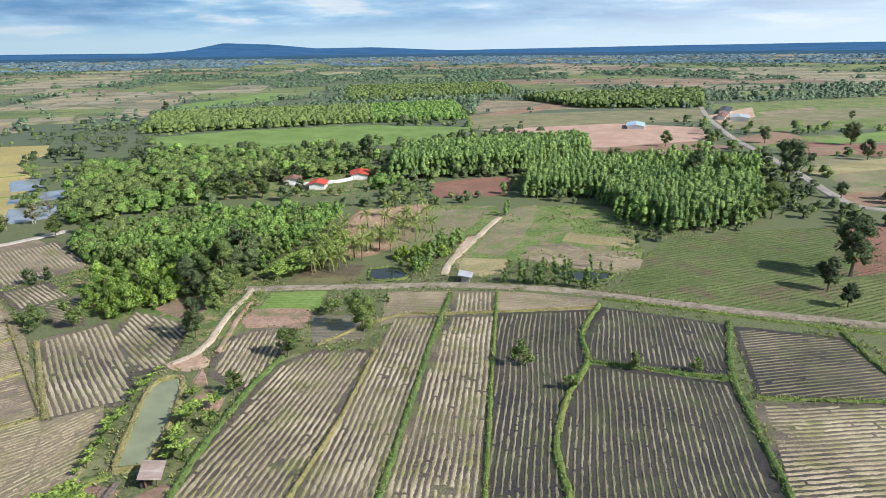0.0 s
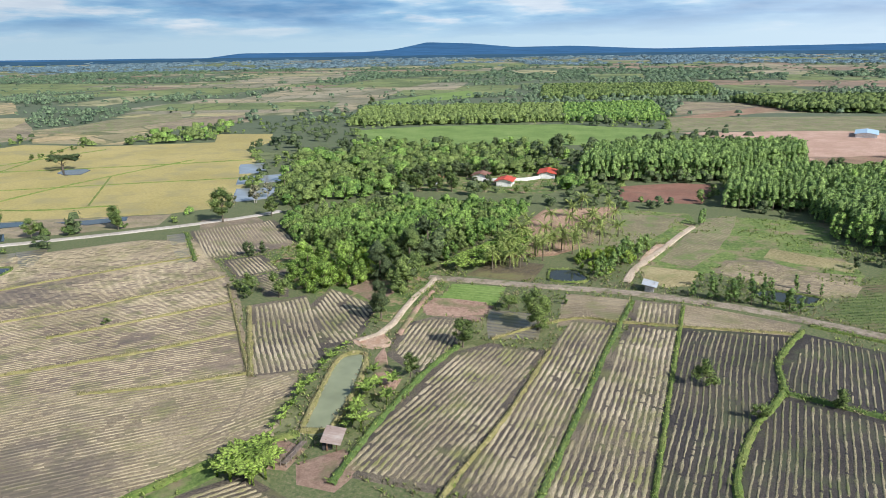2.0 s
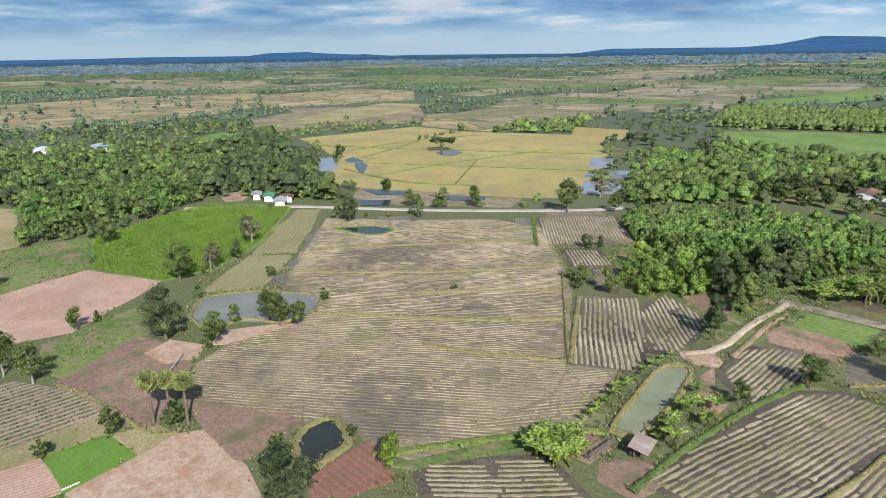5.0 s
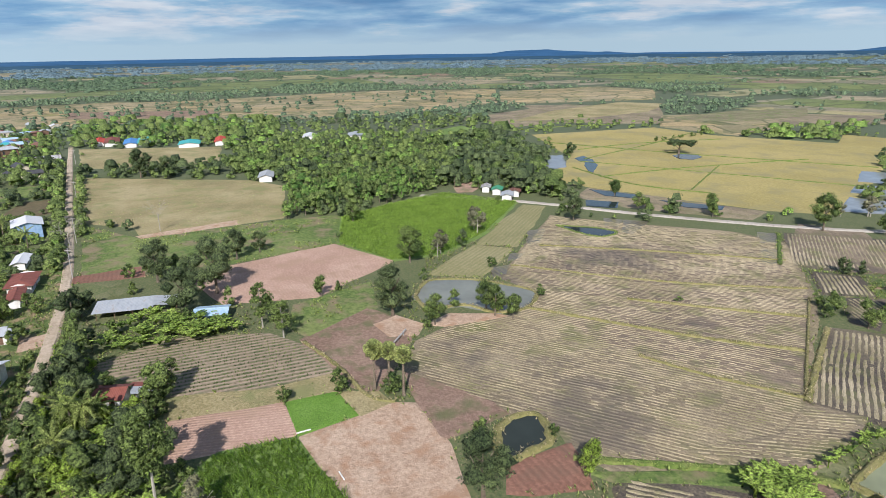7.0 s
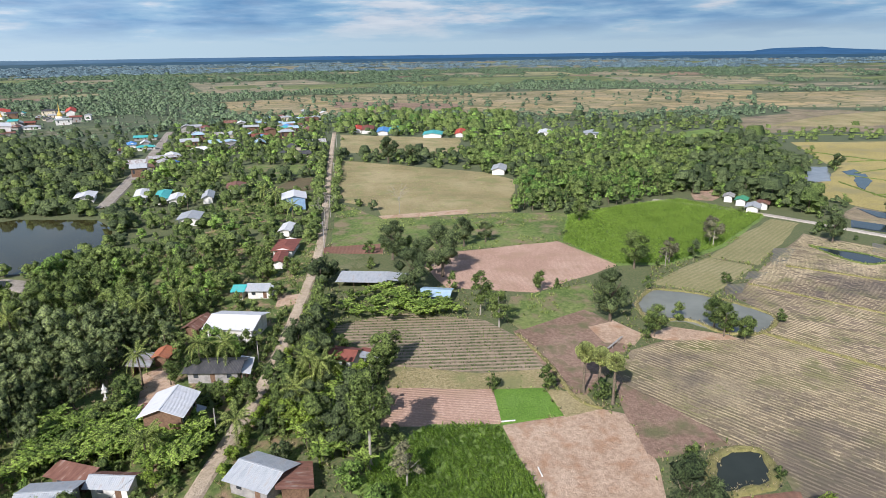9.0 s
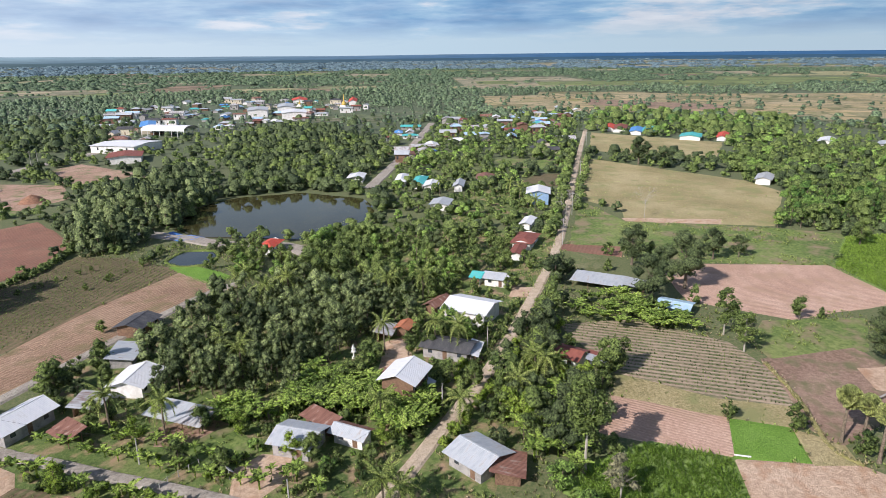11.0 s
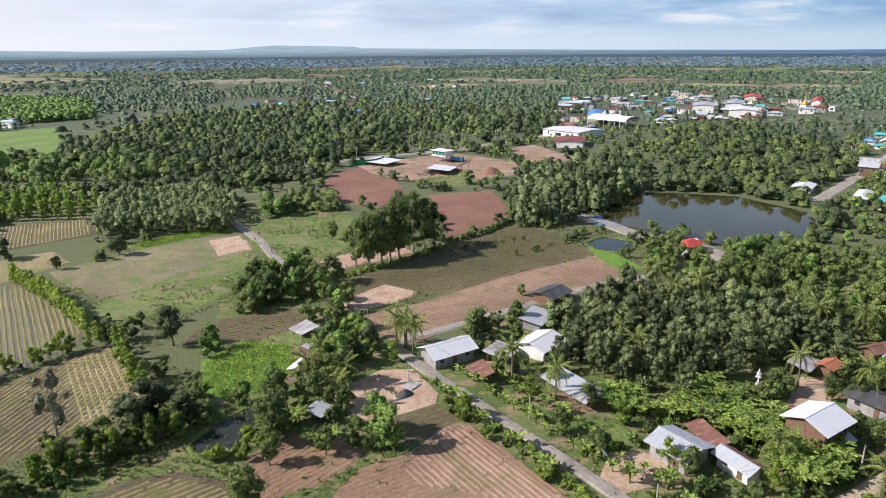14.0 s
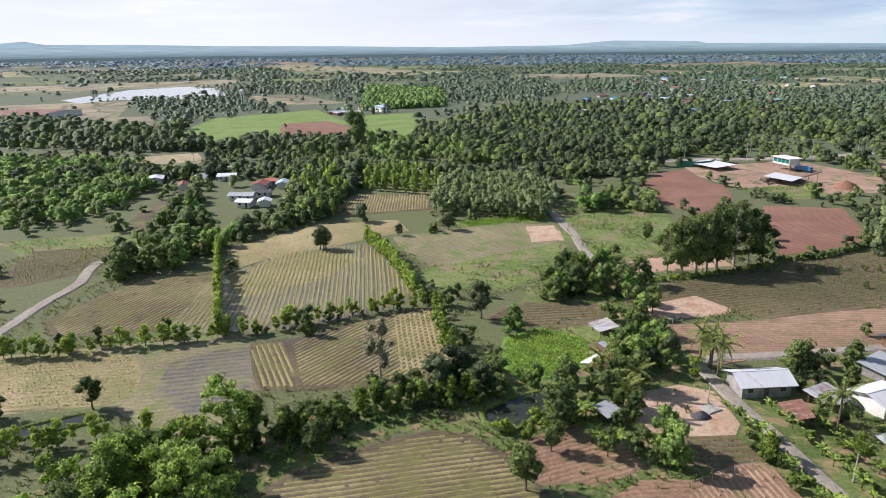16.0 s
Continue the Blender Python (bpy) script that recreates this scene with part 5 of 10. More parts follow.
# ---- single things ----
GOLD = plain("gilded_plaster", (0.55, 0.36, 0.08), (0.75, 0.52, 0.14), 1.0, 0.35, 0.4)
GREEN_NET = plain("green_netting", (0.02, 0.16, 0.08), (0.04, 0.24, 0.13), 2.0, 0.8)
BLUE_PAINT = plain("blue_paint", (0.03, 0.16, 0.36), (0.05, 0.24, 0.46), 1.0, 0.4)
RUBBER = plain("rubber", (0.02, 0.02, 0.02), (0.04, 0.04, 0.04), 3.0, 0.8)
EARTH = plain("heaped_earth", (0.20, 0.10, 0.06), (0.34, 0.18, 0.11), 1.5, 0.95)
TIMBER = plain("weathered_timber", (0.14, 0.11, 0.09), (0.27, 0.22, 0.18), 3.0, 0.9)
GREEN_GLASS = plain("green_glass", (0.02, 0.16, 0.12), (0.04, 0.24, 0.18), 0.5, 0.12, 0.0, 0)


def heap(x, y, rx, ry, h, mat, name, label, category="heap", rough=0.12):
    """A loose mound with a ragged foot."""
    n, m = 18, 6
    V, F = [], []
    for j in range(m):
        t = j / (m - 1)
        for k in range(n):
            a = math.tau * k / n
            w = (1 - t) * (1 + rough * 2 * noise.noise(Vector((math.cos(a) * 1.7 + x, math.sin(a) * 1.7 + y, t * 2))))
            V.append((rx * w * math.cos(a), ry * w * math.sin(a), h * (1 - (1 - t) ** 1.4) * (1 + rough * noise.noise(Vector((k * 0.9, t * 5, x)))) - (0.1 if j == 0 else 0)))
    for j in range(m - 1):
        for k in range(n):
            a, b = j * n + k, j * n + (k + 1) % n
            F.append((a, b, b + n, a + n))
    ob = new(name, mesh_np(name, V, F, (mat,), None, True))
    ob.matrix_world = pose(x, y, 0.12)
    return tagged(ob, label, category)


def slab_thing(name, x, y, L, W, h, rot, mat, label, category):
    bm = bmesh.new()
    box(bm, -L / 2, -W / 2, -0.1, L / 2, W / 2, h)
    bmesh.ops.bevel(bm, geom=bm.edges[:], offset=min(0.05, h * 0.3), segments=1, affect="EDGES")
    ob = new(name, bm_mesh(name, bm, mat))
    ob.matrix_world = pose(x, y, 0.12, 0, 0, rot)
    return tagged(ob, label, category)


def fence(line, gap, h, label, mat, rails=2, name="fence"):
    """Posts with thin rails between them."""
    root = new(name)
    pts = []
    for (x1, y1), (x2, y2) in zip(line, line[1:]):
        n = max(1, int(math.hypot(x2 - x1, y2 - y1) / gap))
        pts += [(x1 + (x2 - x1) * k / n, y1 + (y2 - y1) * k / n) for k in range(n)]
    pts.append(line[-1])
    bm = bmesh.new()
    tube(bm, [(0, 0, -0.2), (0.02, 0.01, h)], [0.07, 0.06], 5)
    post = bm_mesh("post", bm, mat)
    for x, y in pts:
        o = part("post", post, root)
        o.matrix_local = pose(x, y, 0.05, random.uniform(-4, 4), random.uniform(-4, 4), 0)
    for r in range(rails):
        for a, b in zip(pts, pts[1:]):
            bm = bmesh.new()
            z = 0.05 + h * (0.9 - 0.4 * r)
            tube(bm, [(*a, z), (*b, z)], [0.025, 0.025], 3)
            part("rail", bm_mesh("rail", bm, mat), root)
    return tagged(root, label, "fence")


def low_wall(line, h, label):
    pts = curve_line(line, 6.0)
    L, R = strip_outline(pts, 0.25)
    V, F = [], []
    for l, r in zip(L, R):
        V += [(*l, -0.2), (*l, h), (*r, h), (*r, -0.2)]
    for k in range(len(L) - 1):
        for q in range(3):
            a = 4 * k + q
            F.append((a, a + 4, a + 5, a + 1))
    n = 4 * (len(L) - 1)
    F += [(0, 1, 2, 3), (n + 3, n + 2, n + 1, n)]
    return tagged(new("boundary_wall", mesh_np("boundary_wall", V, F, (WHITE_WALL,))), label, "wall")


def shrine(x, y):
    root = new("spirit_house")
    bm = bmesh.new()
    box(bm, -0.35, -0.35, -0.1, 0.35, 0.35, 0.25)
    box(bm, -0.14, -0.14, 0.25, 0.14, 0.14, 1.5)
    part("pedestal", bm_mesh("pedestal", bm, WHITE_WALL), root)
    bm = bmesh.new()
    box(bm, -0.5, -0.5, 1.5, 0.5, 0.5, 1.6)
    box(bm, -0.3, -0.3, 1.6, 0.3, 0.3, 2.1)
    part("shrine_body", bm_mesh("shrine_body", bm, WHITE_WALL), root)
    bm = bmesh.new()
    tube(bm, [(0, 0, 2.1), (0, 0, 2.45), (0, 0, 3.2)], [0.55, 0.25, 0.03], 4)
    part("spire", bm_mesh("spire", bm, WHITE_WALL), root)
    root.matrix_world = pose(x, y, 0.12, 0, 0, 20)
    return tagged(root, "small white spirit house on a pedestal", "shrine")


def stupa(x, y, h):
    root = new("stupa")
    bm = bmesh.new()
    for k, (w, z0, z1) in enumerate(((0.30, -0.02, 0.08), (0.24, 0.08, 0.16), (0.18, 0.16, 0.24))):
        box(bm, -w * h, -w * h, z0 * h, w * h, w * h, z1 * h)
    part("terrace", bm_mesh("terrace", bm, WHITE_WALL), root)
    bm = bmesh.new()
    tube(bm, [(0, 0, 0.24 * h), (0, 0, 0.33 * h), (0, 0, 0.45 * h), (0, 0, 0.52 * h), (0, 0, 0.75 * h), (0, 0, h)], [0.15 * h, 0.16 * h, 0.10 * h, 0.05 * h, 0.03 * h, 0.004 * h], 12)
    part("spire", bm_mesh("spire", bm, GOLD), root)
    root.matrix_world = pose(x, y, 0.05)
    return tagged(root, "golden temple stupa with a white stepped base", "stupa")


def water_tower(x, y, h):
    root = new("water_tower")
    for a in (45, 135, 225, 315):
        bm = bmesh.new()
        c, s = math.cos(radians(a)), math.sin(radians(a))
        tube(bm, [(2.2 * c, 2.2 * s, -0.2), (1.5 * c, 1.5 * s, h * 0.75)], [0.22, 0.18], 6)
        part("leg", bm_mesh("leg", bm, WHITE_WALL), root)
    bm = bmesh.new()
    tube(bm, [(0, 0, h * 0.72), (0, 0, h * 0.76), (0, 0, h * 0.95), (0, 0, h)], [1.6, 2.4, 2.4, 0.5], 14)
    part("tank", bm_mesh("tank", bm, WHITE_WALL), root)
    root.matrix_world = pose(x, y, 0.05)
    return tagged(root, "white concrete water tower on four legs", "water tower")


def dish(x, y):
    root = new("satellite_dish")
    bm = bmesh.new()
    tube(bm, [(0, 0, -0.1), (0, 0, 1.6)], [0.05, 0.05], 6)
    part("mast", bm_mesh("mast", bm, CONCRETE), root)
    V, F = [(0, 0, 0)], []
    n = 16
    for r in (0.4, 0.8):
        V += [(r * math.cos(math.tau * k / n), r * math.sin(math.tau * k / n), r * r * 0.3) for k in range(n)]
    F3 = [(0, 1 + k, 1 + (k + 1) % n) for k in range(n)] + [(1 + k, 1 + n + k, 1 + n + (k + 1) % n) for k in range(n)] + [(1 + k, 1 + n + (k + 1) % n, 1 + (k + 1) % n) for k in range(n)]
    d = part("reflector", mesh_np("reflector", V, F3, (WHITE_WALL,), None, True), root)
    d.matrix_local = pose(0, 0, 1.6, 0, 50, 150)
    root.matrix_world = pose(x, y, 0.05)
    return tagged(root, "pale satellite dish on a mast", "satellite dish")


def truck(x, y, rot):
    root = new("truck")
    bm = bmesh.new()
    box(bm, 2.2, -1.1, 0.7, 3.9, 1.1, 2.7)
    bmesh.ops.bevel(bm, geom=bm.edges[:], offset=0.15, segments=2, affect="EDGES")
    cab = part("cab", bm_mesh("cab", bm, BLUE_PAINT), root)
    bm = bmesh.new()
    box(bm, 3.3, -1.12, 1.7, 3.92, 1.12, 2.4)
    part("windscreen", bm_mesh("windscreen", bm, GLASS), cab)
    bm = bmesh.new()
    box(bm, -4.0, -1.2, 0.9, 2.0, 1.2, 1.1)
    box(bm, -4.0, -1.2, 1.1, 2.0, -1.1, 2.6)
    box(bm, -4.0, 1.1, 1.1, 2.0, 1.2, 2.6)
    box(bm, 1.9, -1.1, 1.1, 2.0, 1.1, 2.6)
    box(bm, -4.0, -1.1, 1.1, -3.9, 1.1, 2.4)
    part("cargo_bed", bm_mesh("cargo_bed", bm, BLUE_PAINT), root)
    for wx in (3.0, -1.6, -2.8):
        for wy in (-1.0, 1.0):
            bm = bmesh.new()
            tube(bm, [(wx, wy - 0.15, 0.5), (wx, wy + 0.15, 0.5)], [0.5, 0.5], 12)
            part("wheel", bm_mesh("wheel", bm, RUBBER), root)
    root.matrix_world = pose(x, y, 0.12, 0, 0, rot)
    return tagged(root, "blue tipper lorry parked by the site office", "truck")


def site_office(x, y, rot):
    root = new("site_office")
    for px in (-5, 0, 5):
        for py in (-3, 3):
            bm = bmesh.new()
            tube(bm, [(px, py, -0.2), (px, py, 3.2)], [0.15, 0.15], 6)
            part("post", bm_mesh("post", bm, CONCRETE), root)
    bm = bmesh.new()
    box(bm, -5.6, -3.6, 3.0, 5.6, 3.6, 3.3)
    part("floor_deck", bm_mesh("floor_deck", bm, WHITE_WALL), root)
    bm = bmesh.new()
    box(bm, -5.2, -3.2, 3.3, 5.2, 3.2, 6.0)
    b = part("wall", bm_mesh("wall", bm, WHITE_WALL), root)
    for k in range(4):
        for sy in (-1, 1):
            bm = bmesh.new()
            box(bm, -4.9 + 2.5 * k, sy * 3.25 - 0.05, 3.7, -2.7 + 2.5 * k, sy * 3.25 + 0.05, 5.6)
            part("window", bm_mesh("window", bm, GREEN_GLASS), b)
    bm = bmesh.new()
    box(bm, -6.2, -4.2, 6.0, 6.2, 4.2, 6.25)
    part("roof", bm_mesh("roof", bm, WHITE_WALL), root)
    root.matrix_world = pose(x, y, 0.12, 0, 0, rot)
    return tagged(root, "two-storey site office with green windows and white roof", "building")


def arched_hall(x, y, L, W, h, rot):
    root = new("assembly_hall")
    n = 10
    V, F = [], []
    for xx in (-L / 2, L / 2):
        for k in range(n + 1):
            a = math.pi * k / n
            V.append((xx, -W / 2 * math.cos(a), h * 0.55 + h * 0.45 * math.sin(a)))
    for k in range(n):
        F.append((k, k + 1, n + 2 + k, n + 1 + k))
    me = mesh_np("roof", V, F, (ROOF["white"],))
    part("roof", me, root)
    for px in np.linspace(-L / 2 + 0.5, L / 2 - 0.5, 8):
        for py in (-W / 2 + 0.3, W / 2 - 0.3):
            bm = bmesh.new()
            tube(bm, [(px, py, -0.2), (px, py, h * 0.6)], [0.25, 0.25], 6)
            part("column", bm_mesh("column", bm, WHITE_WALL), root)
    root.matrix_world = pose(x, y, 0.05, 0, 0, rot)
    KEEP_CLEAR.append([(x - 25, y - 25), (x + 25, y - 25), (x + 25, y + 25), (x - 25, y + 25)])
    return tagged(root, "open assembly hall with an arched white roof", "hall")


def conveyor(x, y, rot):
    root = new("conveyor")
    bm = bmesh.new()
    tube(bm, [(-5, 0, 0.5), (6, 0, 5.0)], [0.45, 0.45], 4)
    part("belt_frame", bm_mesh("belt_frame", bm, TIMBER), root)
    for px, z in ((1, 2.7), (4.5, 4.2)):
        for py in (-0.8, 0.8):
            bm = bmesh.new()
            tube(bm, [(px, py, -0.1), (px, py * 0.4, z)], [0.1, 0.1], 5)
            part("leg", bm_mesh("leg", bm, TIMBER), root)
    root.matrix_world = pose(x, y, 0.12, 0, 0, rot)
    return tagged(root, "inclined timber conveyor over a log heap", "conveyor")


def log_heap(x, y, rx, ry, n=60):
    rng = np.random.default_rng(5)
    bm = bmesh.new()
    for _ in range(n):
        px, py = rng.normal(0, 0.4, 2) * (rx, ry)
        a = rng.uniform(0, math.tau)
        L = rng.uniform(1, 2.5)
        z = max(0.1, 1.6 * math.exp(-(px / rx) ** 2 * 2 - (py / ry) ** 2 * 2)) * rng.uniform(0.3, 1)
        d = np.array((math.cos(a), math.sin(a), rng.uniform(-0.2, 0.2))) * L
        tube(bm, [(px - d[0], py - d[1], z), (px + d[0], py + d[1], z + d[2])], [0.16, 0.14], 5)
    ob = new("log_heap", bm_mesh("log_heap", bm, TIMBER))
    ob.matrix_world = pose(x, y, 0.12)
    return tagged(ob, "heap of grey timber offcuts and logs", "heap", "", "stuff")


def footbridge(a, b):
    root = new("footbridge")
    L = math.hypot(b[0] - a[0], b[1] - a[1])
    n = int(L / 0.3)
    bm = bmesh.new()
    box(bm, -0.12, -0.5, 0.5, 0.12, 0.5, 0.55)
    plank = bm_mesh("plank", bm, TIMBER)
    for k in range(n):
        part("plank", plank, root).matrix_local = pose((k + 0.5) * L / n, 0, 0)
    for sy in (-0.5, 0.5):
        bm = bmesh.new()
        tube(bm, [(0, sy, 1.3), (L, sy, 1.3)], [0.04, 0.04], 5)
        part("handrail", bm_mesh("handrail", bm, TIMBER), root)
        for k in range(5):
            bm = bmesh.new()
            tube(bm, [(k * L / 4, sy, -0.1), (k * L / 4, sy, 1.3)], [0.05, 0.05], 5)
            part("post", bm_mesh("post", bm, TIMBER), root)
    root.matrix_world = pose(a[0], a[1], 0.1, 0, 0, math.degrees(math.atan2(b[1] - a[1], b[0] - a[0])))
    return tagged(root, "narrow weathered timber footbridge with rails", "footbridge")


def pipe(a, b, r, h, mat, label):
    bm = bmesh.new()
    tube(bm, [(a[0], a[1], h), (b[0], b[1], h)], [r, r], 8)
    for t in (0.15, 0.5, 0.85):
        x, y = a[0] + (b[0] - a[0]) * t, a[1] + (b[1] - a[1]) * t
        tube(bm, [(x, y, 0), (x, y, h)], [r * 0.6, r * 0.6], 5)
    return tagged(new("water_pipe", bm_mesh("water_pipe", bm, mat)), label, "pipe")


def tarp(x, y, L, W, rot, label="bright blue tarpaulin spread on the ground"):
    n, m = 8, 5
    V, F = [], []
    for j in range(m + 1):
        for k in range(n + 1):
            V.append((L * (k / n - 0.5) + random.uniform(-0.1, 0.1), W * (j / m - 0.5) + random.uniform(-0.1, 0.1), random.uniform(0.12, 0.3)))
    for j in range(m):
        for k in range(n):
            a = j * (n + 1) + k
            F.append((a, a + 1, a + n + 2, a + n + 1))
    ob = new("tarpaulin", mesh_np("tarpaulin", V, F, (TARP,), None, True))
    ob.matrix_world = pose(x, y, 0.1, 0, 0, rot)
    return tagged(ob, label, "tarpaulin")


def net_fence(line, h):
    pts = curve_line(line, 3.0)
    L, R = strip_outline(pts, 0.06)
    V, F = [], []
    for k, (l, r) in enumerate(zip(L, R)):
        w = random.uniform(-0.15, 0.15)
        V += [(*l, -0.1), (l[0], l[1], h + w), (r[0], r[1], h + w), (*r, -0.1)]
    for k in range(len(L) - 1):
        for q in range(3):
            a = 4 * k + q
            F.append((a, a + 4, a + 5, a + 1))
    return tagged(new("net_fence", mesh_np("net_fence", V, F, (GREEN_NET,))), "green shade-net fence round a site corner", "fence")

# ---- the plan ----
field("yard", [(-17.5, -88.0), (-47.8, -180.1), (-68.7, -150.8), (-63.0, -111.4), (-69.7, -104.1), (-97.1, -110.9), (-152.1, -90.9), (-193.3, -93.9), (-217.3, -47.6), (-221.7, -30.2), (-140.4, -28.4), (-95.3, -19.6), (-67.6, -19.5)])
field("yard", [(57.4, -82.5), (24.6, -93.1), (3.3, -103.3), (-16.3, -105.7), (-28.0, -126.2), (-44.9, -136.4), (-30.9, -90.7), (-22.9, -85.4), (-14.9, -90.3), (-2.3, -94.4), (13.1, -84.4), (19.7, -68.4), (51.9, -72.4)])
field("yard", [(-98.3, 144.1), (-108.0, 182.5), (-75.9, 181.4), (-56.0, 175.7), (-46.5, 157.5), (-48.0, 130.1), (-60.4, 130.5), (-79.1, 143.5)])
field("yard", [(-120.1, 261.8), (-87.9, 270.6), (-35.9, 276.8), (-29.6, 293.3), (-37.2, 337.4), (-55.1, 338.6), (-99.1, 308.0), (-133.3, 292.9)])
field("pale", [(-14.4, 157.3), (0.5, 156.9), (-0.4, 144.1), (-14.2, 137.8)], 4.0)
field("straw", [(2.1, 157.2), (12.9, 156.9), (11.6, 143.8), (1.0, 142.7)], -94.6, heaps=True)
field("pale", [(13.8, 156.9), (36.9, 151.1), (34.1, 144.5), (12.7, 143.7)], -12.0)
field("straw", [(-33.7, 117.1), (-27.6, 123.6), (-15.8, 123.3), (-22.3, 75.0), (-39.5, 75.2), (-37.9, 89.9)], -101.7, heaps=True)
field("straw", [(-14.3, 125.9), (-11.8, 141.0), (-0.3, 141.4), (-10.1, 74.8), (-21.8, 75.0)], -97.4, heaps=True)
field("straw", [(1.0, 141.3), (11.5, 141.7), (4.8, 74.6), (-9.3, 74.8), (-5.7, 105.1)], -95.9, heaps=True)
# The soaked plots carry cloud shade in their mud and straw colours.
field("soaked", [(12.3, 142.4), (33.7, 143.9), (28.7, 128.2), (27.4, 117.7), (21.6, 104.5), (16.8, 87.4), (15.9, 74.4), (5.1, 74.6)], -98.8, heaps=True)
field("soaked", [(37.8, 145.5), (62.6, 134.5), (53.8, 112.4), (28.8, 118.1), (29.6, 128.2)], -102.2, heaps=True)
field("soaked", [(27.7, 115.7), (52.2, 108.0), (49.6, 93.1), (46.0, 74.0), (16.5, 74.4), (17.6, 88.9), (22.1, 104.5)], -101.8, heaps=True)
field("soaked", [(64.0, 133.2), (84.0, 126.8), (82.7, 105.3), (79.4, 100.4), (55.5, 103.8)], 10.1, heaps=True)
field("straw", [(54.6, 100.9), (80.7, 99.5), (68.9, 73.7), (46.3, 74.0)], 4.5, heaps=True)
field("straw", [(-48.1, 128.7), (-43.0, 134.5), (-34.4, 135.8), (-34.2, 119.1), (-37.6, 107.4), (-46.0, 114.1)], -90.3, heaps=True)
field("crop", [(-44.3, 157.4), (-31.3, 158.2), (-31.4, 145.7), (-45.0, 145.7)])
field("mudflat", [(-45.3, 145.0), (-31.6, 145.0), (-32.8, 135.1), (-46.1, 137.4)])
field("wet", [(-31.2, 142.2), (-19.8, 141.9), (-18.3, 129.4), (-27.8, 127.4)], -1.7)
field("straw", [(-88.6, 130.0), (-78.9, 139.4), (-62.3, 117.1), (-57.2, 103.7), (-68.2, 97.8)], -53.6, heaps=True)
field("straw", [(-73.8, 131.8), (-75.5, 146.3), (-58.5, 138.4), (-55.9, 117.3), (-60.2, 114.2)], -48.3, heaps=True)
field("straw", [(-99.7, 150.1), (-95.0, 157.7), (-83.6, 138.7), (-88.9, 137.2)], -25.3, heaps=True)
field("straw", [(-117.1, 159.7), (-108.8, 167.3), (-96.5, 156.8), (-104.0, 147.7)], -44.3, heaps=True)
field("straw", [(-148.4, 187.1), (-128.9, 207.9), (-107.7, 186.3), (-111.2, 170.3), (-124.4, 159.9)], -47.4, heaps=True)
field("mudflat", [(-70.7, 147.6), (-67.9, 155.9), (-57.9, 147.7), (-59.9, 139.8)])
field("pale", [(-204.7, 131.1), (-183.8, 147.6), (-156.5, 172.9), (-139.4, 176.8), (-103.1, 143.0), (-70.6, 99.8), (-54.6, 81.6), (-67.7, 55.2), (-74.5, 53.0), (-82.3, 54.6), (-88.2, 49.1), (-99.7, 42.4), (-110.9, 38.7), (-122.3, 45.7), (-126.8, 55.5), (-125.6, 69.6), (-134.7, 85.3), (-150.6, 80.7), (-172.2, 100.2)], 38.0, heaps=True)
field("straw", [(-123.1, 81.3), (-104.0, 99.4), (-84.4, 116.9), (-72.2, 101.2), (-86.8, 91.1), (-104.9, 80.2)], 36.6)
field("straw", [(-129.7, 88.1), (-114.0, 110.1), (-95.6, 132.0), (-86.2, 119.6), (-101.9, 103.9), (-113.9, 90.0)], 47.2)
field("straw", [(-150.4, 83.2), (-122.8, 114.4), (-105.9, 144.5), (-98.5, 135.6), (-115.4, 111.4), (-132.4, 89.8)], 51.7)
field("straw", [(-169.4, 105.8), (-147.6, 136.2), (-124.0, 159.2), (-109.4, 146.8), (-126.1, 117.3), (-152.5, 89.8)], 45.9)
field("straw", [(-177.2, 119.4), (-164.5, 132.6), (-134.4, 169.2), (-127.3, 162.0), (-148.9, 137.4), (-170.2, 108.4)], 49.3)
field("wet", [(-152.9, 179.8), (-148.7, 183.5), (-140.7, 174.2), (-144.0, 170.6)])
field("wet", [(-139.5, 165.6), (-136.4, 169.2), (-126.1, 157.2), (-129.0, 155.0)])
field("wet", [(-192.0, 146.3), (-187.1, 150.2), (-179.9, 143.3), (-183.3, 139.9)])
field("wet", [(-186.7, 151.1), (-181.0, 156.7), (-170.0, 141.5), (-173.4, 139.5)])
field("wet", [(-188.9, 112.1), (-189.5, 119.3), (-175.3, 108.3), (-174.1, 103.4)])
field("wet", [(-168.5, 94.1), (-167.6, 98.6), (-162.8, 92.9), (-162.9, 90.1)])
field("wet", [(-158.7, 83.1), (-159.2, 88.0), (-152.8, 83.7), (-152.5, 79.0)])
field("straw", [(-64.8, 55.8), (-58.5, 63.5), (-52.8, 70.2), (-42.2, 66.3), (-35.6, 58.5), (-53.0, 48.2), (-62.7, 52.6)], 46.2, heaps=True, bow=2)
field("mudflat", [(-56.5, 75.3), (-52.5, 80.2), (-47.7, 78.6), (-47.9, 73.9), (-51.1, 73.8)])
field("mudflat", [(-45.7, 75.3), (-41.1, 79.8), (-36.8, 77.1), (-38.5, 71.4), (-43.5, 71.6)])
field("rice", [(-421.7, 252.0), (-412.2, 357.0), (-353.0, 358.6), (-272.0, 398.3), (-217.8, 338.9), (-165.9, 244.6), (-157.6, 224.5), (-174.8, 207.6), (-242.8, 175.6), (-267.0, 169.0), (-319.6, 217.8)])
field("plain", [(-484.5, 434.7), (-379.1, 472.1), (-342.2, 371.3), (-406.9, 363.8)], 7.7)
field("pale", [(-665.6, 382.5), (-568.4, 495.3), (-428.8, 383.8), (-477.3, 317.3)])
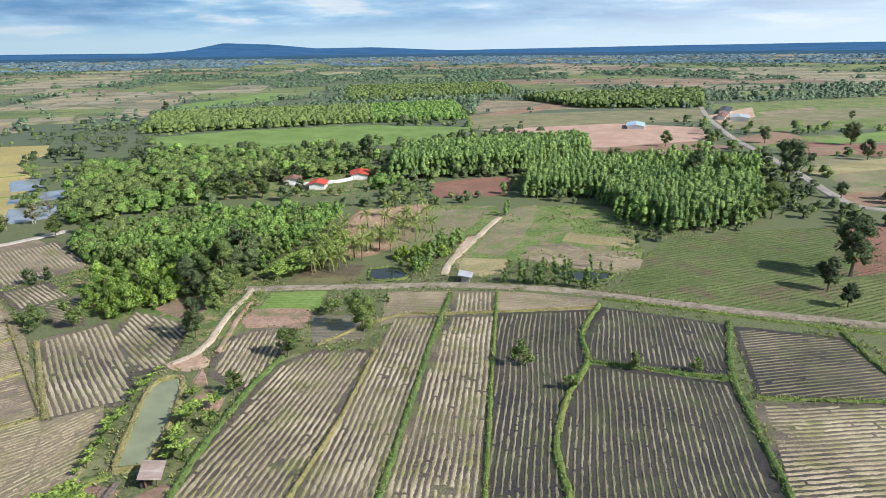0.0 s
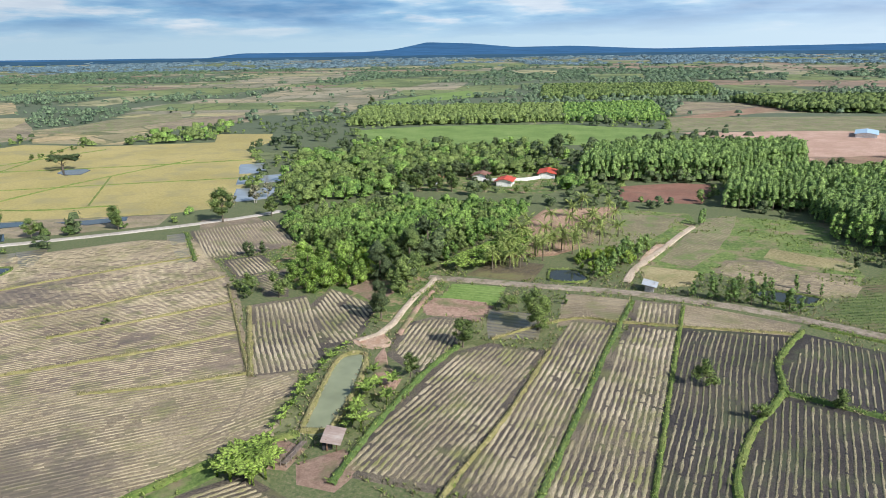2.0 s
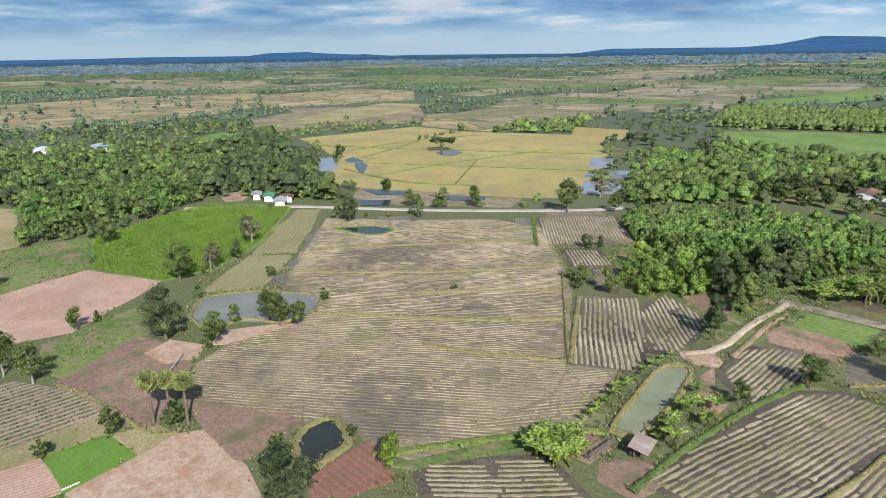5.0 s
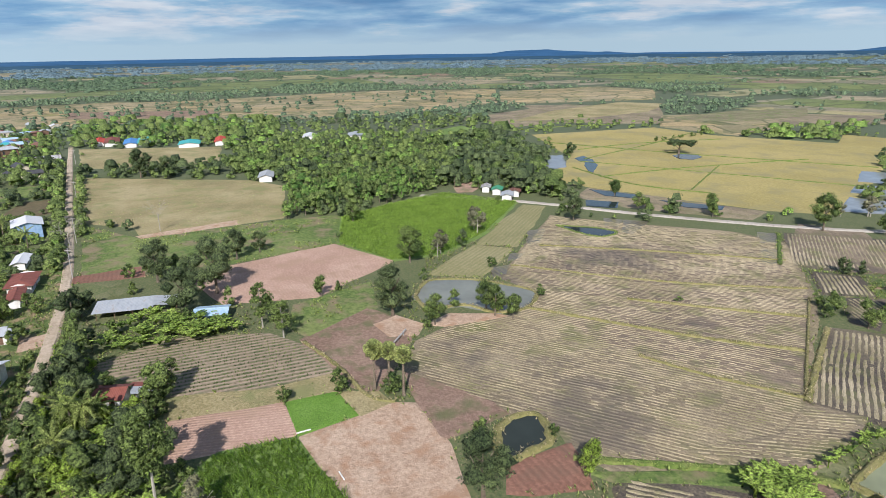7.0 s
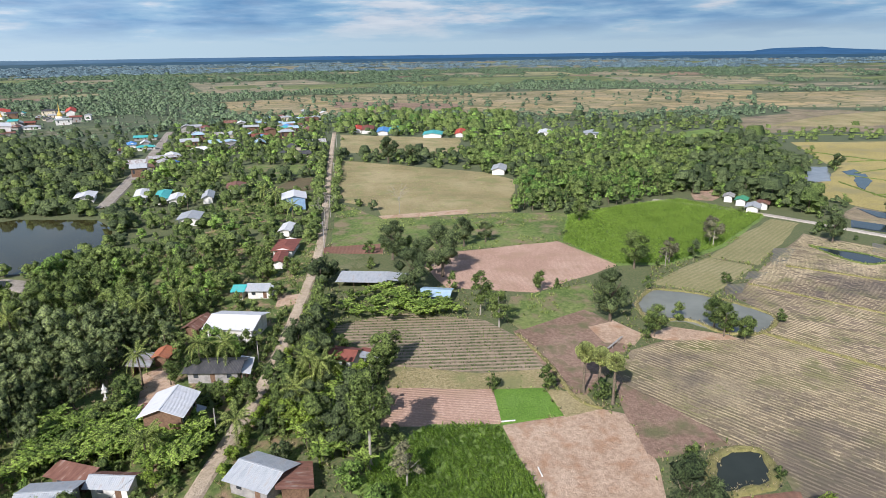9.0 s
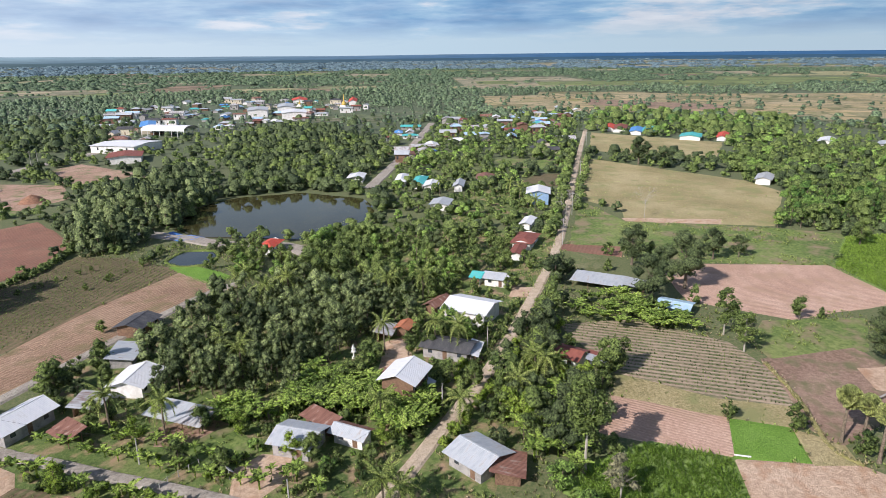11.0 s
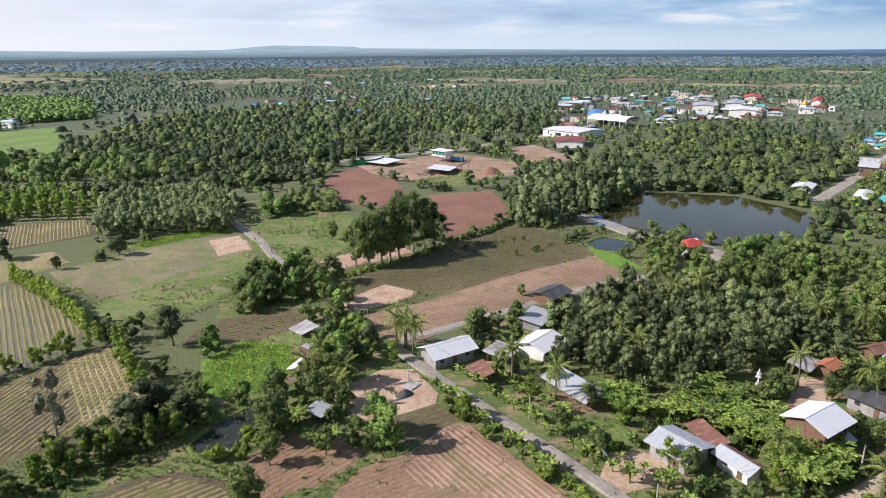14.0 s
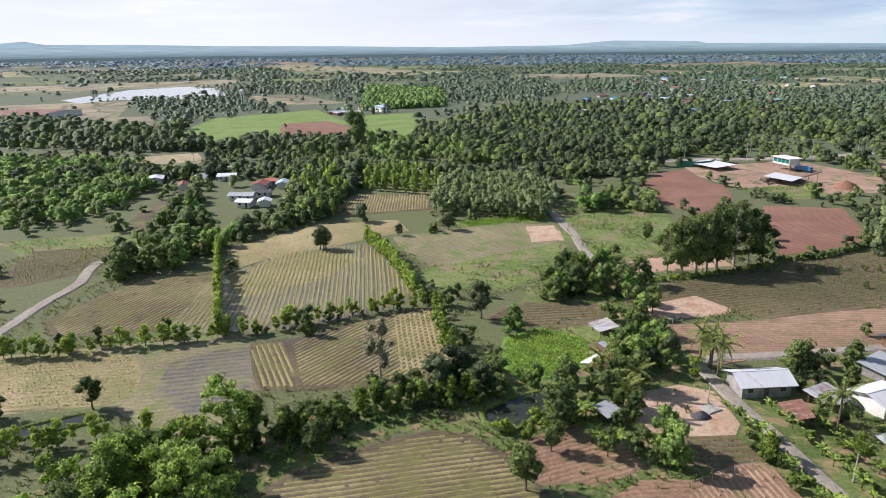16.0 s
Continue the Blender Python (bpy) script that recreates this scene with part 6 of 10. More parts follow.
field("pale", [(-578.4, 286.6), (-646.3, 428.4), (-568.9, 469.4), (-448.2, 388.8), (-489.7, 325.2), (-468.9, 252.6)], 103.1)
field("plain", [(-484.1, 426.1), (-465.3, 503.7), (-370.1, 468.5), (-357.0, 383.1), (-412.6, 364.1)])
field("pale", [(-459.7, 511.9), (-381.0, 578.6), (-337.4, 519.4), (-369.1, 454.8)])
field("pale", [(-240.8, 174.1), (-173.4, 205.9), (-167.0, 191.2), (-202.2, 165.4), (-226.9, 158.3)])
field("crop", [(-238.8, 59.2), (-251.4, 82.9), (-261.8, 111.3), (-230.8, 131.3), (-194.3, 98.4), (-177.8, 75.4), (-178.3, 59.1), (-203.6, 49.0)], 101.9, plants=0.9)
field("lightgreen", [(-225.2, 130.7), (-218.5, 137.2), (-175.2, 99.9), (-183.3, 89.4)], -45.4)
field("lightgreen", [(-182.0, 87.7), (-173.2, 96.9), (-153.7, 76.5), (-161.9, 64.2)], -50.1)
field("yellow", [(-386.3, -44.1), (-335.3, 36.9), (-312.2, 49.6), (-248.5, 38.4), (-242.4, -11.2), (-260.2, -14.1), (-274.5, -31.3)])
field("grass", [(-270.6, -31.0), (-240.0, -11.2), (-244.9, 37.8), (-242.9, 59.2), (-204.9, 49.3), (-198.0, 14.3), (-203.8, -25.6)])
field("sand", [(-245.3, -12.2), (-241.2, -10.3), (-245.7, 21.4), (-252.9, 22.2)])
field("yellow", [(-512.8, -53.7), (-476.1, 36.0), (-403.9, 27.9), (-416.7, -42.6)])
field("red", [(-204.5, -29.3), (-206.8, -10.8), (-196.3, -10.4), (-198.4, -28.7)])
field("pink", [(-203.8, 47.1), (-178.4, 58.9), (-158.6, 31.3), (-163.9, 9.4), (-184.4, 3.1), (-195.3, 14.9)], -64.4)
field("seed", [(-138.6, -18.9), (-146.1, -4.3), (-139.9, 15.6), (-127.1, 23.6), (-115.3, 24.9), (-114.5, 11.7), (-119.1, -5.0), (-122.3, -5.9)], 89.6, plants=0.35)
field("yellow", [(-118.6, -5.0), (-114.1, 12.7), (-115.2, 25.1), (-108.0, 24.7), (-108.1, 13.7), (-109.8, -5.2)], 83.7)
field("pink", [(-109.6, -5.2), (-107.9, 13.7), (-96.4, 14.1), (-97.2, 2.0), (-97.2, -5.5)], 78.2)
field("greenrice", [(-107.6, 14.3), (-107.4, 22.9), (-98.1, 24.8), (-96.2, 14.1)])
field("crop", [(-96.4, 2.0), (-95.4, 13.9), (-87.0, 15.3), (-77.1, 17.9), (-68.1, 16.8), (-80.0, -9.3), (-87.9, -5.7)], 95.3, plants=1.0)
field("grass", [(-154.9, 25.5), (-162.9, 47.1), (-144.6, 42.5), (-132.0, 25.3), (-141.7, 22.0)])
field("mudflat", [(-133.3, 22.6), (-144.9, 40.8), (-134.3, 45.2), (-123.9, 43.7), (-114.2, 37.4), (-104.9, 30.3), (-108.9, 26.8)])
field("sand", [(-134.6, 39.1), (-137.2, 45.5), (-129.9, 49.1), (-125.4, 46.0), (-126.1, 40.3)])
field("yellow", [(-106.7, 24.4), (-104.3, 30.1), (-99.3, 31.2), (-97.3, 25.3)])
field("sand", [(-95.0, 14.2), (-97.3, 25.3), (-99.1, 31.1), (-96.9, 35.1), (-83.1, 35.1), (-74.2, 33.2), (-65.8, 32.1), (-64.5, 20.1), (-87.0, 15.3)])
field("mudflat", [(-109.2, 37.8), (-92.2, 47.9), (-88.1, 48.5), (-85.7, 37.2), (-86.1, 35.4), (-99.7, 36.5)])
field("red", [(-74.0, 42.1), (-75.4, 53.3), (-68.1, 50.6), (-65.3, 49.6), (-67.3, 42.2), (-68.8, 39.0)])
field("grass", [(-68.3, 51.6), (-54.6, 80.5), (-53.0, 77.3), (-64.1, 54.4)])
field("sand", [(-129.3, 50.3), (-132.6, 58.1), (-128.5, 66.6), (-125.6, 69.6), (-126.2, 55.3)])
field("cane", [(69.6, 198.9), (94.8, 209.8), (131.8, 215.4), (132.2, 174.2), (105.7, 132.1), (68.8, 144.6), (42.9, 156.8)], 22.5, plants=0.35)
field("grass", [(30.7, 250.4), (65.8, 248.6), (57.8, 216.4), (60.4, 192.0), (55.5, 181.0), (23.8, 184.3), (3.6, 182.8), (11.7, 207.8)], 67.2)
field("pale", [(25.7, 193.3), (58.8, 189.7), (55.0, 181.0), (24.2, 185.3)])
field("sand", [(7.5, 207.9), (11.7, 209.1), (4.6, 186.6), (2.0, 185.0)])
field("pink", [(27.8, 503.3), (139.2, 534.3), (195.1, 501.2), (173.1, 432.9), (85.6, 381.5), (95.6, 445.4)])
field("weedy", [(23.3, 612.9), (254.5, 658.6), (214.9, 547.4), (23.8, 511.0)])
field("pale", [(43.6, 793.7), (151.2, 760.1), (171.0, 683.0), (29.8, 639.6)])
field("crop", [(-213.3, 475.8), (-161.5, 514.6), (-63.0, 543.4), (23.3, 518.6), (7.5, 453.2), (-59.7, 415.8), (-168.9, 400.8)], 15.9)
field("tan", [(-38.0, 204.0), (-33.0, 246.0), (-5.7, 258.1), (-10.7, 206.0), (-22.0, 190.0), (-34.7, 184.0)], 69.4, heaps=True)
field("grass", [(-14.2, 196.0), (-5.0, 253.1), (19.0, 251.9), (21.8, 232.9), (-4.5, 189.8)])
field("red", [(17.8, 310.8), (34.2, 311.3), (25.2, 271.3), (-3.6, 268.4), (-7.0, 297.2)], 36.4)
field("rows", [(-42.5, 165.9), (-37.5, 180.1), (-24.3, 179.6), (-25.7, 165.3)])
field("mudflat", [(90.4, 403.8), (166.2, 414.9), (183.0, 396.4), (98.3, 360.3)])
field("grass", [(198.2, 439.1), (320.3, 458.0), (292.7, 417.1), (192.9, 395.6)])
field("red", [(213.5, 423.9), (279.9, 398.0), (249.7, 353.2), (215.3, 380.3)])
field("weedy", [(203.1, 366.5), (249.4, 344.0), (190.3, 258.3), (170.0, 270.2)])
field("red", [(132.5, 213.2), (160.9, 215.7), (135.3, 174.1), (111.0, 165.4)])
field("grass", [(277.1, 702.8), (540.8, 785.4), (341.7, 489.9), (214.8, 468.1)])
field("sand", [(235.1, 587.5), (307.3, 664.3), (255.2, 538.6), (212.8, 492.1)])
field("crop", [(-315.3, 750.0), (-252.1, 980.1), (-196.3, 859.6), (-274.6, 709.6)])
field("rice", [(-311.4, 436.0), (-268.2, 443.0), (-244.9, 399.8), (-240.8, 350.7), (-253.6, 351.6)])
field("straw", [(-154.6, 201.3), (-138.1, 210.4), (-104.6, 182.4), (-112.7, 168.1), (-135.1, 173.5)], -31.9)
field("cassava", [(-62.5, -147.9), (-77.6, -154.1), (-109.1, -165.7), (-147.0, -170.6), (-149.7, -156.6), (-145.8, -130.3), (-116.3, -131.6), (-90.3, -129.7), (-84.7, -133.2), (-79.7, -144.7), (-63.6, -139.9), (-60.5, -140.0)], -172.1, plants=0.4)
field("tan", [(-64.2, -129.0), (-74.9, -127.8), (-84.1, -127.9), (-115.3, -130.5), (-144.9, -129.5), (-138.3, -107.8), (-115.1, -113.2), (-102.5, -110.7), (-83.3, -112.3), (-67.8, -108.9), (-63.7, -112.5), (-64.7, -122.2)], 173.1, heaps=True)
field("sand", [(-63.2, -140.4), (-79.5, -144.3), (-83.7, -135.3), (-80.0, -133.2), (-64.0, -132.2)])
field("pink", [(-69.0, -173.2), (-85.9, -174.7), (-103.2, -174.1), (-99.7, -165.3), (-80.1, -164.1), (-66.3, -162.8)])
field("red", [(-124.7, -284.9), (-144.5, -297.2), (-155.8, -269.6), (-145.8, -244.8), (-121.9, -223.2), (-113.9, -246.5)], 156.5)
field("red", [(-151.3, -231.4), (-177.8, -222.9), (-158.1, -185.5), (-143.8, -175.2), (-120.5, -172.9), (-136.8, -201.6)], -165.8)
field("clay", [(-162.1, -325.5), (-196.8, -320.5), (-226.4, -326.9), (-237.1, -275.9), (-214.2, -247.8), (-185.4, -248.2), (-160.2, -263.2), (-157.0, -290.3)])
field("clay", [(-270.6, -319.2), (-290.5, -320.2), (-273.1, -263.4), (-250.1, -263.0), (-239.6, -278.8)])
field("red", [(-265.8, -256.5), (-279.1, -247.0), (-262.5, -234.5), (-254.8, -246.0)])
field("grass", [(-71.4, -224.3), (-92.9, -235.7), (-109.2, -225.1), (-95.1, -188.5), (-70.5, -174.7), (-62.8, -200.8)])
field("grass", [(-160.2, -263.2), (-189.5, -266.4), (-189.9, -241.6), (-165.2, -241.3)])
field("sand", [(-41.7, -98.8), (-54.6, -101.8), (-59.7, -98.9), (-58.5, -88.9), (-55.8, -85.6), (-45.1, -86.3), (-42.2, -92.8)])
field("grass", [(-36.9, -130.5), (-48.5, -129.5), (-53.2, -121.0), (-46.0, -111.0), (-32.7, -106.0), (-30.2, -112.1)])
field("cassava", [(-36.6, -146.0), (-47.9, -143.2), (-52.7, -138.8), (-50.9, -132.4), (-36.1, -128.1), (-33.2, -135.6)], -167.3)
field("tan", [(-43.8, -74.2), (-52.7, -78.3), (-57.2, -76.2), (-57.0, -65.0), (-57.2, -49.6), (-38.9, -71.0)], 90.7, heaps=True)
field("cassava", [(-45.1, -86.3), (-55.9, -85.5), (-56.9, -79.3), (-48.0, -77.5), (-44.5, -81.0)], 172.3, plants=0.3)
field("grass", [(-74.1, -77.1), (-80.9, -69.4), (-76.2, -56.9), (-68.2, -62.3), (-68.8, -73.1)])
field("tan", [(-19.4, -85.5), (-27.8, -90.4), (-36.7, -90.3), (-38.2, -79.4), (-31.0, -76.9), (-22.7, -78.1)], -164.7)
field("tan", [(-29.5, -71.6), (-37.0, -75.9), (-46.4, -75.0), (-49.2, -64.1), (-48.3, -56.5), (-24.1, -68.3)], 177.2)
field("cassava", [(-26.4, -138.3), (-32.4, -144.3), (-53.3, -143.0), (-56.8, -136.9), (-48.2, -133.6), (-36.5, -131.0), (-27.7, -135.9)], 179.8, plants=0.3)
field("rows", [(20.1, -77.8), (13.1, -84.4), (3.2, -89.1), (-7.8, -92.9), (-14.0, -90.8), (-19.1, -84.4), (-23.2, -72.3), (-17.6, -63.7), (18.3, -68.2)], -175.3, heaps=True)
field("rows", [(19.2, -132.1), (13.3, -133.3), (-1.8, -142.4), (-12.8, -146.1), (-14.8, -128.0), (-11.9, -112.9), (0.2, -110.0), (13.7, -109.7), (14.7, -109.8)], -133.3, heaps=True)
field("rows", [(26.7, -130.8), (19.4, -132.1), (14.9, -109.9), (21.5, -110.7), (26.0, -122.8)], 106.3, heaps=True)
field("rows", [(-3.8, -142.1), (-14.2, -145.9), (-15.7, -121.0), (-12.8, -111.6), (-3.2, -114.1)], 90.0, heaps=True)
field("wet", [(41.0, -176.5), (24.7, -198.0), (1.9, -202.6), (-6.3, -184.9), (-10.1, -156.1), (-4.8, -149.1), (13.7, -139.5), (33.6, -139.1), (38.1, -155.1)], -89.9, heaps=True)
field("yellow", [(41.0, -176.5), (24.5, -196.2), (10.8, -198.9), (3.7, -186.3), (15.7, -168.2), (34.7, -158.4)], -99.8, plants=0.25)
field("rows", [(76.7, -149.9), (71.1, -161.6), (63.0, -179.6), (45.7, -184.5), (36.6, -144.3), (46.8, -142.5), (69.8, -139.6)], -115.0, heaps=True)
field("wet", [(46.8, -142.5), (43.6, -181.7), (35.6, -144.2), (35.8, -137.9)], -93.1, heaps=True)
field("weedy", [(83.4, -130.5), (50.1, -133.5), (33.2, -137.0), (27.3, -130.9), (22.7, -108.8), (24.3, -91.5), (33.5, -94.2), (47.0, -108.1), (66.0, -108.7), (72.0, -109.5)], -174.7)
field("wet", [(41.0, -111.2), (41.6, -123.7), (33.8, -128.5), (27.2, -129.8), (24.5, -117.8), (23.4, -102.2), (33.1, -102.9)], -174.7)
field("yellow", [(83.4, -130.5), (60.5, -132.6), (50.1, -129.0), (46.0, -121.0), (44.5, -113.0), (48.0, -108.4), (66.0, -108.7), (72.0, -109.5)], -174.7, plants=0.3)
field("rows", [(14.8, -248.3), (8.9, -278.2), (-23.6, -272.9), (-23.4, -247.0), (3.9, -242.1)], 84.8, heaps=True)
field("yellow", [(44.6, -204.0), (19.8, -227.9), (-8.4, -231.6), (-11.6, -215.6), (17.9, -200.0), (41.9, -181.4)], -144.0)
field("weedy", [(-7.4, -209.2), (-48.3, -221.5), (-64.1, -215.1), (-60.1, -197.9), (-35.2, -175.3), (-15.8, -178.2), (-9.5, -195.9)], -162.9)
field("sand", [(-53.0, -215.3), (-63.1, -215.3), (-61.0, -197.8), (-50.3, -196.1)])
field("grass", [(-12.2, -173.6), (-59.2, -194.8), (-60.8, -176.9), (-34.5, -156.7), (-17.0, -159.2)])
field("crop", [(-30.3, -224.2), (-63.8, -233.4), (-63.2, -223.2), (-33.5, -218.3)], -162.3, plants=0.8)
field("grass", [(-68.9, -214.4), (-101.5, -213.3), (-90.1, -184.0), (-70.3, -170.2), (-64.4, -187.8)])
field("grass", [(122.4, -221.9), (97.0, -224.9), (62.2, -234.4), (62.7, -200.6), (90.6, -188.5)])
field("cassava", [(104.0, -176.4), (106.2, -209.4), (80.7, -211.8), (78.6, -196.2), (84.4, -184.6), (94.2, -176.8)], -129.9, plants=0.4)
field("rows", [(89.2, -237.0), (85.4, -301.3), (73.9, -292.2), (76.2, -230.4)], -97.7)
field("crop", [(142.2, -490.7), (140.2, -630.2), (52.5, -697.6), (14.8, -556.6), (68.7, -476.5), (91.5, -433.5)])
field("red", [(71.7, -568.5), (34.8, -583.2), (14.3, -535.8), (16.4, -451.6), (62.1, -454.6)], -111.1)
field("crop", [(5.7, -627.3), (-48.7, -643.4), (-31.2, -442.5), (1.1, -448.7)], -116.5)
field("red", [(-134.9, -300.2), (-159.2, -311.6), (-149.5, -258.3), (-116.9, -232.3)])
field("grass", [(-368.9, -93.6), (-372.6, -75.0), (-371.5, -58.0), (-339.6, -50.9), (-334.9, -63.0), (-340.5, -75.7)])
field("cassava", [(-306.8, -62.4), (-328.6, -59.9), (-330.4, -50.0), (-301.3, -45.6), (-294.5, -55.6)], 80.0)
field("yard", [(-286.8, -83.2), (-288.2, -60.8), (-244.8, -48.3), (-230.2, -50.8), (-232.3, -60.8), (-226.9, -71.4), (-262.8, -79.4)])
field("yard", [(-196.1, -85.0), (-200.1, -74.5), (-188.5, -65.3), (-176.6, -68.7), (-182.2, -78.3)])
field("yard", [(-227.6, -73.2), (-229.7, -62.0), (-217.5, -59.1), (-213.9, -70.4)])
field("sand", [(-118.3, -53.4), (-121.4, -51.0), (-114.0, -46.7), (-105.7, -45.3), (-107.1, -50.0)])
field("sand", [(-160.1, -34.6), (-161.4, -29.7), (-155.6, -28.7), (-153.4, -34.2)])
field("sand", [(-70.1, -56.9), (-74.2, -55.4), (-75.4, -49.6), (-70.2, -49.3), (-64.6, -50.4), (-63.9, -53.6)])
field("clay", [(-76.1, -76.1), (-81.3, -72.4), (-80.0, -66.6), (-76.0, -67.8), (-72.3, -69.8), (-71.2, -73.5)])
field("greenrice", [(-146.7, -135.1), (-152.3, -133.3), (-145.8, -113.4), (-138.9, -116.1)])
field("weedy", [(8.4, 191.3), (19.7, 228.4), (25.7, 245.6), (36.2, 252.2), (30.5, 224.3), (24.0, 201.3), (16.8, 186.7)], 60.0)
field("weedy", [(-18.4, 226.6), (-3.8, 248.0), (18.4, 244.9), (4.4, 210.7), (-9.7, 196.2), (-17.7, 200.3)], 20.0)
field("pale", [(26.8, 195.7), (37.5, 198.7), (57.2, 181.4), (53.7, 172.7), (41.7, 171.2), (22.9, 184.3)], -8.0, heaps=True)
field("yellow", [(2.5, 185.0), (17.8, 183.7), (15.4, 172.6), (9.3, 169.5), (4.8, 175.1)])
field("yellow", [(41.4, 211.5), (61.1, 201.4), (58.4, 192.7), (38.0, 201.7)])
field("clay", [(-46.0, 146.3), (-47.0, 140.2), (-44.4, 136.5), (-38.5, 137.2), (-32.7, 139.2), (-33.5, 146.4), (-42.0, 146.6)])
field("sand", [(-55.8, 118.2), (-53.2, 121.0), (-51.1, 122.2), (-49.0, 119.6), (-48.4, 117.6), (-50.7, 116.1), (-53.0, 116.6)])
field("clay", [(-48.2, 116.2), (-46.5, 113.0), (-44.6, 108.6), (-41.0, 105.3), (-40.4, 101.0), (-43.6, 101.9), (-45.6, 105.5), (-47.6, 110.6)])
field("tan", [(75.9, 350.7), (118.8, 387.7), (153.8, 398.7), (166.1, 428.0), (118.7, 411.2), (87.5, 390.2)])
field("tan", [(194.5, 439.4), (244.4, 475.1), (238.2, 432.7), (197.2, 404.8)])
field("tan", [(214.2, 393.9), (247.1, 400.7), (235.5, 370.2), (203.6, 364.4)])
field("tan", [(160.0, 265.2), (187.0, 271.5), (171.3, 247.2), (153.6, 242.5)])
field("crop", [(237.9, 421.8), (314.4, 468.3), (285.1, 423.1), (239.9, 406.2)])
field("tan", [(25.7, 607.3), (148.0, 777.4), (158.4, 727.5), (60.0, 613.8)])
field("weedy", [(209.1, 514.9), (280.1, 582.1), (388.9, 640.4), (430.2, 647.3), (380.2, 570.0), (275.8, 507.9), (222.9, 477.2)])
field("pale", [(286.8, 607.4), (364.9, 656.3), (351.3, 621.6), (282.5, 576.8)])
field("yellow", [(178.8, 323.3), (240.3, 353.9), (218.8, 320.7), (177.4, 305.3)])
field("yellow", [(-515.1, 286.1), (-586.6, 376.9), (-636.5, 497.3), (-584.2, 522.1), (-522.1, 441.1), (-500.5, 345.0)])
field("weedy", [(-457.8, 405.1), (-483.4, 510.7), (-465.1, 591.9), (-413.8, 528.2), (-409.5, 440.0)])
field("crop", [(-479.9, 196.1), (-506.4, 233.5), (-462.8, 230.3), (-431.2, 207.9), (-440.1, 189.6)])
field("clay", [(-272.7, 122.0), (-280.1, 132.6), (-270.5, 133.9), (-258.2, 123.7), (-260.6, 118.0)])
field("plain", [(-902.8, -258.7), (-978.6, -101.8), (-1015.0, 65.2), (-686.9, 43.9), (-673.1, -48.4), (-719.4, -183.7)])
field("plain", [(-1013.8, 69.4), (-1060.4, 340.6), (-976.5, 510.8), (-718.6, 377.9), (-644.2, 253.8), (-639.9, 151.3), (-673.4, 46.0)])
field("plain", [(-911.8, 485.5), (-925.6, 681.4), (-796.5, 683.7), (-647.5, 558.3), (-689.1, 368.9)])
field("plain", [(-1020.2, -188.5), (-1041.2, -57.1), (-958.9, 86.7), (-670.3, 58.6), (-686.4, -40.7), (-751.1, -141.7)])
field("mudflat", [(-879.1, -96.9), (-806.0, 59.4), (-728.8, 53.0), (-779.4, -87.0)])
field("plain", [(-953.7, 93.6), (-896.3, 310.6), (-725.9, 251.1), (-654.1, 143.1), (-679.2, 64.8)])
field("greenrice", [(-27.7, -126.1), (-36.5, -131.0), (-44.3, -123.4), (-41.4, -112.7), (-34.1, -108.7), (-27.1, -107.5), (-24.6, -113.9)], plants=0.7)
field("pale", [(-68.3, 97.2), (-61.0, 102.0), (-57.7, 93.2), (-55.6, 84.6), (-55.9, 80.2), (-58.6, 76.6), (-64.0, 69.9), (-66.6, 67.4), (-63.4, 85.0)], 55.6, heaps=True)
pond("silt", [(-50.1, 83.6), (-52.3, 92.7), (-55.2, 109.2), (-50.9, 112.3), (-47.2, 99.4), (-45.8, 87.2), (-46.3, 84.6)], 1.8, 0.5, "narrow pond of silty green water with grassy banks", "dry")
pond("dark", [(-83.3, 44.3), (-85.8, 48.3), (-85.4, 52.6), (-82.7, 52.8), (-77.6, 50.9), (-76.2, 46.1), (-75.5, 42.7), (-78.2, 42.1)], 2.4, 0.6, "small dark green farm pond with grassy banks", "dry")
pond("grey", [(-147.4, 54.4), (-156.6, 62.0), (-152.7, 72.2), (-144.0, 79.7), (-136.4, 83.5), (-128.3, 76.1), (-128.9, 68.3), (-136.4, 62.9), (-137.6, 54.3)], 1.6, 0.4, "grey farm pond with bare earth banks", "dry")
pond("blue", [(-191.0, 124.9), (-181.1, 135.8), (-174.1, 138.1), (-171.8, 130.2), (-179.3, 126.4)], 1.2, 0.3, "shallow dark pond in the harvested paddies", "bund")
pond("lake", [(-183.9, -163.6), (-211.2, -177.9), (-228.0, -178.6), (-237.8, -173.1), (-253.4, -152.4), (-249.3, -121.9), (-234.5, -110.0), (-206.7, -100.6), (-184.9, -110.9), (-182.4, -132.9), (-178.1, -147.6)], 0, 0.6, "large still village lake fringed with trees", "bund")
pond("blue", [(-151.1, -140.3), (-161.7, -141.7), (-164.8, -132.3), (-154.5, -126.4), (-148.6, -132.7)], 1.5, 0.4, "small blue pond beside the lake bank", "bund")
pond("dark", [(-17.0, -97.1), (-21.0, -100.2), (-27.9, -103.0), (-31.0, -102.4), (-30.8, -99.2), (-23.2, -92.5), (-18.6, -90.8)], 1.5, 0.4, "dark overgrown pond under trees", "bund")
pond("dark", [(64.2, -98.2), (62.3, -101.2), (54.9, -104.5), (49.5, -106.0), (47.9, -103.4), (55.0, -100.6), (60.6, -97.8), (62.5, -95.0)], 1.2, 0.4, "narrow water-filled ditch between hedges", "bund")
pond("dark", [(-21.4, 175.5), (-14.3, 176.7), (-10.3, 169.4), (-15.1, 166.3), (-20.6, 167.4)], 1.0, 0.3, "small muddy pond beside the farm road", "bund")
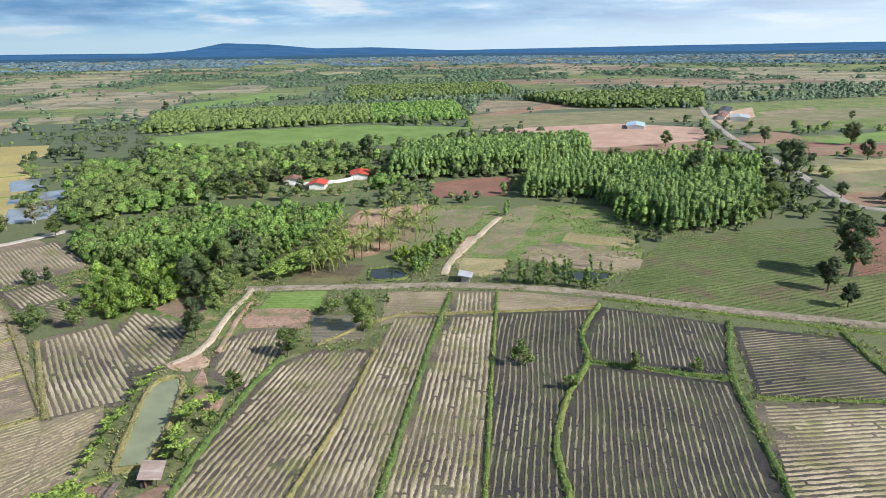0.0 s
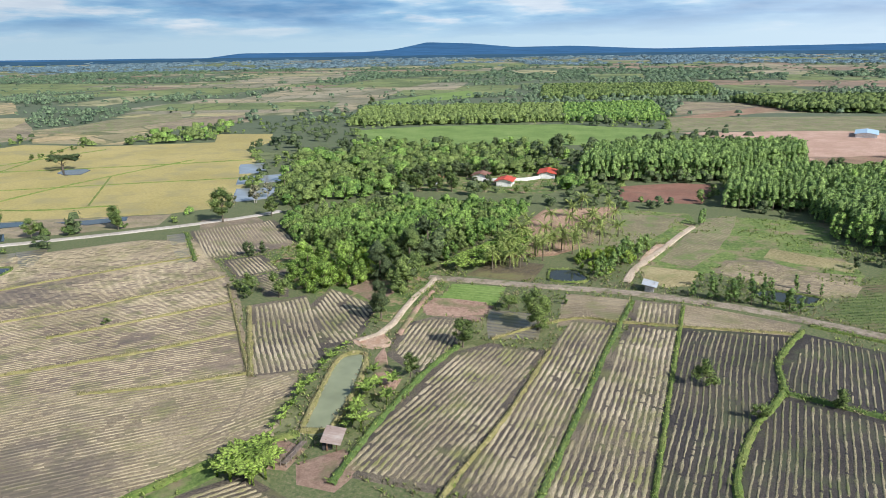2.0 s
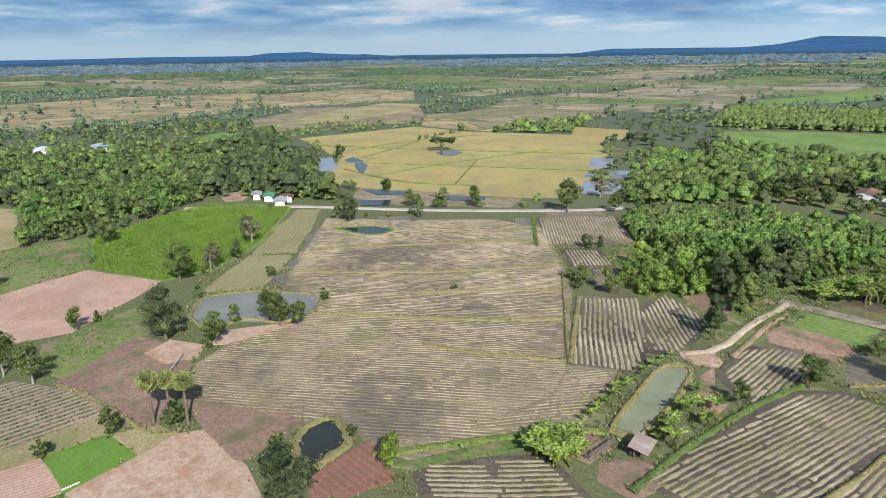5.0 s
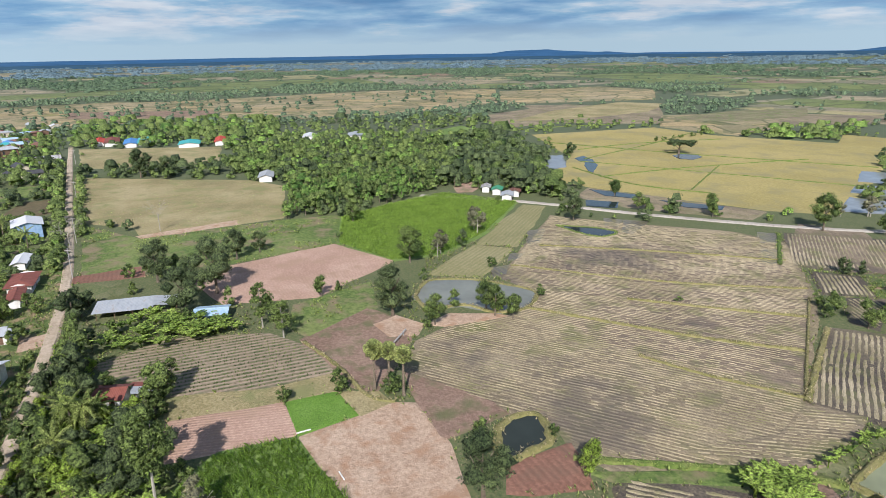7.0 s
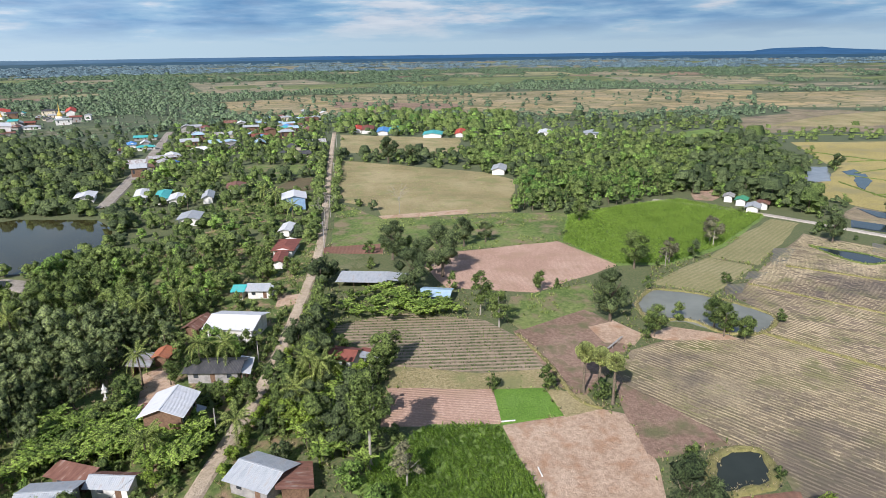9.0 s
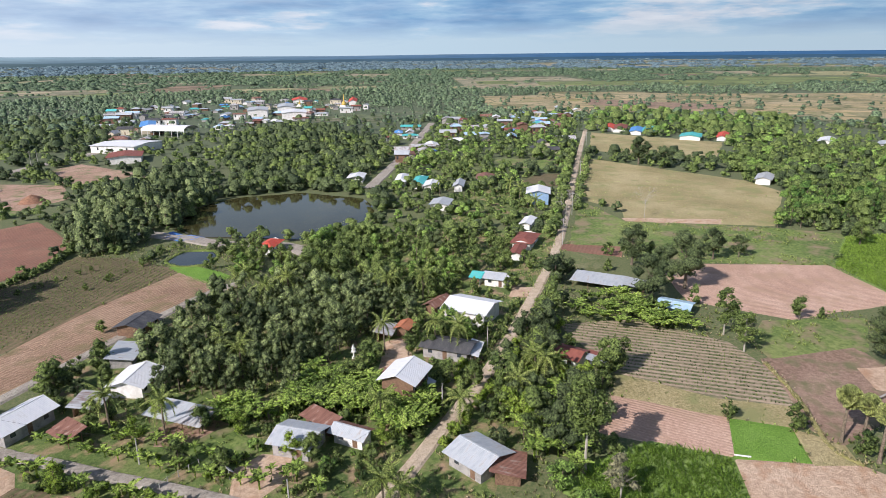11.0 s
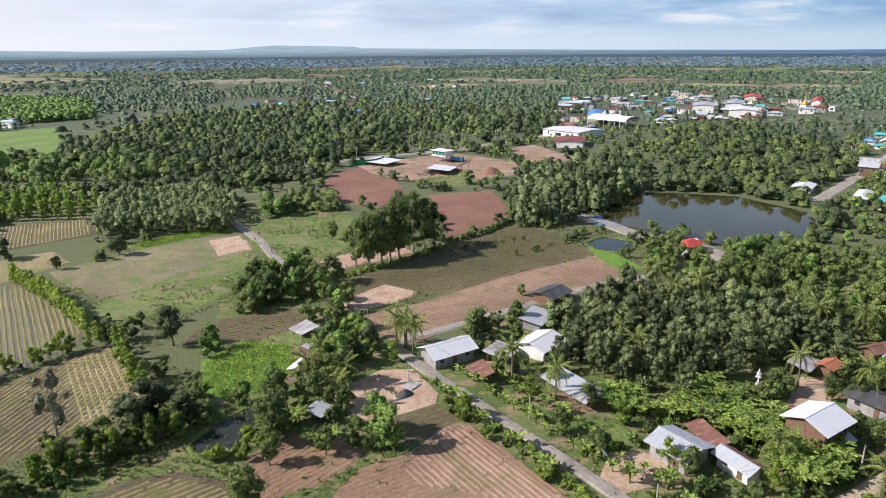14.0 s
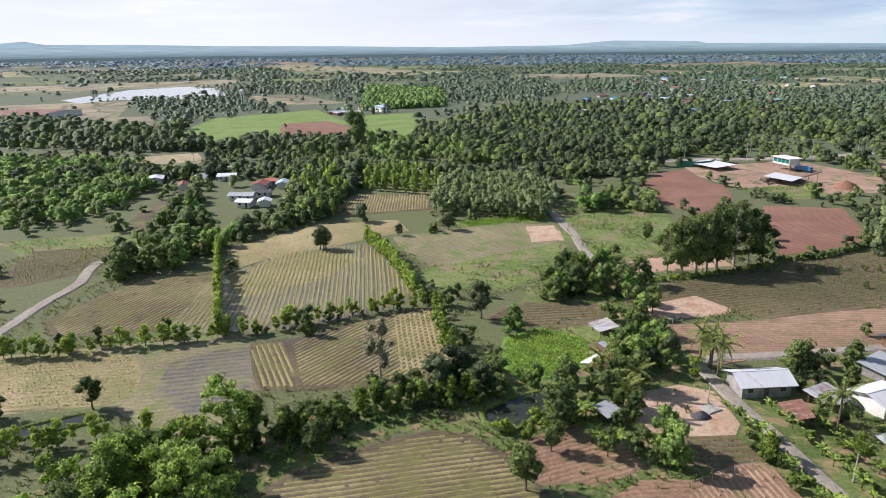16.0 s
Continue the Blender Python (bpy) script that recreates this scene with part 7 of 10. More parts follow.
pond("dark", [(30.5, 168.9), (33.4, 172.6), (45.4, 169.8), (41.7, 164.0), (33.5, 164.3)], 1.0, 0.3, "narrow pond among young trees", "bund")
pond("flood", [(-211.7, 314.1), (-201.7, 321.8), (-185.3, 295.9), (-195.6, 289.1)], 0, 0.1, "flooded paddy reflecting the sky", "bund")
pond("flood", [(-190.5, 281.2), (-171.6, 294.3), (-162.3, 278.5), (-180.9, 264.1)], 0, 0.1, "flooded paddy reflecting the sky", "bund")
pond("flood", [(-175.1, 255.2), (-158.8, 261.5), (-151.6, 240.4), (-161.0, 231.5)], 0, 0.1, "flooded paddy reflecting the sky", "bund")
pond("flood", [(-329.9, 204.5), (-328.5, 217.1), (-292.0, 195.9), (-290.4, 183.8)], 0, 0.1, "flooded paddy reflecting the sky", "bund")
pond("blue", [(-294.7, 270.6), (-299.0, 281.1), (-292.6, 285.1), (-283.5, 281.1), (-278.2, 269.6), (-284.1, 265.6)], 0, 0.1, "shallow puddle standing in the ripe rice")
pond("blue", [(-306.1, 216.5), (-307.4, 223.3), (-289.4, 213.6), (-271.0, 198.1), (-277.4, 199.3)], 0, 0.1, "shallow puddle standing in the ripe rice")
pond("blue", [(-314.6, 216.8), (-319.5, 225.8), (-309.7, 222.7), (-302.0, 211.9)], 0, 0.1, "shallow puddle standing in the ripe rice")
pond("blue", [(-237.8, 172.2), (-229.3, 177.5), (-218.4, 183.2), (-213.7, 178.0), (-223.7, 170.5)], 0, 0.1, "shallow puddle standing in the ripe rice")
pond("blue", [(-206.6, 184.5), (-197.8, 190.3), (-186.5, 198.3), (-182.8, 193.3), (-192.0, 184.9)], 0, 0.1, "shallow puddle standing in the ripe rice")
pond("blue", [(-220.4, 158.6), (-211.2, 166.9), (-204.2, 160.3), (-211.6, 153.1)], 0, 0.1, "narrow ditch water by the road", "bund")
pond("flood", [(392.8, -915.9), (378.8, -1130.3), (310.4, -1208.1), (248.1, -1138.9), (186.2, -946.2), (254.4, -900.3), (323.7, -898.4), (345.6, -849.5)], 0, 0.1, "distant silver fish ponds", "bund")
road("dirt_road", "earth", [(-52.6, 161.0), (-43.0, 161.4), (-22.2, 161.7), (1.7, 162.3), (25.1, 158.6), (39.4, 154.1), (68.1, 142.9), (97.3, 133.0), (111.9, 127.3)], 2.6, "pale unpaved farm road along the paddies")
road("dirt_track", "dirt", [(-50.6, 161.3), (-50.8, 154.0), (-51.5, 146.7), (-51.5, 137.0), (-51.1, 128.7), (-52.0, 122.5), (-55.0, 118.0)], 1.1, "pale sandy track to the pond", "track")
road("ditch", "clay", [(-48.4, 151.0), (-48.8, 143.0), (-48.4, 135.0), (-48.0, 128.0), (-47.6, 123.0)], 0.7, "shallow bare ditch beside the sandy track", "ditch")
road("track", "dirt", [(-0.5, 169.7), (0.9, 179.6), (5.1, 192.0), (10.3, 206.0), (15.0, 220.3), (20.1, 233.2)], 1.7, "pale bare earth track between young trees")
road("farm_road", "white", [(-261.5, 100.5), (-231.4, 132.5), (-195.1, 159.3), (-169.2, 180.6), (-144.0, 204.9), (-133.0, 221.0)], 2.6, "pale gravel road across the paddies")
road("country_road", "tar", [(282.0, 740.1), (232.7, 587.7), (196.8, 454.0), (183.6, 382.7), (173.4, 323.7), (165.6, 288.5), (157.9, 249.8), (163.8, 238.3), (175.5, 230.8)], 4.2, "narrow paved country road between fields")
road("village_road", "dirt", [(-528.5, -60.2), (-439.9, -52.2), (-354.9, -44.3), (-270.3, -36.1), (-217.0, -31.1), (-183.1, -29.1), (-157.9, -28.7), (-135.2, -28.6), (-117.8, -28.9), (-104.9, -29.6), (-92.8, -30.9), (-79.8, -32.1), (-69.5, -33.2)], 2.1, "pale sandy village road lined with trees")
road("village_street", "tar", [(-551.0, -197.1), (-399.2, -157.6), (-311.8, -137.3), (-269.8, -128.0)], 5.0, "grey village street between houses")
road("lane", "tar", [(-62.1, -109.9), (-62.1, -97.2), (-62.6, -86.4), (-62.9, -73.8), (-63.4, -62.8), (-63.4, -52.7), (-63.7, -43.7), (-63.5, -37.2)], 1.9, "narrow grey concrete lane beside banana plants")
road("lane", "tar", [(-62.1, -93.8), (-62.7, -109.8), (-67.8, -111.9), (-73.5, -111.2), (-126.2, -111.1), (-141.7, -107.4)], 2.2, "narrow grey concrete lane through the hamlet")
road("field_lane", "tar", [(-68.3, -248.5), (-67.4, -223.8), (-66.6, -202.9), (-64.1, -182.6), (-62.8, -167.2)], 2.6, "narrow grey field lane")
road("highway", "tar", [(145.8, -350.9), (108.6, -357.7), (88.7, -359.5), (62.2, -360.2), (27.0, -352.3), (-13.1, -336.8), (-70.7, -326.9), (-132.1, -329.9), (-173.4, -337.3), (-238.4, -333.5), (-295.2, -343.8), (-349.9, -351.7)], 7.0, "grey main road with verges")
road("side_road", "tar", [(85.7, -134.7), (83.9, -144.5), (82.7, -157.6), (81.5, -165.8), (79.4, -176.4), (81.3, -193.3), (73.4, -208.2)], 2.8, "grey side road between paddies")
road("lake_road", "tar", [(-176.4, -174.5), (-175.2, -153.3), (-173.0, -135.8), (-177.0, -114.9), (-171.2, -102.6)], 6.0, "pale gravel bank road by the lake")
bund([(-33.5, 121.1), (-36.7, 107.8), (-38.8, 89.9), (-39.2, 77.6), (-39.2, 71.9)], 1.8, 0.5, "lush")
bund([(-14.7, 123.8), (-18.3, 96.9), (-22.4, 77.1), (-23.3, 68.6)], 1.3, 0.4, "dry")
bund([(1.2, 156.0), (-3.0, 129.0), (-5.8, 107.1), (-9.7, 76.9), (-10.8, 66.5)], 1.7, 0.5, "lush")
bund([(13.1, 155.7), (9.2, 118.1), (5.1, 76.7), (3.9, 66.3)], 1.2, 0.4, "bund")
bund([(37.1, 147.3), (29.7, 131.1), (28.1, 117.7), (21.8, 104.5), (17.1, 88.9), (16.9, 78.0), (15.5, 68.1)], 1.8, 0.5, "bund")
bund([(28.1, 117.7), (39.3, 113.8), (52.9, 109.7)], 1.6, 0.5, "lush")
bund([(64.0, 136.3), (54.5, 112.3), (50.5, 93.1), (47.4, 76.0), (44.9, 65.7)], 1.8, 0.5, "lush")
bund([(85.7, 129.7), (83.6, 111.7), (82.6, 94.1)], 2.0, 0.5, "bund")
bund([(54.9, 102.7), (79.5, 100.6)], 1.0, 0.3, "bund")
bund([(-27.5, 126.3), (-11.8, 141.7), (1.4, 142.7), (35.3, 145.2)], 1.0, 0.35, "dry")
bund([(39.4, 151.0), (66.7, 139.5), (87.7, 131.1), (107.0, 124.0)], 1.8, 0.3, "bund")
bund([(-128.5, 75.9), (-110.2, 90.3), (-96.3, 101.7), (-83.2, 115.2)], 1.6, 0.4, "dry")
bund([(-122.4, 101.5), (-109.7, 114.8), (-95.2, 131.2)], 1.6, 0.4, "dry")
bund([(-95.9, 83.4), (-83.7, 89.5), (-70.0, 98.8)], 1.2, 0.3, "dry")
bund([(-158.8, 88.7), (-127.8, 118.8), (-108.2, 147.4)], 1.2, 0.3, "dry")
bund([(-172.5, 106.6), (-148.9, 137.4), (-127.3, 162.0)], 1.2, 0.3, "dry")
bund([(-88.8, 129.0), (-68.6, 97.6)], 1.8, 0.5, "dry")
bund([(-103.1, 141.4), (-70.6, 99.8)], 1.0, 0.4, "dry")
bund([(-148.5, 184.0), (-125.0, 157.1)], 1.8, 0.4, "lush")
bund([(-72.0, 51.5), (-63.9, 64.4), (-56.8, 75.7), (-50.2, 82.9)], 2.6, 0.4, "bund")
bund([(-380.7, 237.6), (-290.3, 284.0), (-214.4, 330.4)], 1.6, 0.4, "bund")
bund([(-304.6, 212.2), (-250.7, 244.3), (-187.0, 279.8)], 1.2, 0.3, "bund")
bund([(-368.6, 350.9), (-340.2, 293.2), (-309.4, 219.2)], 1.4, 0.4, "bund")
bund([(-341.2, 236.8), (-345.6, 285.8), (-334.3, 347.2)], 1.3, 0.4, "bund")
bund([(-259.9, 194.0), (-260.7, 237.5), (-254.5, 292.4), (-248.5, 323.0)], 1.3, 0.4, "bund")
bund([(-288.8, 197.8), (-238.4, 196.3), (-206.3, 212.4)], 1.3, 0.4, "bund")
bund([(-257.8, 268.3), (-215.8, 209.7)], 1.3, 0.4, "bund")
bund([(-454.1, 247.7), (-454.6, 298.2), (-446.3, 350.6)], 1.3, 0.4, "bund")
bund([(-132.0, 22.6), (-117.2, 26.5), (-103.9, 28.4), (-99.5, 32.3)], 1.4, 0.3, "dry")
house(-68.2, -98.7, 10.6, 7.1, 178, 3.0, 1.36, "white", "grey", "gable", "open white-roofed farm store beside the lane")
house(-85.7, -90.2, 8.7, 7.6, -166, 3, 1.10, "white", "white", "gable", "white house with a white sheet roof")
house(-94.7, -101.2, 8.7, 5.7, -154, 2.5, 0.59, "grey", "grey", "lean", "small grey sheet-roofed shed")
house(-107.3, -109.8, 8.6, 7.3, -170, 3, 0.85, "black", "wood", "gable", "house with a dark sheet roof at the field edge")
house(-78.2, -74.0, 12.2, 5.0, 88, 2.5, 0.68, "grey", "wood", "shed", "long open cattle shed with patched grey roof", roof2="mixed")
house(-68.2, -88.0, 5.9, 3.8, 76, 2.4, 0.77, "rust", "wood", "shed", "open shed with a rusty sheet roof")
house(-77.1, -92.4, 6.2, 5.4, -160, 2.3, 0.51, "mixed", "wood", "shed", "low shed with a patched rusty roof")
house(-78.0, -51.0, 7.7, 7.5, 92, 3.0, 1.02, "grey", "grey", "gable", "farmhouse with a weathered grey sheet roof")
house(-84.1, -50.5, 7.4, 3.3, 70, 2.6, 0.51, "rust", "wood", "lean", "long annexe with a rusty sheet roof")
house(-82.0, -43.7, 6.9, 4.2, 83, 2.6, 0.77, "grey", "white", "gable", "small house with a grey and rusty roof", roof2="rust")
house(-99.0, -45.2, 8.4, 4.1, -178, 2.5, 0.51, "rust", "wood", "lean", "rusty lean-to beside the wooden house")
house(-97.8, -40.8, 8.4, 7.6, 178, 5.0, 1.36, "white", "wood", "gable", "two-storey wooden house with a white roof")
house(-98.2, -37.9, 7.5, 2.6, 174, 2.6, 0.68, "grey", "white", "shed", "lean-to with a grey roof beside the wooden house")
house(-116.8, -38.7, 11.1, 6.8, 87, 3, 0.85, "black", "grey", "gable", "long low house with a dark roof")
house(-117.4, -33.3, 7.2, 2.6, -174, 2.4, 0.51, "white", "white", "shed", "white-roofed carport beside the house")
house(-137.0, -39.7, 11.6, 10.6, 81, 3.4, 1.27, "white", "white", "gable", "long white house with a white sheet roof")
house(-139.5, -49.1, 8.0, 4.2, 165, 2.6, 0.85, "rust", "wood", "gable", "house with a rusty sheet roof")
house(-161.6, -39.6, 7.4, 6.4, 86, 2.8, 0.94, "grey", "white", "gable", "white bungalow with a dark grey sheet roof")
house(-161.3, -44.9, 3.6, 6.0, 86, 2.8, 0.8, "teal", "white", "gable", "teal-roofed annexe of the white bungalow")
house(-120.8, -54.5, 6.8, 4.3, -172, 2.6, 0.68, "mixed", "wood", "shed", "low house with a patched roof")
house(-123.8, -51.4, 5.0, 3.9, 179, 2.6, 0.68, "orange", "wood", "gable", "small house with an orange roof")
house(-82.2, -22.7, 8.1, 7.8, 63, 2.9, 1.02, "grey", "grey", "gable", "house with a grey sheet roof beside the road")
house(-81.3, -17.9, 6.5, 5.3, -170, 2.5, 0.59, "rust", "wood", "lean", "annexe with a rusty sheet roof beside the house")
house(-120.6, -15.0, 7.4, 6.3, 73, 2.8, 0.94, "red", "white", "gable", "small house with a red roof beside the crops")
house(-120.6, -9.2, 4.6, 3.9, 176, 2.3, 0.51, "grey", "white", "shed", "small shed with a grey and red roof", roof2="red")
house(-167.4, -13.7, 13.6, 7.3, 82, 2.6, 0.51, "grey", "wood", "shed", "long open barn with a grey sheet roof")
house(-166.4, -4.2, 6.8, 6.0, 177, 2.6, 0.59, "grey", "wood", "shed", "open shed with a grey sheet roof")
house(-155.1, 5.5, 8.2, 6.8, 76, 2.4, 0.59, "sky", "blue", "gable", "blue shed with a pale blue roof")
house(-263.1, -47.8, 13.5, 10.0, -170, 5, 1.19, "white", "blue", "gable", "two-storey white house with a white roof")
house(-200.7, -40.1, 14.0, 7.3, 179, 2.8, 0.85, "red", "white", "hip", "house with a red hipped roof among trees")
house(-187.8, -39.8, 10.7, 4.2, -177, 2.6, 0.68, "red", "white", "gable", "small house with a red roof")
house(-223.8, -44.0, 11.2, 4.6, 180, 2.6, 0.59, "white", "white", "gable", "white-roofed house by the road")
house(-48.9, -126.1, 5.2, 4.7, 99, 2.3, 0.59, "mixed", "wood", "shed", "shack with a patched grey and rusty roof")
house(-45.0, -114.8, 4.3, 4.2, -152, 2.3, 0.51, "rust", "wood", "shed", "shack with a rusty roof", roof2="grey")
house(-42.1, -109.7, 5.8, 4.6, -144, 2.4, 0.59, "rust", "white", "gable", "shack with a rusty and white roof", roof2="white")
house(-37.8, -92.8, 4.0, 3.5, -151, 2.3, 0.51, "grey", "wood", "shed", "open shack with a grey roof")
house(-43.0, 81.2, 4.8, 3.2, 103, 2.2, 0.42, "brown", "wood", "shed", "small pond-side hut with a brown sheet roof")
house(-242.5, -83.2, 12.0, 8.5, -172, 3, 0.85, "grey", "white", "gable", "white house with a grey roof")
house(-286.6, -141.9, 14.1, 8.5, -162, 3, 0.85, "white", "white", "gable", "white-walled village house with a white roof")
house(-287.5, -118.3, 19.9, 5.9, -163, 3, 1.02, "white", "white", "hip", "")
house(-284.3, -108.0, 19.3, 6.4, -167, 3, 1.02, "teal", "white", "hip", "")
house(-277.9, -99.8, 13.4, 7.1, -166, 3, 0.85, "white", "white", "gable", "")
house(-281.0, -87.6, 14.6, 5.2, -167, 3, 1.19, "grey", "white", "gable", "")
house(-301.0, -80.8, 14.3, 8.7, -168, 3, 0.85, "rust", "white", "gable", "")
house(-170.8, -116.0, 10.1, 5.8, -170, 3, 1.19, "scarlet", "white", "hip", "pavilion with a red tiled roof by the lake")
house(-185.2, -271.9, 12.9, 12.1, -144, 3, 0.68, "white", "grey", "shed", "open timber store with a white roof")
house(-173.5, -313.6, 18.5, 14.2, 108, 2.5, 0.42, "white", "grey", "shed", "low white-roofed shed by the main road")
house(101.8, -320.9, 10.1, 7.8, -79, 2.8, 0.85, "white", "white", "gable", "")
house(84.5, -302.9, 9.4, 4.5, -78, 2.8, 0.85, "red", "white", "gable", "")
house(81.0, -318.9, 13.4, 6.5, -85, 2.8, 0.85, "grey", "white", "gable", "")
house(68.7, -322.6, 9.4, 8.7, 180, 2.8, 0.85, "white", "white", "gable", "")
house(49.6, -299.0, 10.3, 7.4, -96, 2.8, 0.85, "red", "white", "gable", "")
house(45.3, -305.6, 6.5, 6.2, 170, 2.8, 0.85, "orange", "white", "gable", "")
house(39.8, -300.1, 9.1, 6.1, -89, 2.8, 0.85, "sky", "white", "gable", "")
house(32.3, -325.6, 10.6, 6.2, -94, 2.8, 0.85, "sky", "white", "gable", "")
house(53.6, -275.9, 11.1, 7.5, 171, 2.8, 0.85, "grey", "white", "gable", "")
house(45.5, -280.9, 6.8, 6.6, 171, 2.8, 0.85, "black", "white", "gable", "")
house(50.0, -262.9, 7.2, 6.9, 162, 2.8, 0.85, "white", "white", "gable", "")
house(42.6, -262.8, 5.9, 5.7, -87, 2.8, 0.85, "white", "white", "gable", "")
house(60.9, -229.1, 5.3, 4.9, -94, 2.8, 0.85, "red", "white", "gable", "")
house(52.5, -201.3, 7.1, 3.8, -82, 2.8, 0.85, "red", "white", "gable", "")
house(147.1, 506.2, 26.6, 13.9, 74, 3, 1.02, "sky", "white", "gable", "")
house(-41.3, 314.9, 13.7, 9.2, 94, 3, 1.02, "scarlet", "white", "gable", "")
house(-57.2, 291.1, 10.3, 8.5, 91, 3, 1.02, "scarlet", "white", "gable", "")
house(-71.2, 302.1, 9.5, 8.6, 93, 3, 1.02, "rust", "white", "gable", "")
house(-88.2, 288.4, 8.9, 4.3, 102, 3, 1.02, "orange", "white", "gable", "")
house(263.1, 620.4, 48.3, 10.9, 65, 3, 1.02, "black", "white", "gable", "")
house(248.1, 555.5, 28.1, 15.3, 66, 3, 1.02, "grey", "white", "gable", "")
house(237.8, 566.4, 34.9, 8.0, 64, 3, 1.02, "rust", "white", "gable", "")
house(144.3, 339.6, 15.5, 8.0, 62, 3, 1.02, "sky", "white", "gable", "")
house(-536.8, -42.6, 29.1, 8.2, -178, 3, 1.10, "scarlet", "white", "gable", "")
house(-533.5, -34.0, 33.5, 10.6, -178, 3, 1.10, "red", "white", "gable", "")
house(-518.5, -21.1, 31.7, 9.5, 180, 3, 1.10, "blue", "white", "gable", "")
house(-522.0, -11.8, 32.6, 10.9, 178, 3, 1.10, "teal", "white", "gable", "")
house(-491.9, 17.1, 22.1, 14.7, 174, 3, 1.10, "teal", "white", "gable", "")
house(-497.5, 38.0, 30.9, 7.4, 173, 3, 1.10, "scarlet", "white", "gable", "")
house(-334.2, 45.7, 16.8, 7.7, 168, 3, 1.10, "grey", "white", "gable", "")
house(-486.4, 100.1, 23.9, 9.6, 165, 3, 1.10, "white", "white", "gable", "")
house(-474.8, 131.9, 23.8, 11.9, 161, 3, 1.10, "grey", "white", "gable", "")
house(-249.6, 131.9, 7.5, 5.0, 146, 2.8, 0.8, "green", "white", "gable", "")
house(-237.6, 130.4, 8.6, 5.5, 147, 2.8, 0.8, "grey", "white", "gable", "")
house(-242.8, 137.1, 8.0, 5.0, 147, 2.8, 0.8, "rust", "white", "gable", "")
house(-256.4, 129.9, 7.0, 4.6, 149, 2.8, 0.8, "mixed", "white", "gable", "")
house(-754.0, -373.2, 57.4, 10.5, -155, 4, 2.55, "scarlet", "white", "gable", "white temple hall with a steep red roof")
house(-755.0, -450.0, 50.5, 20.1, -151, 4, 2.55, "scarlet", "white", "gable", "temple hall with a tiered red roof")
house(-343.4, -336.8, 33.6, 30.3, 96, 5, 0.85, "white", "white", "gable", "long white shop building with a red fascia")
house(-307.6, -304.1, 24.3, 19.6, -140, 4, 0.85, "red", "white", "gable", "white roadside shop with a red roof")
house(-584.5, -397.2, 43.0, 20.6, -148, 7, 1.02, "grey", "white", "gable", "long two-storey white school block")
house(-629.4, -392.6, 47.8, 17.0, -150, 7, 1.02, "grey", "white", "gable", "long two-storey white school block")
house(-564.8, -343.4, 37.8, 23.8, -150, 7, 1.02, "white", "white", "gable", "long two-storey white school block")
house(-442.0, -408.1, 49.6, 12.4, -139, 6, 1.27, "blue", "cream", "hip", "cream building with a bright blue roof")
house(5.4, 165.8, 4.6, 3.8, 83, 2.2, 0.42, "grey", "grey", "lean", "small whitish sheet shack beside the farm road")
house(322.0, -679.1, 65.5, 62.8, 167, 5, 1.70, "rust", "white", "gable", "long hall with a brown-red roof behind trees")
village([(-539.5, -561.5), (-717.8, -599.8), (-797.9, -501.5), (-757.1, -353.4), (-617.4, -287.6), (-521.1, -315.0), (-434.8, -364.1), (-361.4, -347.5), (-385.0, -395.5)], 110)
village([(-472.1, -205.1), (-572.2, -202.0), (-698.5, -93.1), (-532.8, -76.3), (-432.5, -115.0), (-328.4, -128.9), (-340.4, -143.5)], 45)
village([(-380.4, -77.1), (-701.4, -133.0), (-696.8, -83.4), (-365.6, -49.7)], 16)
village([(-267.0, -756.4), (-455.6, -1140.3), (-835.8, -1178.8), (-687.0, -853.3), (-395.6, -662.9)], 16)
pole(-56.7, -94.9, 4.0, False, label="slim concrete post carrying a wire beside the lane")
pole(-64.7, -108.6, 4.2, False, label="slim concrete post carrying a wire beside the lane")
pole(-66.7, -72.3, 4.6, False, label="slim concrete post carrying a wire beside the lane")
pole(-63.5, -123.7, 3.8, False, label="slim concrete post carrying a wire beside the lane")
pole(-65.5, -45.3, 4.2, False, label="slim concrete post carrying a wire beside the lane")
pole(-122.0, -31.9, 5.0, False, label="slim concrete post carrying a wire beside the lane")
pole(-96.1, -33.2, 5.0, False, label="slim concrete post carrying a wire beside the lane")
village([(-183.2, -585.5), (-323.1, -554.6), (-458.2, -754.5), (-272.0, -803.5)], 14)
village([(39.9, -629.4), (-15.4, -628.1), (-23.4, -700.0), (35.3, -700.2)], 8)
village([(-244.5, -646.5), (-331.7, -531.4), (-517.5, -782.9), (-385.2, -918.6)], 12)
pole(-222.2, -360.1, 9.0, rot=60)
pole(-276.3, -342.2, 9.0, rot=10)
pole(-614.7, -431.1, 9.0, rot=70)
pole(-429.6, -347.5, 9.0, rot=50)
pole(-96.8, -314.3, 10.0, rot=10)
pole(-130.0, -316.7, 10.0, rot=10)
pole(-163.9, -324.4, 10.0, rot=10)
pole(-199.1, -325.4, 10.0, rot=10)
pole(-236.7, -326.1, 10.0, rot=10)
pole(-274.9, -334.9, 10.0, rot=10)
pole(27.9, -343.8, 10.0, rot=10)
pole(54.6, -348.4, 10.0, rot=10)
pole(90.3, -347.9, 10.0, rot=10)
pole(-439.5, -49.1, 9.0, rot=80)
pole(-321.3, -38.0, 9.0, rot=80)
pole(-245.2, -31.4, 9.0, rot=80)
pole(-203.3, -28.6, 9.0, rot=80)
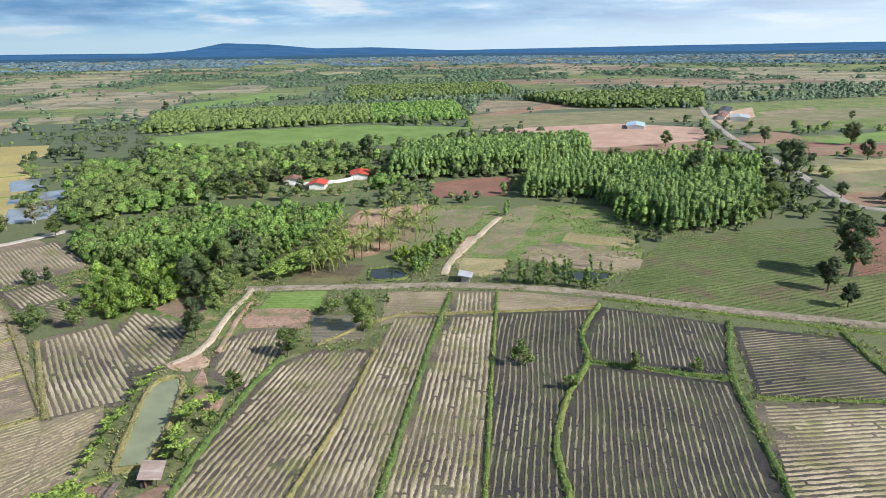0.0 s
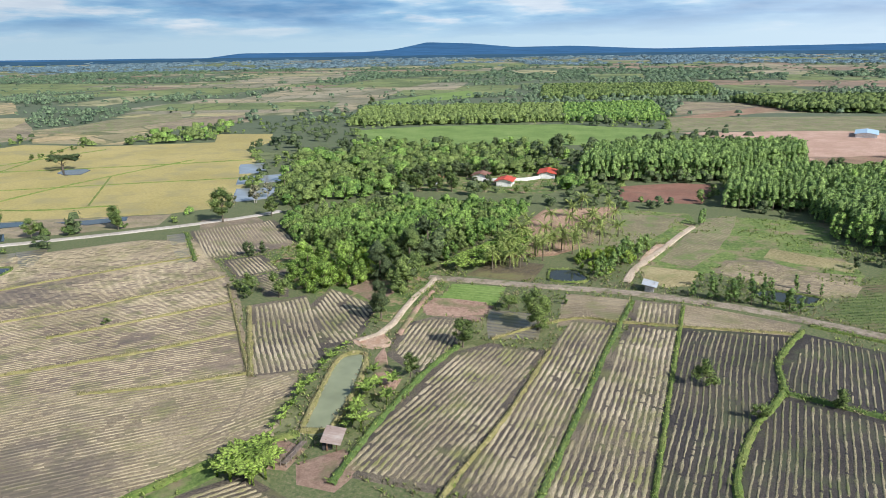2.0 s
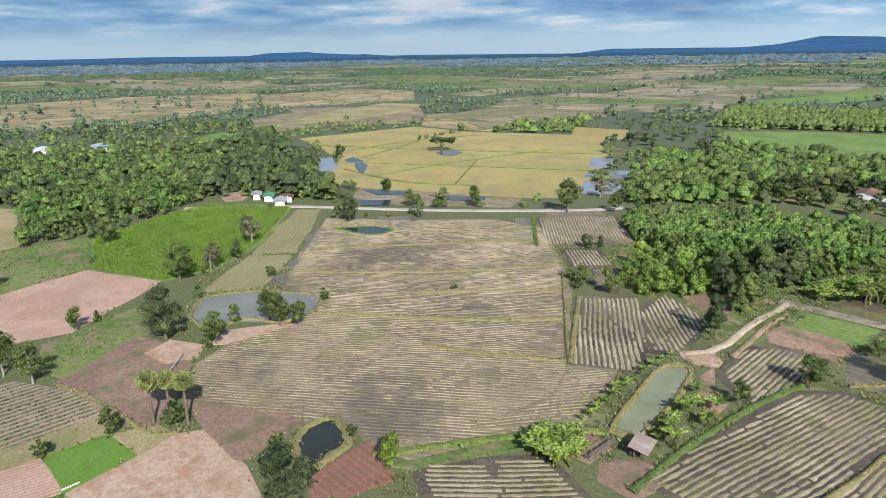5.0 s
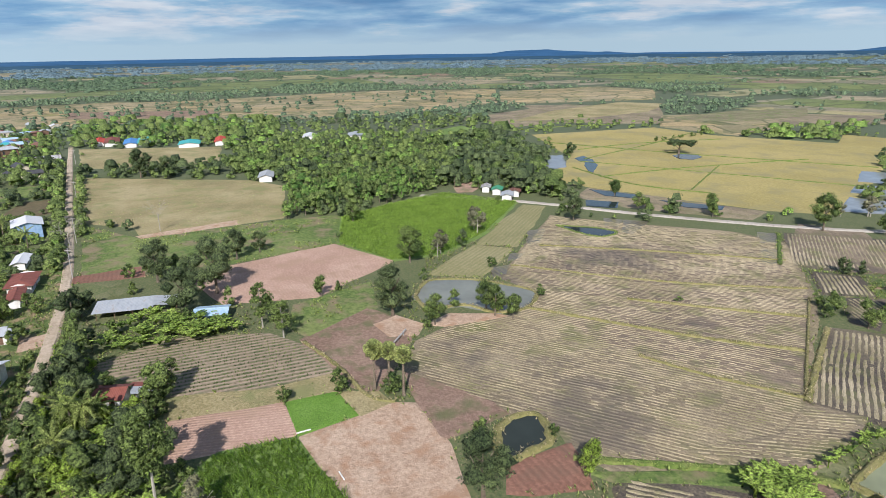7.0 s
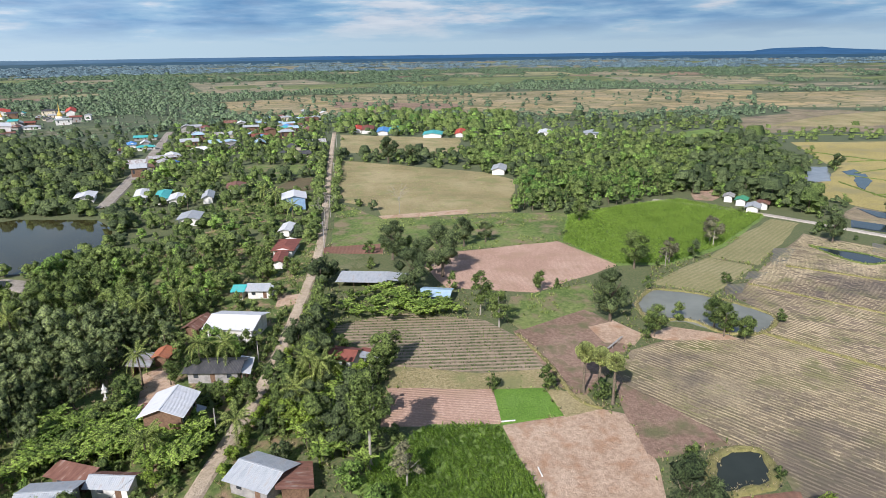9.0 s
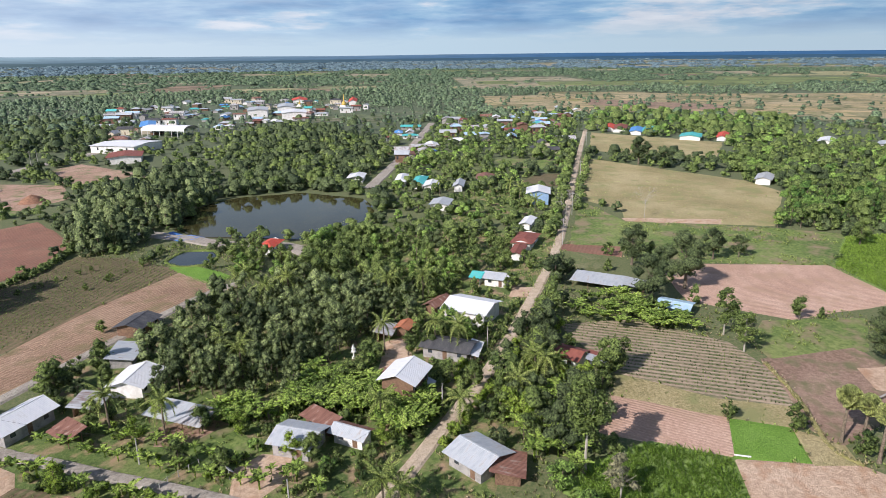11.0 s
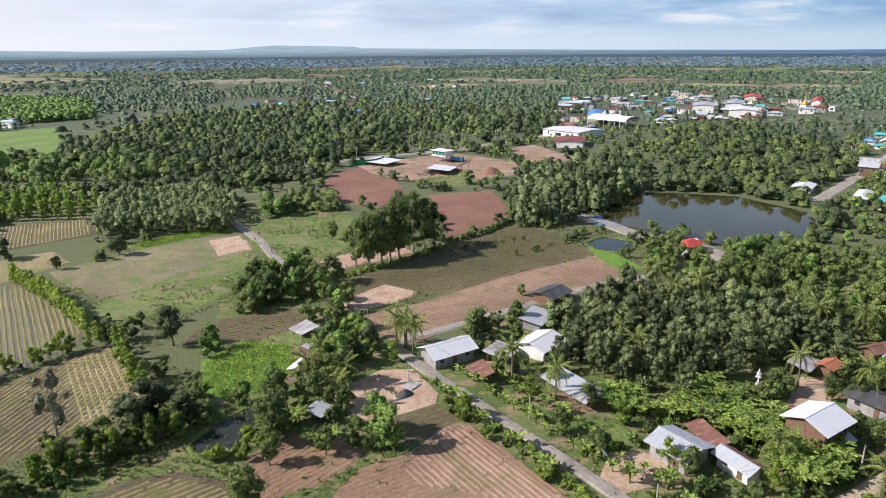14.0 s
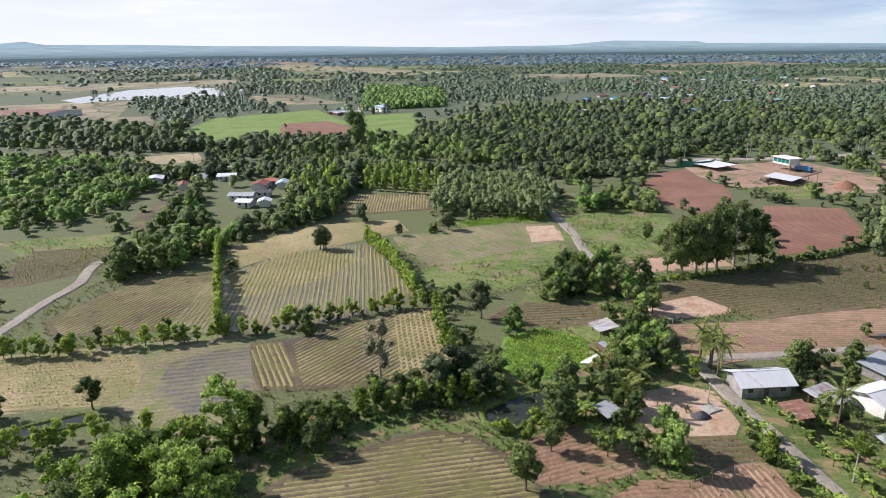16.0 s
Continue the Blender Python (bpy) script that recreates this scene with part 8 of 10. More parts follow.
KEEP_CLEAR.append([(-124.7, 272.5), (-113.2, 274.1), (-88.5, 272.8), (-36.2, 279.1), (-30.6, 293.4), (-37.3, 324.6), (-52.2, 319.5), (-94.0, 299.6), (-129.6, 284.1)])
plantation([(-26.0, 306.4), (37.4, 319.9), (82.1, 365.4), (81.8, 404.5), (-20.9, 363.0)], 32.2, 2.4, 2.6, "euc", "euc", 12, spread=0.78, label="plantation of tall bright green eucalyptus")
plantation([(32.3, 264.4), (61.2, 262.9), (80.6, 302.8), (106.0, 324.9), (73.0, 336.8), (39.7, 305.3)], -2.9, 2.4, 2.6, "euc", "euc", 9.5, spread=0.78, label="plantation of young bright green eucalyptus")
plantation([(61.6, 249.8), (75.3, 209.3), (105.3, 216.6), (121.4, 240.4), (131.0, 290.5), (79.5, 293.5)], 26.9, 2.5, 2.8, "euc", "euc", 10.5, spread=0.78, label="plantation of dark green eucalyptus")
plantation([(-230.2, 500.0), (-64.9, 560.5), (-80.1, 697.1), (-272.4, 632.0)], 20.5, 3.0, 3.6, "mixed", "mid", 8, spread=0.85, label="far plantation of trees in dense rows")
plantation([(-62.0, 560.2), (20.0, 578.4), (10.7, 749.1), (-77.2, 703.4)], 9.5, 3.0, 3.6, "mixed", "orchard", 7, spread=0.85, label="far plantation of bright green trees")
plantation([(-115.0, 783.8), (87.4, 884.3), (97.3, 1098.9), (-146.5, 1055.3)], 27.2, 3.8, 4.4, "mixed", "mid", 9, spread=0.9, label="far plantation of trees in dense rows")
plantation([(140.2, 674.1), (260.2, 670.8), (335.3, 873.2), (91.8, 803.9)], -7.8, 3.8, 4.4, "mixed", "mid", 10, spread=0.9, label="far rubber plantation")
plantation([(-21.7, -238.1), (-61.3, -220.9), (-75.0, -253.8), (-74.9, -288.9), (-31.0, -287.4)], 155.6, 3.6, 4, "rubber", "grove", 8, label="dense dark rubber plantation")
plantation([(5.1, -284.9), (-26.6, -270.1), (-32.1, -313.6), (2.3, -326.2)], 150.3, 5, 6, "euc", "light", 8, label="rows of young teak trees")
plantation([(6.0, -680.4), (-79.6, -700.7), (-105.3, -925.7), (-1.1, -1080.8)], -166.7, 4.2, 5, "mixed", "orchard", 9, label="far plantation of bright green trees")
wood([(-123.1, 208.2), (-97.0, 238.6), (-56.0, 243.5), (-38.0, 246.0), (-42.0, 214.0), (-52.0, 176.0), (-69.6, 169.8), (-113.3, 187.1)], "mixed", "orchard", 2.6, 5.4, vary=0.25, spread=0.85, label="dense green orchard canopy")
wood([(-140.8, 224.9), (-190.0, 347.4), (-114.5, 369.6), (-55.1, 338.6), (-27.1, 320.9), (-21.9, 286.7), (-85.3, 278.3), (-126.2, 232.1)], "mixed", "mid", 4.8, 7.0, label="dark green mixed trees round the farmstead")
wood([(-23.3, 306.2), (38.1, 302.6), (26.7, 266.8), (-15.9, 269.0)], "mixed", "mid", 8, 6, label="dense mixed green woodland")
wood([(-183.8, 395.3), (-58.7, 408.5), (-29.7, 354.3), (-55.1, 338.6), (-153.6, 362.8)], "mixed", "mid", 8, 7, label="dense mixed green woodland")
wood([(-87.8, 140.1), (-70.8, 164.2), (-63.4, 151.6), (-78.8, 139.2)], "mixed", "bamboo", 4.0, 5.5, label="thick green copse beside the paddies")
wood([(-67.1, 158.1), (-57.5, 180.8), (-51.0, 166.1), (-54.7, 142.9)], "mixed", "dark", 5, 9, label="thick green copse beside the paddies")
wood([(-275.1, 118.0), (-415.5, 184.3), (-423.8, 228.5), (-315.9, 197.0), (-266.1, 163.0), (-220.3, 148.3), (-244.0, 140.3)], "mixed", "dark", 6, 9, label="dark green mixed trees of the hamlet")
wood([(-349.5, 379.4), (-333.0, 477.6), (-278.5, 413.9), (-314.4, 377.5)], "mixed", "mid", 7, 7, label="dense mixed green woodland")
wood([(-224.9, 152.9), (-202.8, 171.5), (-174.8, 200.4), (-157.4, 215.9), (-157.4, 193.3), (-191.4, 164.3)], "bush", "mid", 9, 4, label="dense mixed green woodland")
wood([(-243.1, 37.5), (-309.6, 54.5), (-300.3, 126.5), (-275.3, 118.2), (-254.4, 86.4), (-247.9, 51.4)], "rubber", "mid", 3.9, 6.8, label="rubber plantation with an even green canopy")
wood([(-319.4, 50.9), (-432.2, 35.5), (-526.5, 74.2), (-434.5, 224.6), (-277.8, 174.0), (-239.4, 145.9), (-273.8, 121.0), (-303.2, 127.8)], "mixed", "mid", 6.2, 5.2, label="dark green mixed trees round village houses")
wood([(-525.0, -58.3), (-687.5, -68.8), (-639.2, 96.6), (-519.3, 86.1), (-459.3, 38.1)], "mixed", "mid", 9, 8, label="dense mixed green woodland")
wood([(-410.7, 28.5), (-376.3, 60.9), (-330.1, 52.8), (-338.5, 37.3)], "mixed", "mid", 6, 7, label="dense mixed green woodland")
wood([(-84.1, -88.4), (-104.2, -101.0), (-122.9, -104.3), (-143.9, -86.0), (-134.4, -58.5), (-122.5, -58.4), (-98.0, -60.7), (-90.5, -59.7), (-82.5, -82.2)], "rubber", "grove", 3.0, 6.6, spread=0.85, label="dense dark rubber grove")
wood([(-146.1, -91.0), (-196.5, -95.5), (-217.3, -47.6), (-173.2, -29.7), (-169.3, -50.0), (-148.0, -48.5), (-137.6, -60.0)], "mixed", "mid", 5.2, 5.0, label="dense green village gardens")
wood([(-142.8, -160.3), (-156.6, -187.6), (-212.3, -220.2), (-269.0, -218.2), (-219.2, -176.5), (-168.1, -163.6)], "euc", "grove", 3.4, 9, label="dark green eucalyptus stand by the lake")
wood([(-252.6, -190.7), (-265.4, -130.0), (-338.7, -146.1), (-424.6, -188.3), (-521.1, -315.0), (-416.9, -314.3)], "mixed", "dark", 5.6, 6.2, label="dark green woods behind the lake")
wood([(-262.6, -123.1), (-199.7, -84.6), (-220.7, -48.5), (-218.7, -34.5), (-382.7, -47.3), (-698.5, -93.1), (-569.7, -206.2), (-305.1, -134.3)], "mixed", "mid", 7.2, 4.8, label="green village trees between houses")
wood([(-138.2, -53.1), (-151.2, -34.9), (-140.4, -28.4), (-112.7, -32.5), (-116.7, -43.0)], "mixed", "mid", 6, 5.5, label="green garden trees")
wood([(-91.0, -62.6), (-114.8, -54.5), (-97.8, -46.0), (-89.4, -57.7)], "bush", "mid", 4, 3, label="dense mixed green woodland")
wood([(-55.7, -181.6), (-68.7, -177.2), (-68.7, -150.8), (-57.7, -125.1), (-52.0, -142.2), (-41.6, -143.3)], "mixed", "mid", 5, 6, label="dense mixed green woodland")
wood([(-53.8, -122.2), (-69.9, -108.1), (-65.4, -98.3), (-50.7, -92.1), (-40.9, -97.3)], "mixed", "mid", 5, 6, label="dense mixed green woodland")
wood([(-26.6, -102.3), (-34.8, -103.0), (-41.2, -94.3), (-45.3, -83.6), (-43.8, -74.2), (-29.9, -76.0), (-21.3, -87.9)], "mixed", "mid", 5, 5.5, label="dense mixed green woodland")
wood([(-120.1, -356.8), (-155.6, -329.7), (-266.2, -436.1), (-340.0, -349.8), (-502.6, -481.7), (-345.1, -684.5), (-206.7, -592.4)], "mixed", "dark", 6.2, 6.8, label="dark green woods beyond the fields")
wood([(-26.3, -459.9), (-131.7, -657.0), (-317.1, -725.5), (-227.8, -420.5), (-140.5, -309.3), (-76.4, -337.3)], "mixed", "dark", 5.9, 6.4, label="dark green mixed woods")
wood([(132.1, -241.2), (105.8, -247.6), (98.5, -308.6), (106.1, -353.9), (151.4, -388.9), (205.7, -388.8)], "mixed", "orchard", 4.2, 6, label="young green orchard canopy")
wood([(241.8, -461.3), (17.9, -389.7), (12.9, -465.7), (78.4, -548.9), (203.3, -554.6), (364.0, -706.4)], "mixed", "dark", 6.2, 8.0, label="dark belt of tall trees")
wood([(82.0, -182.3), (69.5, -190.5), (66.2, -213.5), (58.1, -233.8), (76.5, -295.0), (88.2, -285.3), (90.8, -238.8), (89.8, -210.6)], "mixed", "mid", 4.6, 6.5, label="dense mixed green woodland")
wood([(19.2, -425.1), (-84.9, -393.6), (-155.6, -348.3), (-189.5, -426.6), (-98.9, -459.5), (13.2, -481.5)], "mixed", "dark", 5.6, 6.6, label="dense mixed green woodland")
wood([(20.1, -231.9), (4.0, -251.3), (24.9, -343.3), (35.1, -300.7)], "euc", "light", 4, 7, label="dense mixed green woodland")
wood([(41.0, -80.4), (38.5, -96.5), (25.2, -96.4), (20.2, -82.7), (23.2, -71.7)], "mixed", "bamboo", 4.5, 6.5, label="tall green bamboo and trees")
wood([(-14.4, -100.0), (-23.5, -104.8), (-13.2, -115.1), (-7.0, -106.9)], "mixed", "dark", 4.5, 6, label="dark thicket round the pond")
wood([(20.6, -85.3), (18.9, -96.4), (3.3, -101.4), (-16.0, -103.7), (-15.7, -95.8), (-2.4, -95.8), (10.3, -91.2)], "bush", "mid", 2.4, 2.0, label="dense low hedge undergrowth")
wood([(76.4, -129.6), (61.9, -128.1), (46.3, -131.3), (24.1, -135.7), (-1.3, -143.8), (-18.7, -149.4), (-19.1, -152.0), (-1.4, -146.3), (24.5, -138.2), (47.0, -133.6), (62.8, -130.3), (77.5, -131.8)], "bush", "dark", 2.4, 1.2, label="low dark hedge along the ditch")
wood([(52.7, -81.9), (47.1, -86.1), (39.9, -87.8), (31.1, -85.4), (21.5, -85.5), (19.3, -77.7), (20.9, -67.6), (47.2, -70.9)], "mixed", "bamboo", 4, 5, label="thick green bamboo and trees")
wood([(-16.3, -105.7), (-35.2, -125.2), (-43.0, -130.2), (-33.7, -103.4), (-29.1, -98.1), (-18.3, -99.5)], "mixed", "mid", 4.5, 4, label="green thicket round the pond")
wood([(-28.1, -98.2), (-31.9, -94.0), (-25.9, -86.5), (-19.5, -85.9), (-15.4, -87.9)], "bush", "light", 3, 2.2, label="bushes by the pond")
wood([(-68.8, -86.2), (-76.1, -76.1), (-73.2, -58.1), (-73.0, -43.0), (-82.2, -40.2), (-98.4, -45.2), (-101.4, -64.2), (-87.0, -61.0), (-82.5, -70.7), (-84.3, -83.9), (-79.0, -91.2)], "bush", "mid", 3.2, 1.8, label="garden bushes between the houses")
wood([(-58.5, -87.3), (-60.1, -70.8), (-61.0, -54.9), (-61.8, -43.4), (-54.6, -47.5), (-54.1, -64.3), (-55.3, -77.4)], "bush", "light", 3.0, 1.8, label="green verge bushes along the lane")
wood([(-68.6, -42.2), (-70.2, -35.7), (-77.5, -32.2), (-93.2, -30.6), (-114.5, -30.0), (-123.2, -33.8), (-97.6, -33.2), (-81.9, -38.1), (-76.7, -45.2)], "bush", "mid", 3, 2.0, label="garden bushes between the houses")
wood([(-113.0, -28.5), (-144.9, -27.1), (-134.4, -18.3), (-111.6, -8.0), (-96.2, -8.7), (-96.8, -17.5), (-93.7, -24.4)], "mixed", "light", 4.5, 4.5, label="green garden trees beside the road")
wood([(-134.4, -58.5), (-141.3, -48.8), (-129.1, -44.2), (-140.6, -33.2), (-120.3, -29.6), (-124.2, -46.0)], "mixed", "mid", 4, 4.5, label="green garden trees between houses")
wood([(-99.0, -44.4), (-106.3, -37.7), (-122.6, -34.7), (-102.9, -32.2), (-92.1, -34.9)], "bush", "light", 3, 2.5, label="garden bushes by the road")
wood([(-132.8, -89.3), (-149.2, -59.1), (-124.1, -47.1), (-111.1, -58.4), (-100.2, -64.8), (-100.6, -70.6)], "rubber", "grove", 4.4, 6.2, spread=0.85, label="dense dark rubber grove")
wood([(-138.9, -92.8), (-169.0, -110.3), (-175.6, -83.6), (-172.6, -48.8), (-147.6, -39.9), (-148.8, -55.0), (-137.0, -69.8)], "mixed", "mid", 5.6, 5.8, label="dense village gardens")
wood([(-161.7, -25.6), (-145.9, -19.5), (-122.0, -19.2), (-107.8, -14.3), (-95.8, -3.8), (-78.5, -4.3), (-76.7, -14.3), (-78.4, -20.8), (-96.7, -17.0), (-112.8, -23.4), (-111.0, -28.3), (-146.4, -26.3)], "mixed", "mid", 6.2, 4.6, label="green garden trees beside the road")
wood([(-76.5, -11.2), (-94.1, -3.7), (-75.9, -1.9), (-69.2, 1.0), (-70.2, -13.4)], "bush", "mid", 3.5, 3, label="rough green bushes")
wood([(-52.0, -142.2), (-57.7, -125.1), (-63.1, -117.6), (-47.2, -109.4), (-54.3, -99.5), (-44.4, -95.1), (-33.8, -97.0), (-32.7, -106.0), (-44.8, -112.7)], "mixed", "mid", 4.5, 5, label="green trees round the shacks")
wood([(-79.5, -113.4), (-91.7, -112.6), (-97.9, -109.8), (-80.7, -93.1), (-75.0, -96.7)], "mixed", "dark", 4.2, 5, label="dark garden trees round the houses")
wood([(78.4, -174.9), (69.5, -190.5), (74.7, -218.1), (57.3, -229.8), (48.7, -198.6), (58.1, -183.8), (66.1, -175.4)], "mixed", "mid", 3.6, 6, label="green trees round the farm houses", free=False)
wood([(-181.1, -161.2), (-183.2, -177.9), (-193.0, -200.6), (-227.3, -198.1), (-230.0, -180.2), (-209.4, -176.4)], "bush", "dark", 5, 4, label="bushes on the lake bank")
wood([(-173.3, -151.7), (-181.2, -132.0), (-182.5, -109.4), (-198.9, -101.0), (-193.3, -93.9), (-171.2, -102.6), (-169.4, -128.2)], "bush", "mid", 5, 4, label="bushes on the lake bank")
wood([(-247.9, -123.9), (-237.4, -111.0), (-205.9, -99.1), (-211.3, -94.0), (-266.8, -116.9)], "mixed", "dark", 5, 7, label="dark trees on the lake bank")
wood([(-232.0, -181.7), (-242.0, -176.2), (-257.9, -155.2), (-254.5, -124.5), (-265.4, -130.0), (-268.6, -161.7), (-241.5, -189.2)], "bush", "dark", 5, 5, label="bushes on the lake bank")
wood([(-15.1, 189.0), (-1.4, 196.7), (14.7, 225.9), (21.1, 229.6), (2.0, 188.4), (-7.6, 171.6), (-16.1, 179.3)], "bush", "light", 3.2, 3, label="young green bushes along the farm track")
wood([(-50.9, 157.6), (-53.7, 148.1), (-54.0, 133.3), (-56.7, 130.4), (-59.4, 143.0), (-56.1, 155.8)], "mixed", "mid", 4.5, 6.5, label="thick green copse beside the track")
wood([(-95.5, 151.2), (-86.5, 171.9), (-67.9, 160.2), (-64.9, 148.4), (-80.5, 143.6)], "mixed", "bamboo", 4, 5.5, label="thick green copse beside the paddies")
wood([(61.6, 221.5), (60.5, 257.7), (85.3, 321.5), (123.8, 343.8), (157.0, 324.7), (116.9, 235.3), (87.9, 221.9), (75.3, 207.9)], "euc", "euc", 3.6, 8, spread=0.75, label="eucalyptus edge of the plantation")
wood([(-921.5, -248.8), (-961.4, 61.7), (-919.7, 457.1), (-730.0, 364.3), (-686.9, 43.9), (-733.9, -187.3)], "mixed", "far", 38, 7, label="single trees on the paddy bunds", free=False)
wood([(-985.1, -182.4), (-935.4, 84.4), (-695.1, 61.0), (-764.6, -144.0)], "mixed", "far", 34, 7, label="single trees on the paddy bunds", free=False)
wood([(47.3, -204.4), (36.3, -219.3), (20.1, -231.9), (14.6, -243.8), (22.0, -259.0), (39.1, -239.0), (50.5, -225.0)], "mixed", "mid", 4.5, 6, label="green trees round the farm houses")
wood([(-59.2, -188.6), (-70.3, -170.2), (-56.3, -149.5), (-38.4, -137.3), (-28.0, -126.2), (-26.8, -132.4), (-42.2, -151.5)], "mixed", "mid", 4, 5, label="green garden trees by the shacks")
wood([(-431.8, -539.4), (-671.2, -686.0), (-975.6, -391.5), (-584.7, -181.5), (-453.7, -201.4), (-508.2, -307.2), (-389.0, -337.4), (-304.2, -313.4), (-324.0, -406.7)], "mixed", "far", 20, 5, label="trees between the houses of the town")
wood([(-175.5, -34.4), (-177.9, -22.3), (-147.3, -19.0), (-127.2, -21.4), (-116.9, -26.4), (-131.3, -30.2)], "mixed", "dark", 4.4, 6.5, label="dark garden trees beside the road")
wood([(-128.6, -24.3), (-122.3, -5.9), (-100.1, -5.4), (-86.2, -7.2), (-85.8, -22.1), (-95.5, -27.6)], "mixed", "dark", 4.4, 5.5, label="green garden trees and palms")
wood([(-65.6, -224.8), (-86.9, -261.6), (-112.5, -260.2), (-120.3, -242.4), (-89.1, -207.0), (-75.8, -205.9)], "mixed", "mid", 6, 6, label="dense mixed green woodland")
wood([(44.4, -365.2), (30.2, -357.0), (4.6, -320.7), (6.3, -261.0), (18.7, -235.8), (32.5, -236.6)], "mixed", "dark", 5, 7, label="dense mixed green woodland")
wood([(155.0, -340.1), (101.8, -343.4), (27.4, -337.1), (-68.1, -314.5), (-127.2, -317.1), (-133.7, -297.4), (-63.9, -295.0), (25.9, -315.5), (95.8, -321.5), (146.0, -319.0)], "mixed", "dark", 5, 7, label="dark trees along the main road")
wood([(-166.9, -134.4), (-198.7, -145.4), (-210.8, -139.7), (-214.2, -100.2), (-181.0, -74.3), (-138.4, -104.8)], "mixed", "mid", 4.4, 5.0, label="green garden trees below the lake bank")
wood([(-0.8, -458.6), (-33.2, -434.2), (-82.0, -366.7), (-74.6, -336.6), (-32.9, -356.4), (1.2, -376.4)], "mixed", "mid", 6.0, 7.0, label="dark mixed trees behind the young plantation")
hedge([(-9.1, 169.3), (0.3, 189.6), (11.8, 211.2), (23.9, 237.9)], 2.0, 6.5, "euc", "slim young eucalyptus trees along the farm track", wob=1.2)
hedge([(16.1, 164.0), (31.4, 161.3), (39.6, 158.1)], 1.5, 5.5, "euc", "slim young eucalyptus trees by the farm road", wob=1.6)
hedge([(18.2, 170.8), (27.3, 173.8), (46.2, 173.2)], 2.0, 4.0, "euc", "slim young trees round the narrow pond", wob=2.0)
tree_line([(77.3, -131.2), (62.6, -129.8), (55.2, -132.5), (46.8, -133.0), (35.4, -134.9), (24.3, -136.9), (12.0, -141.3), (-1.3, -145.2), (-11.6, -147.7)], 2.0, "light", 4.6, spread=1.1)
hedge([(34.3, -135.3), (48.9, -204.6)], 0.7, 5.2, spread=0.9)
hedge([(2.6, -207.2), (-5.3, -178.9), (-10.1, -154.1)], 0.7, 5.6, spread=0.9)
hedge([(-10.5, -153.0), (-14.5, -146.6), (-14.2, -128.1), (-14.6, -117.3)], 1.6, 4.8, spread=1.2, wob=1.0)
hedge([(22.1, -89.0), (10.7, -96.1), (-2.6, -100.6), (-16.6, -101.2)], 1.7, 5.5, spread=1.1, wob=1.8)
tree_line([(21.6, -91.2), (10.8, -97.8), (-2.7, -101.9), (-15.8, -102.7)], 3.2, "mid", 5, spread=1.0, wob=1.6)
tree_line([(58.2, -93.0), (48.8, -96.2), (34.9, -99.3)], 3, "light", 4.5, spread=1.0)
hedge([(-394.6, -43.1), (-306.7, -35.4), (-249.6, -30.3)], 4.0, 4.5, "mid", "row of green trees along the village road", "mixed", 1.0)
hedge([(-407.5, -54.2), (-307.6, -43.5), (-250.4, -37.4), (-210.3, -33.6)], 4.2, 6.0, "mid", "row of green trees along the village road", "mixed", 1.0)
hedge([(-150.0, -31.0), (-117.0, -31.4), (-104.0, -32.0), (-92.0, -33.4), (-80.0, -34.6)], 1.6, 1.9, "mid", "low green bushes along the road verge", "bush", 0.7)
hedge([(-150.0, -26.4), (-117.0, -26.6), (-104.0, -27.2), (-92.0, -28.4), (-84.0, -29.3)], 1.5, 2.2, "light", "low green bushes along the road verge", "bush", 0.8)
hedge([(-115.0, -166.9), (-129.4, -168.0), (-161.2, -180.9)], 1.1, 2.0, "mid", "dark shrubby hedge along the ploughed field", "bush", 0.5)
hedge([(-67.3, -156.4), (-87.4, -157.1), (-113.2, -164.0)], 0.9, 1.5, "light", "tall grass under the timber trees", "bush", 0.6)
wood([(-66.5, -92.0), (-74.0, -84.0), (-75.5, -66.0), (-72.0, -46.0), (-66.0, -42.0)], "bush", "light", 2.3, 1.1, label="rank green weeds and low shrubs by the lane", name="shrubs")
wood([(-60.8, -92.0), (-56.5, -86.0), (-57.5, -60.0), (-61.0, -44.0)], "bush", "light", 2.0, 1.1, label="rank green weeds and low shrubs by the lane", name="shrubs")
wood([(-92.0, -64.0), (-100.0, -50.0), (-104.0, -40.0), (-100.0, -33.0), (-84.0, -36.0), (-74.0, -42.0), (-74.0, -56.0)], "bush", "mid", 2.6, 1.3, label="rank green weeds and low shrubs by the houses", name="shrubs")
tree_line([(-186.0, -31.4), (-154.1, -30.2), (-133.9, -30.6)], 4.5, "broad", 6, spread=1.0)
tree_line([(-108.8, -27.9), (-97.6, -28.4), (-85.3, -28.9)], 3.5, "mid", 3, spread=1.0)
tree_line([(-109.1, -32.1), (-100.5, -32.4), (-91.4, -33.1), (-83.0, -34.0)], 3.2, "mid", 2.6, spread=1.2)
tree_line([(-215.7, 144.7), (-203.9, 152.5), (-179.2, 169.3), (-159.3, 183.7)], 14, "mid", 4.5, spread=1.0)
tree_line([(-347.1, 297.7), (-357.0, 351.2)], 5, "bush", 3, spread=1.0)
tree_line([(-159.3, 218.5), (-150.9, 232.0), (-150.7, 245.6)], 6, "airy", 7, spread=1.0)
tree_line([(-92.9, -158.1), (-105.8, -158.4), (-121.7, -157.6), (-138.2, -155.3)], 3.2, "bush", 1.6, spread=1.0)
tree_line([(-122.7, -143.5), (-142.2, -144.0), (-169.1, -148.0)], 4, "bush", 2.2, spread=1.0)
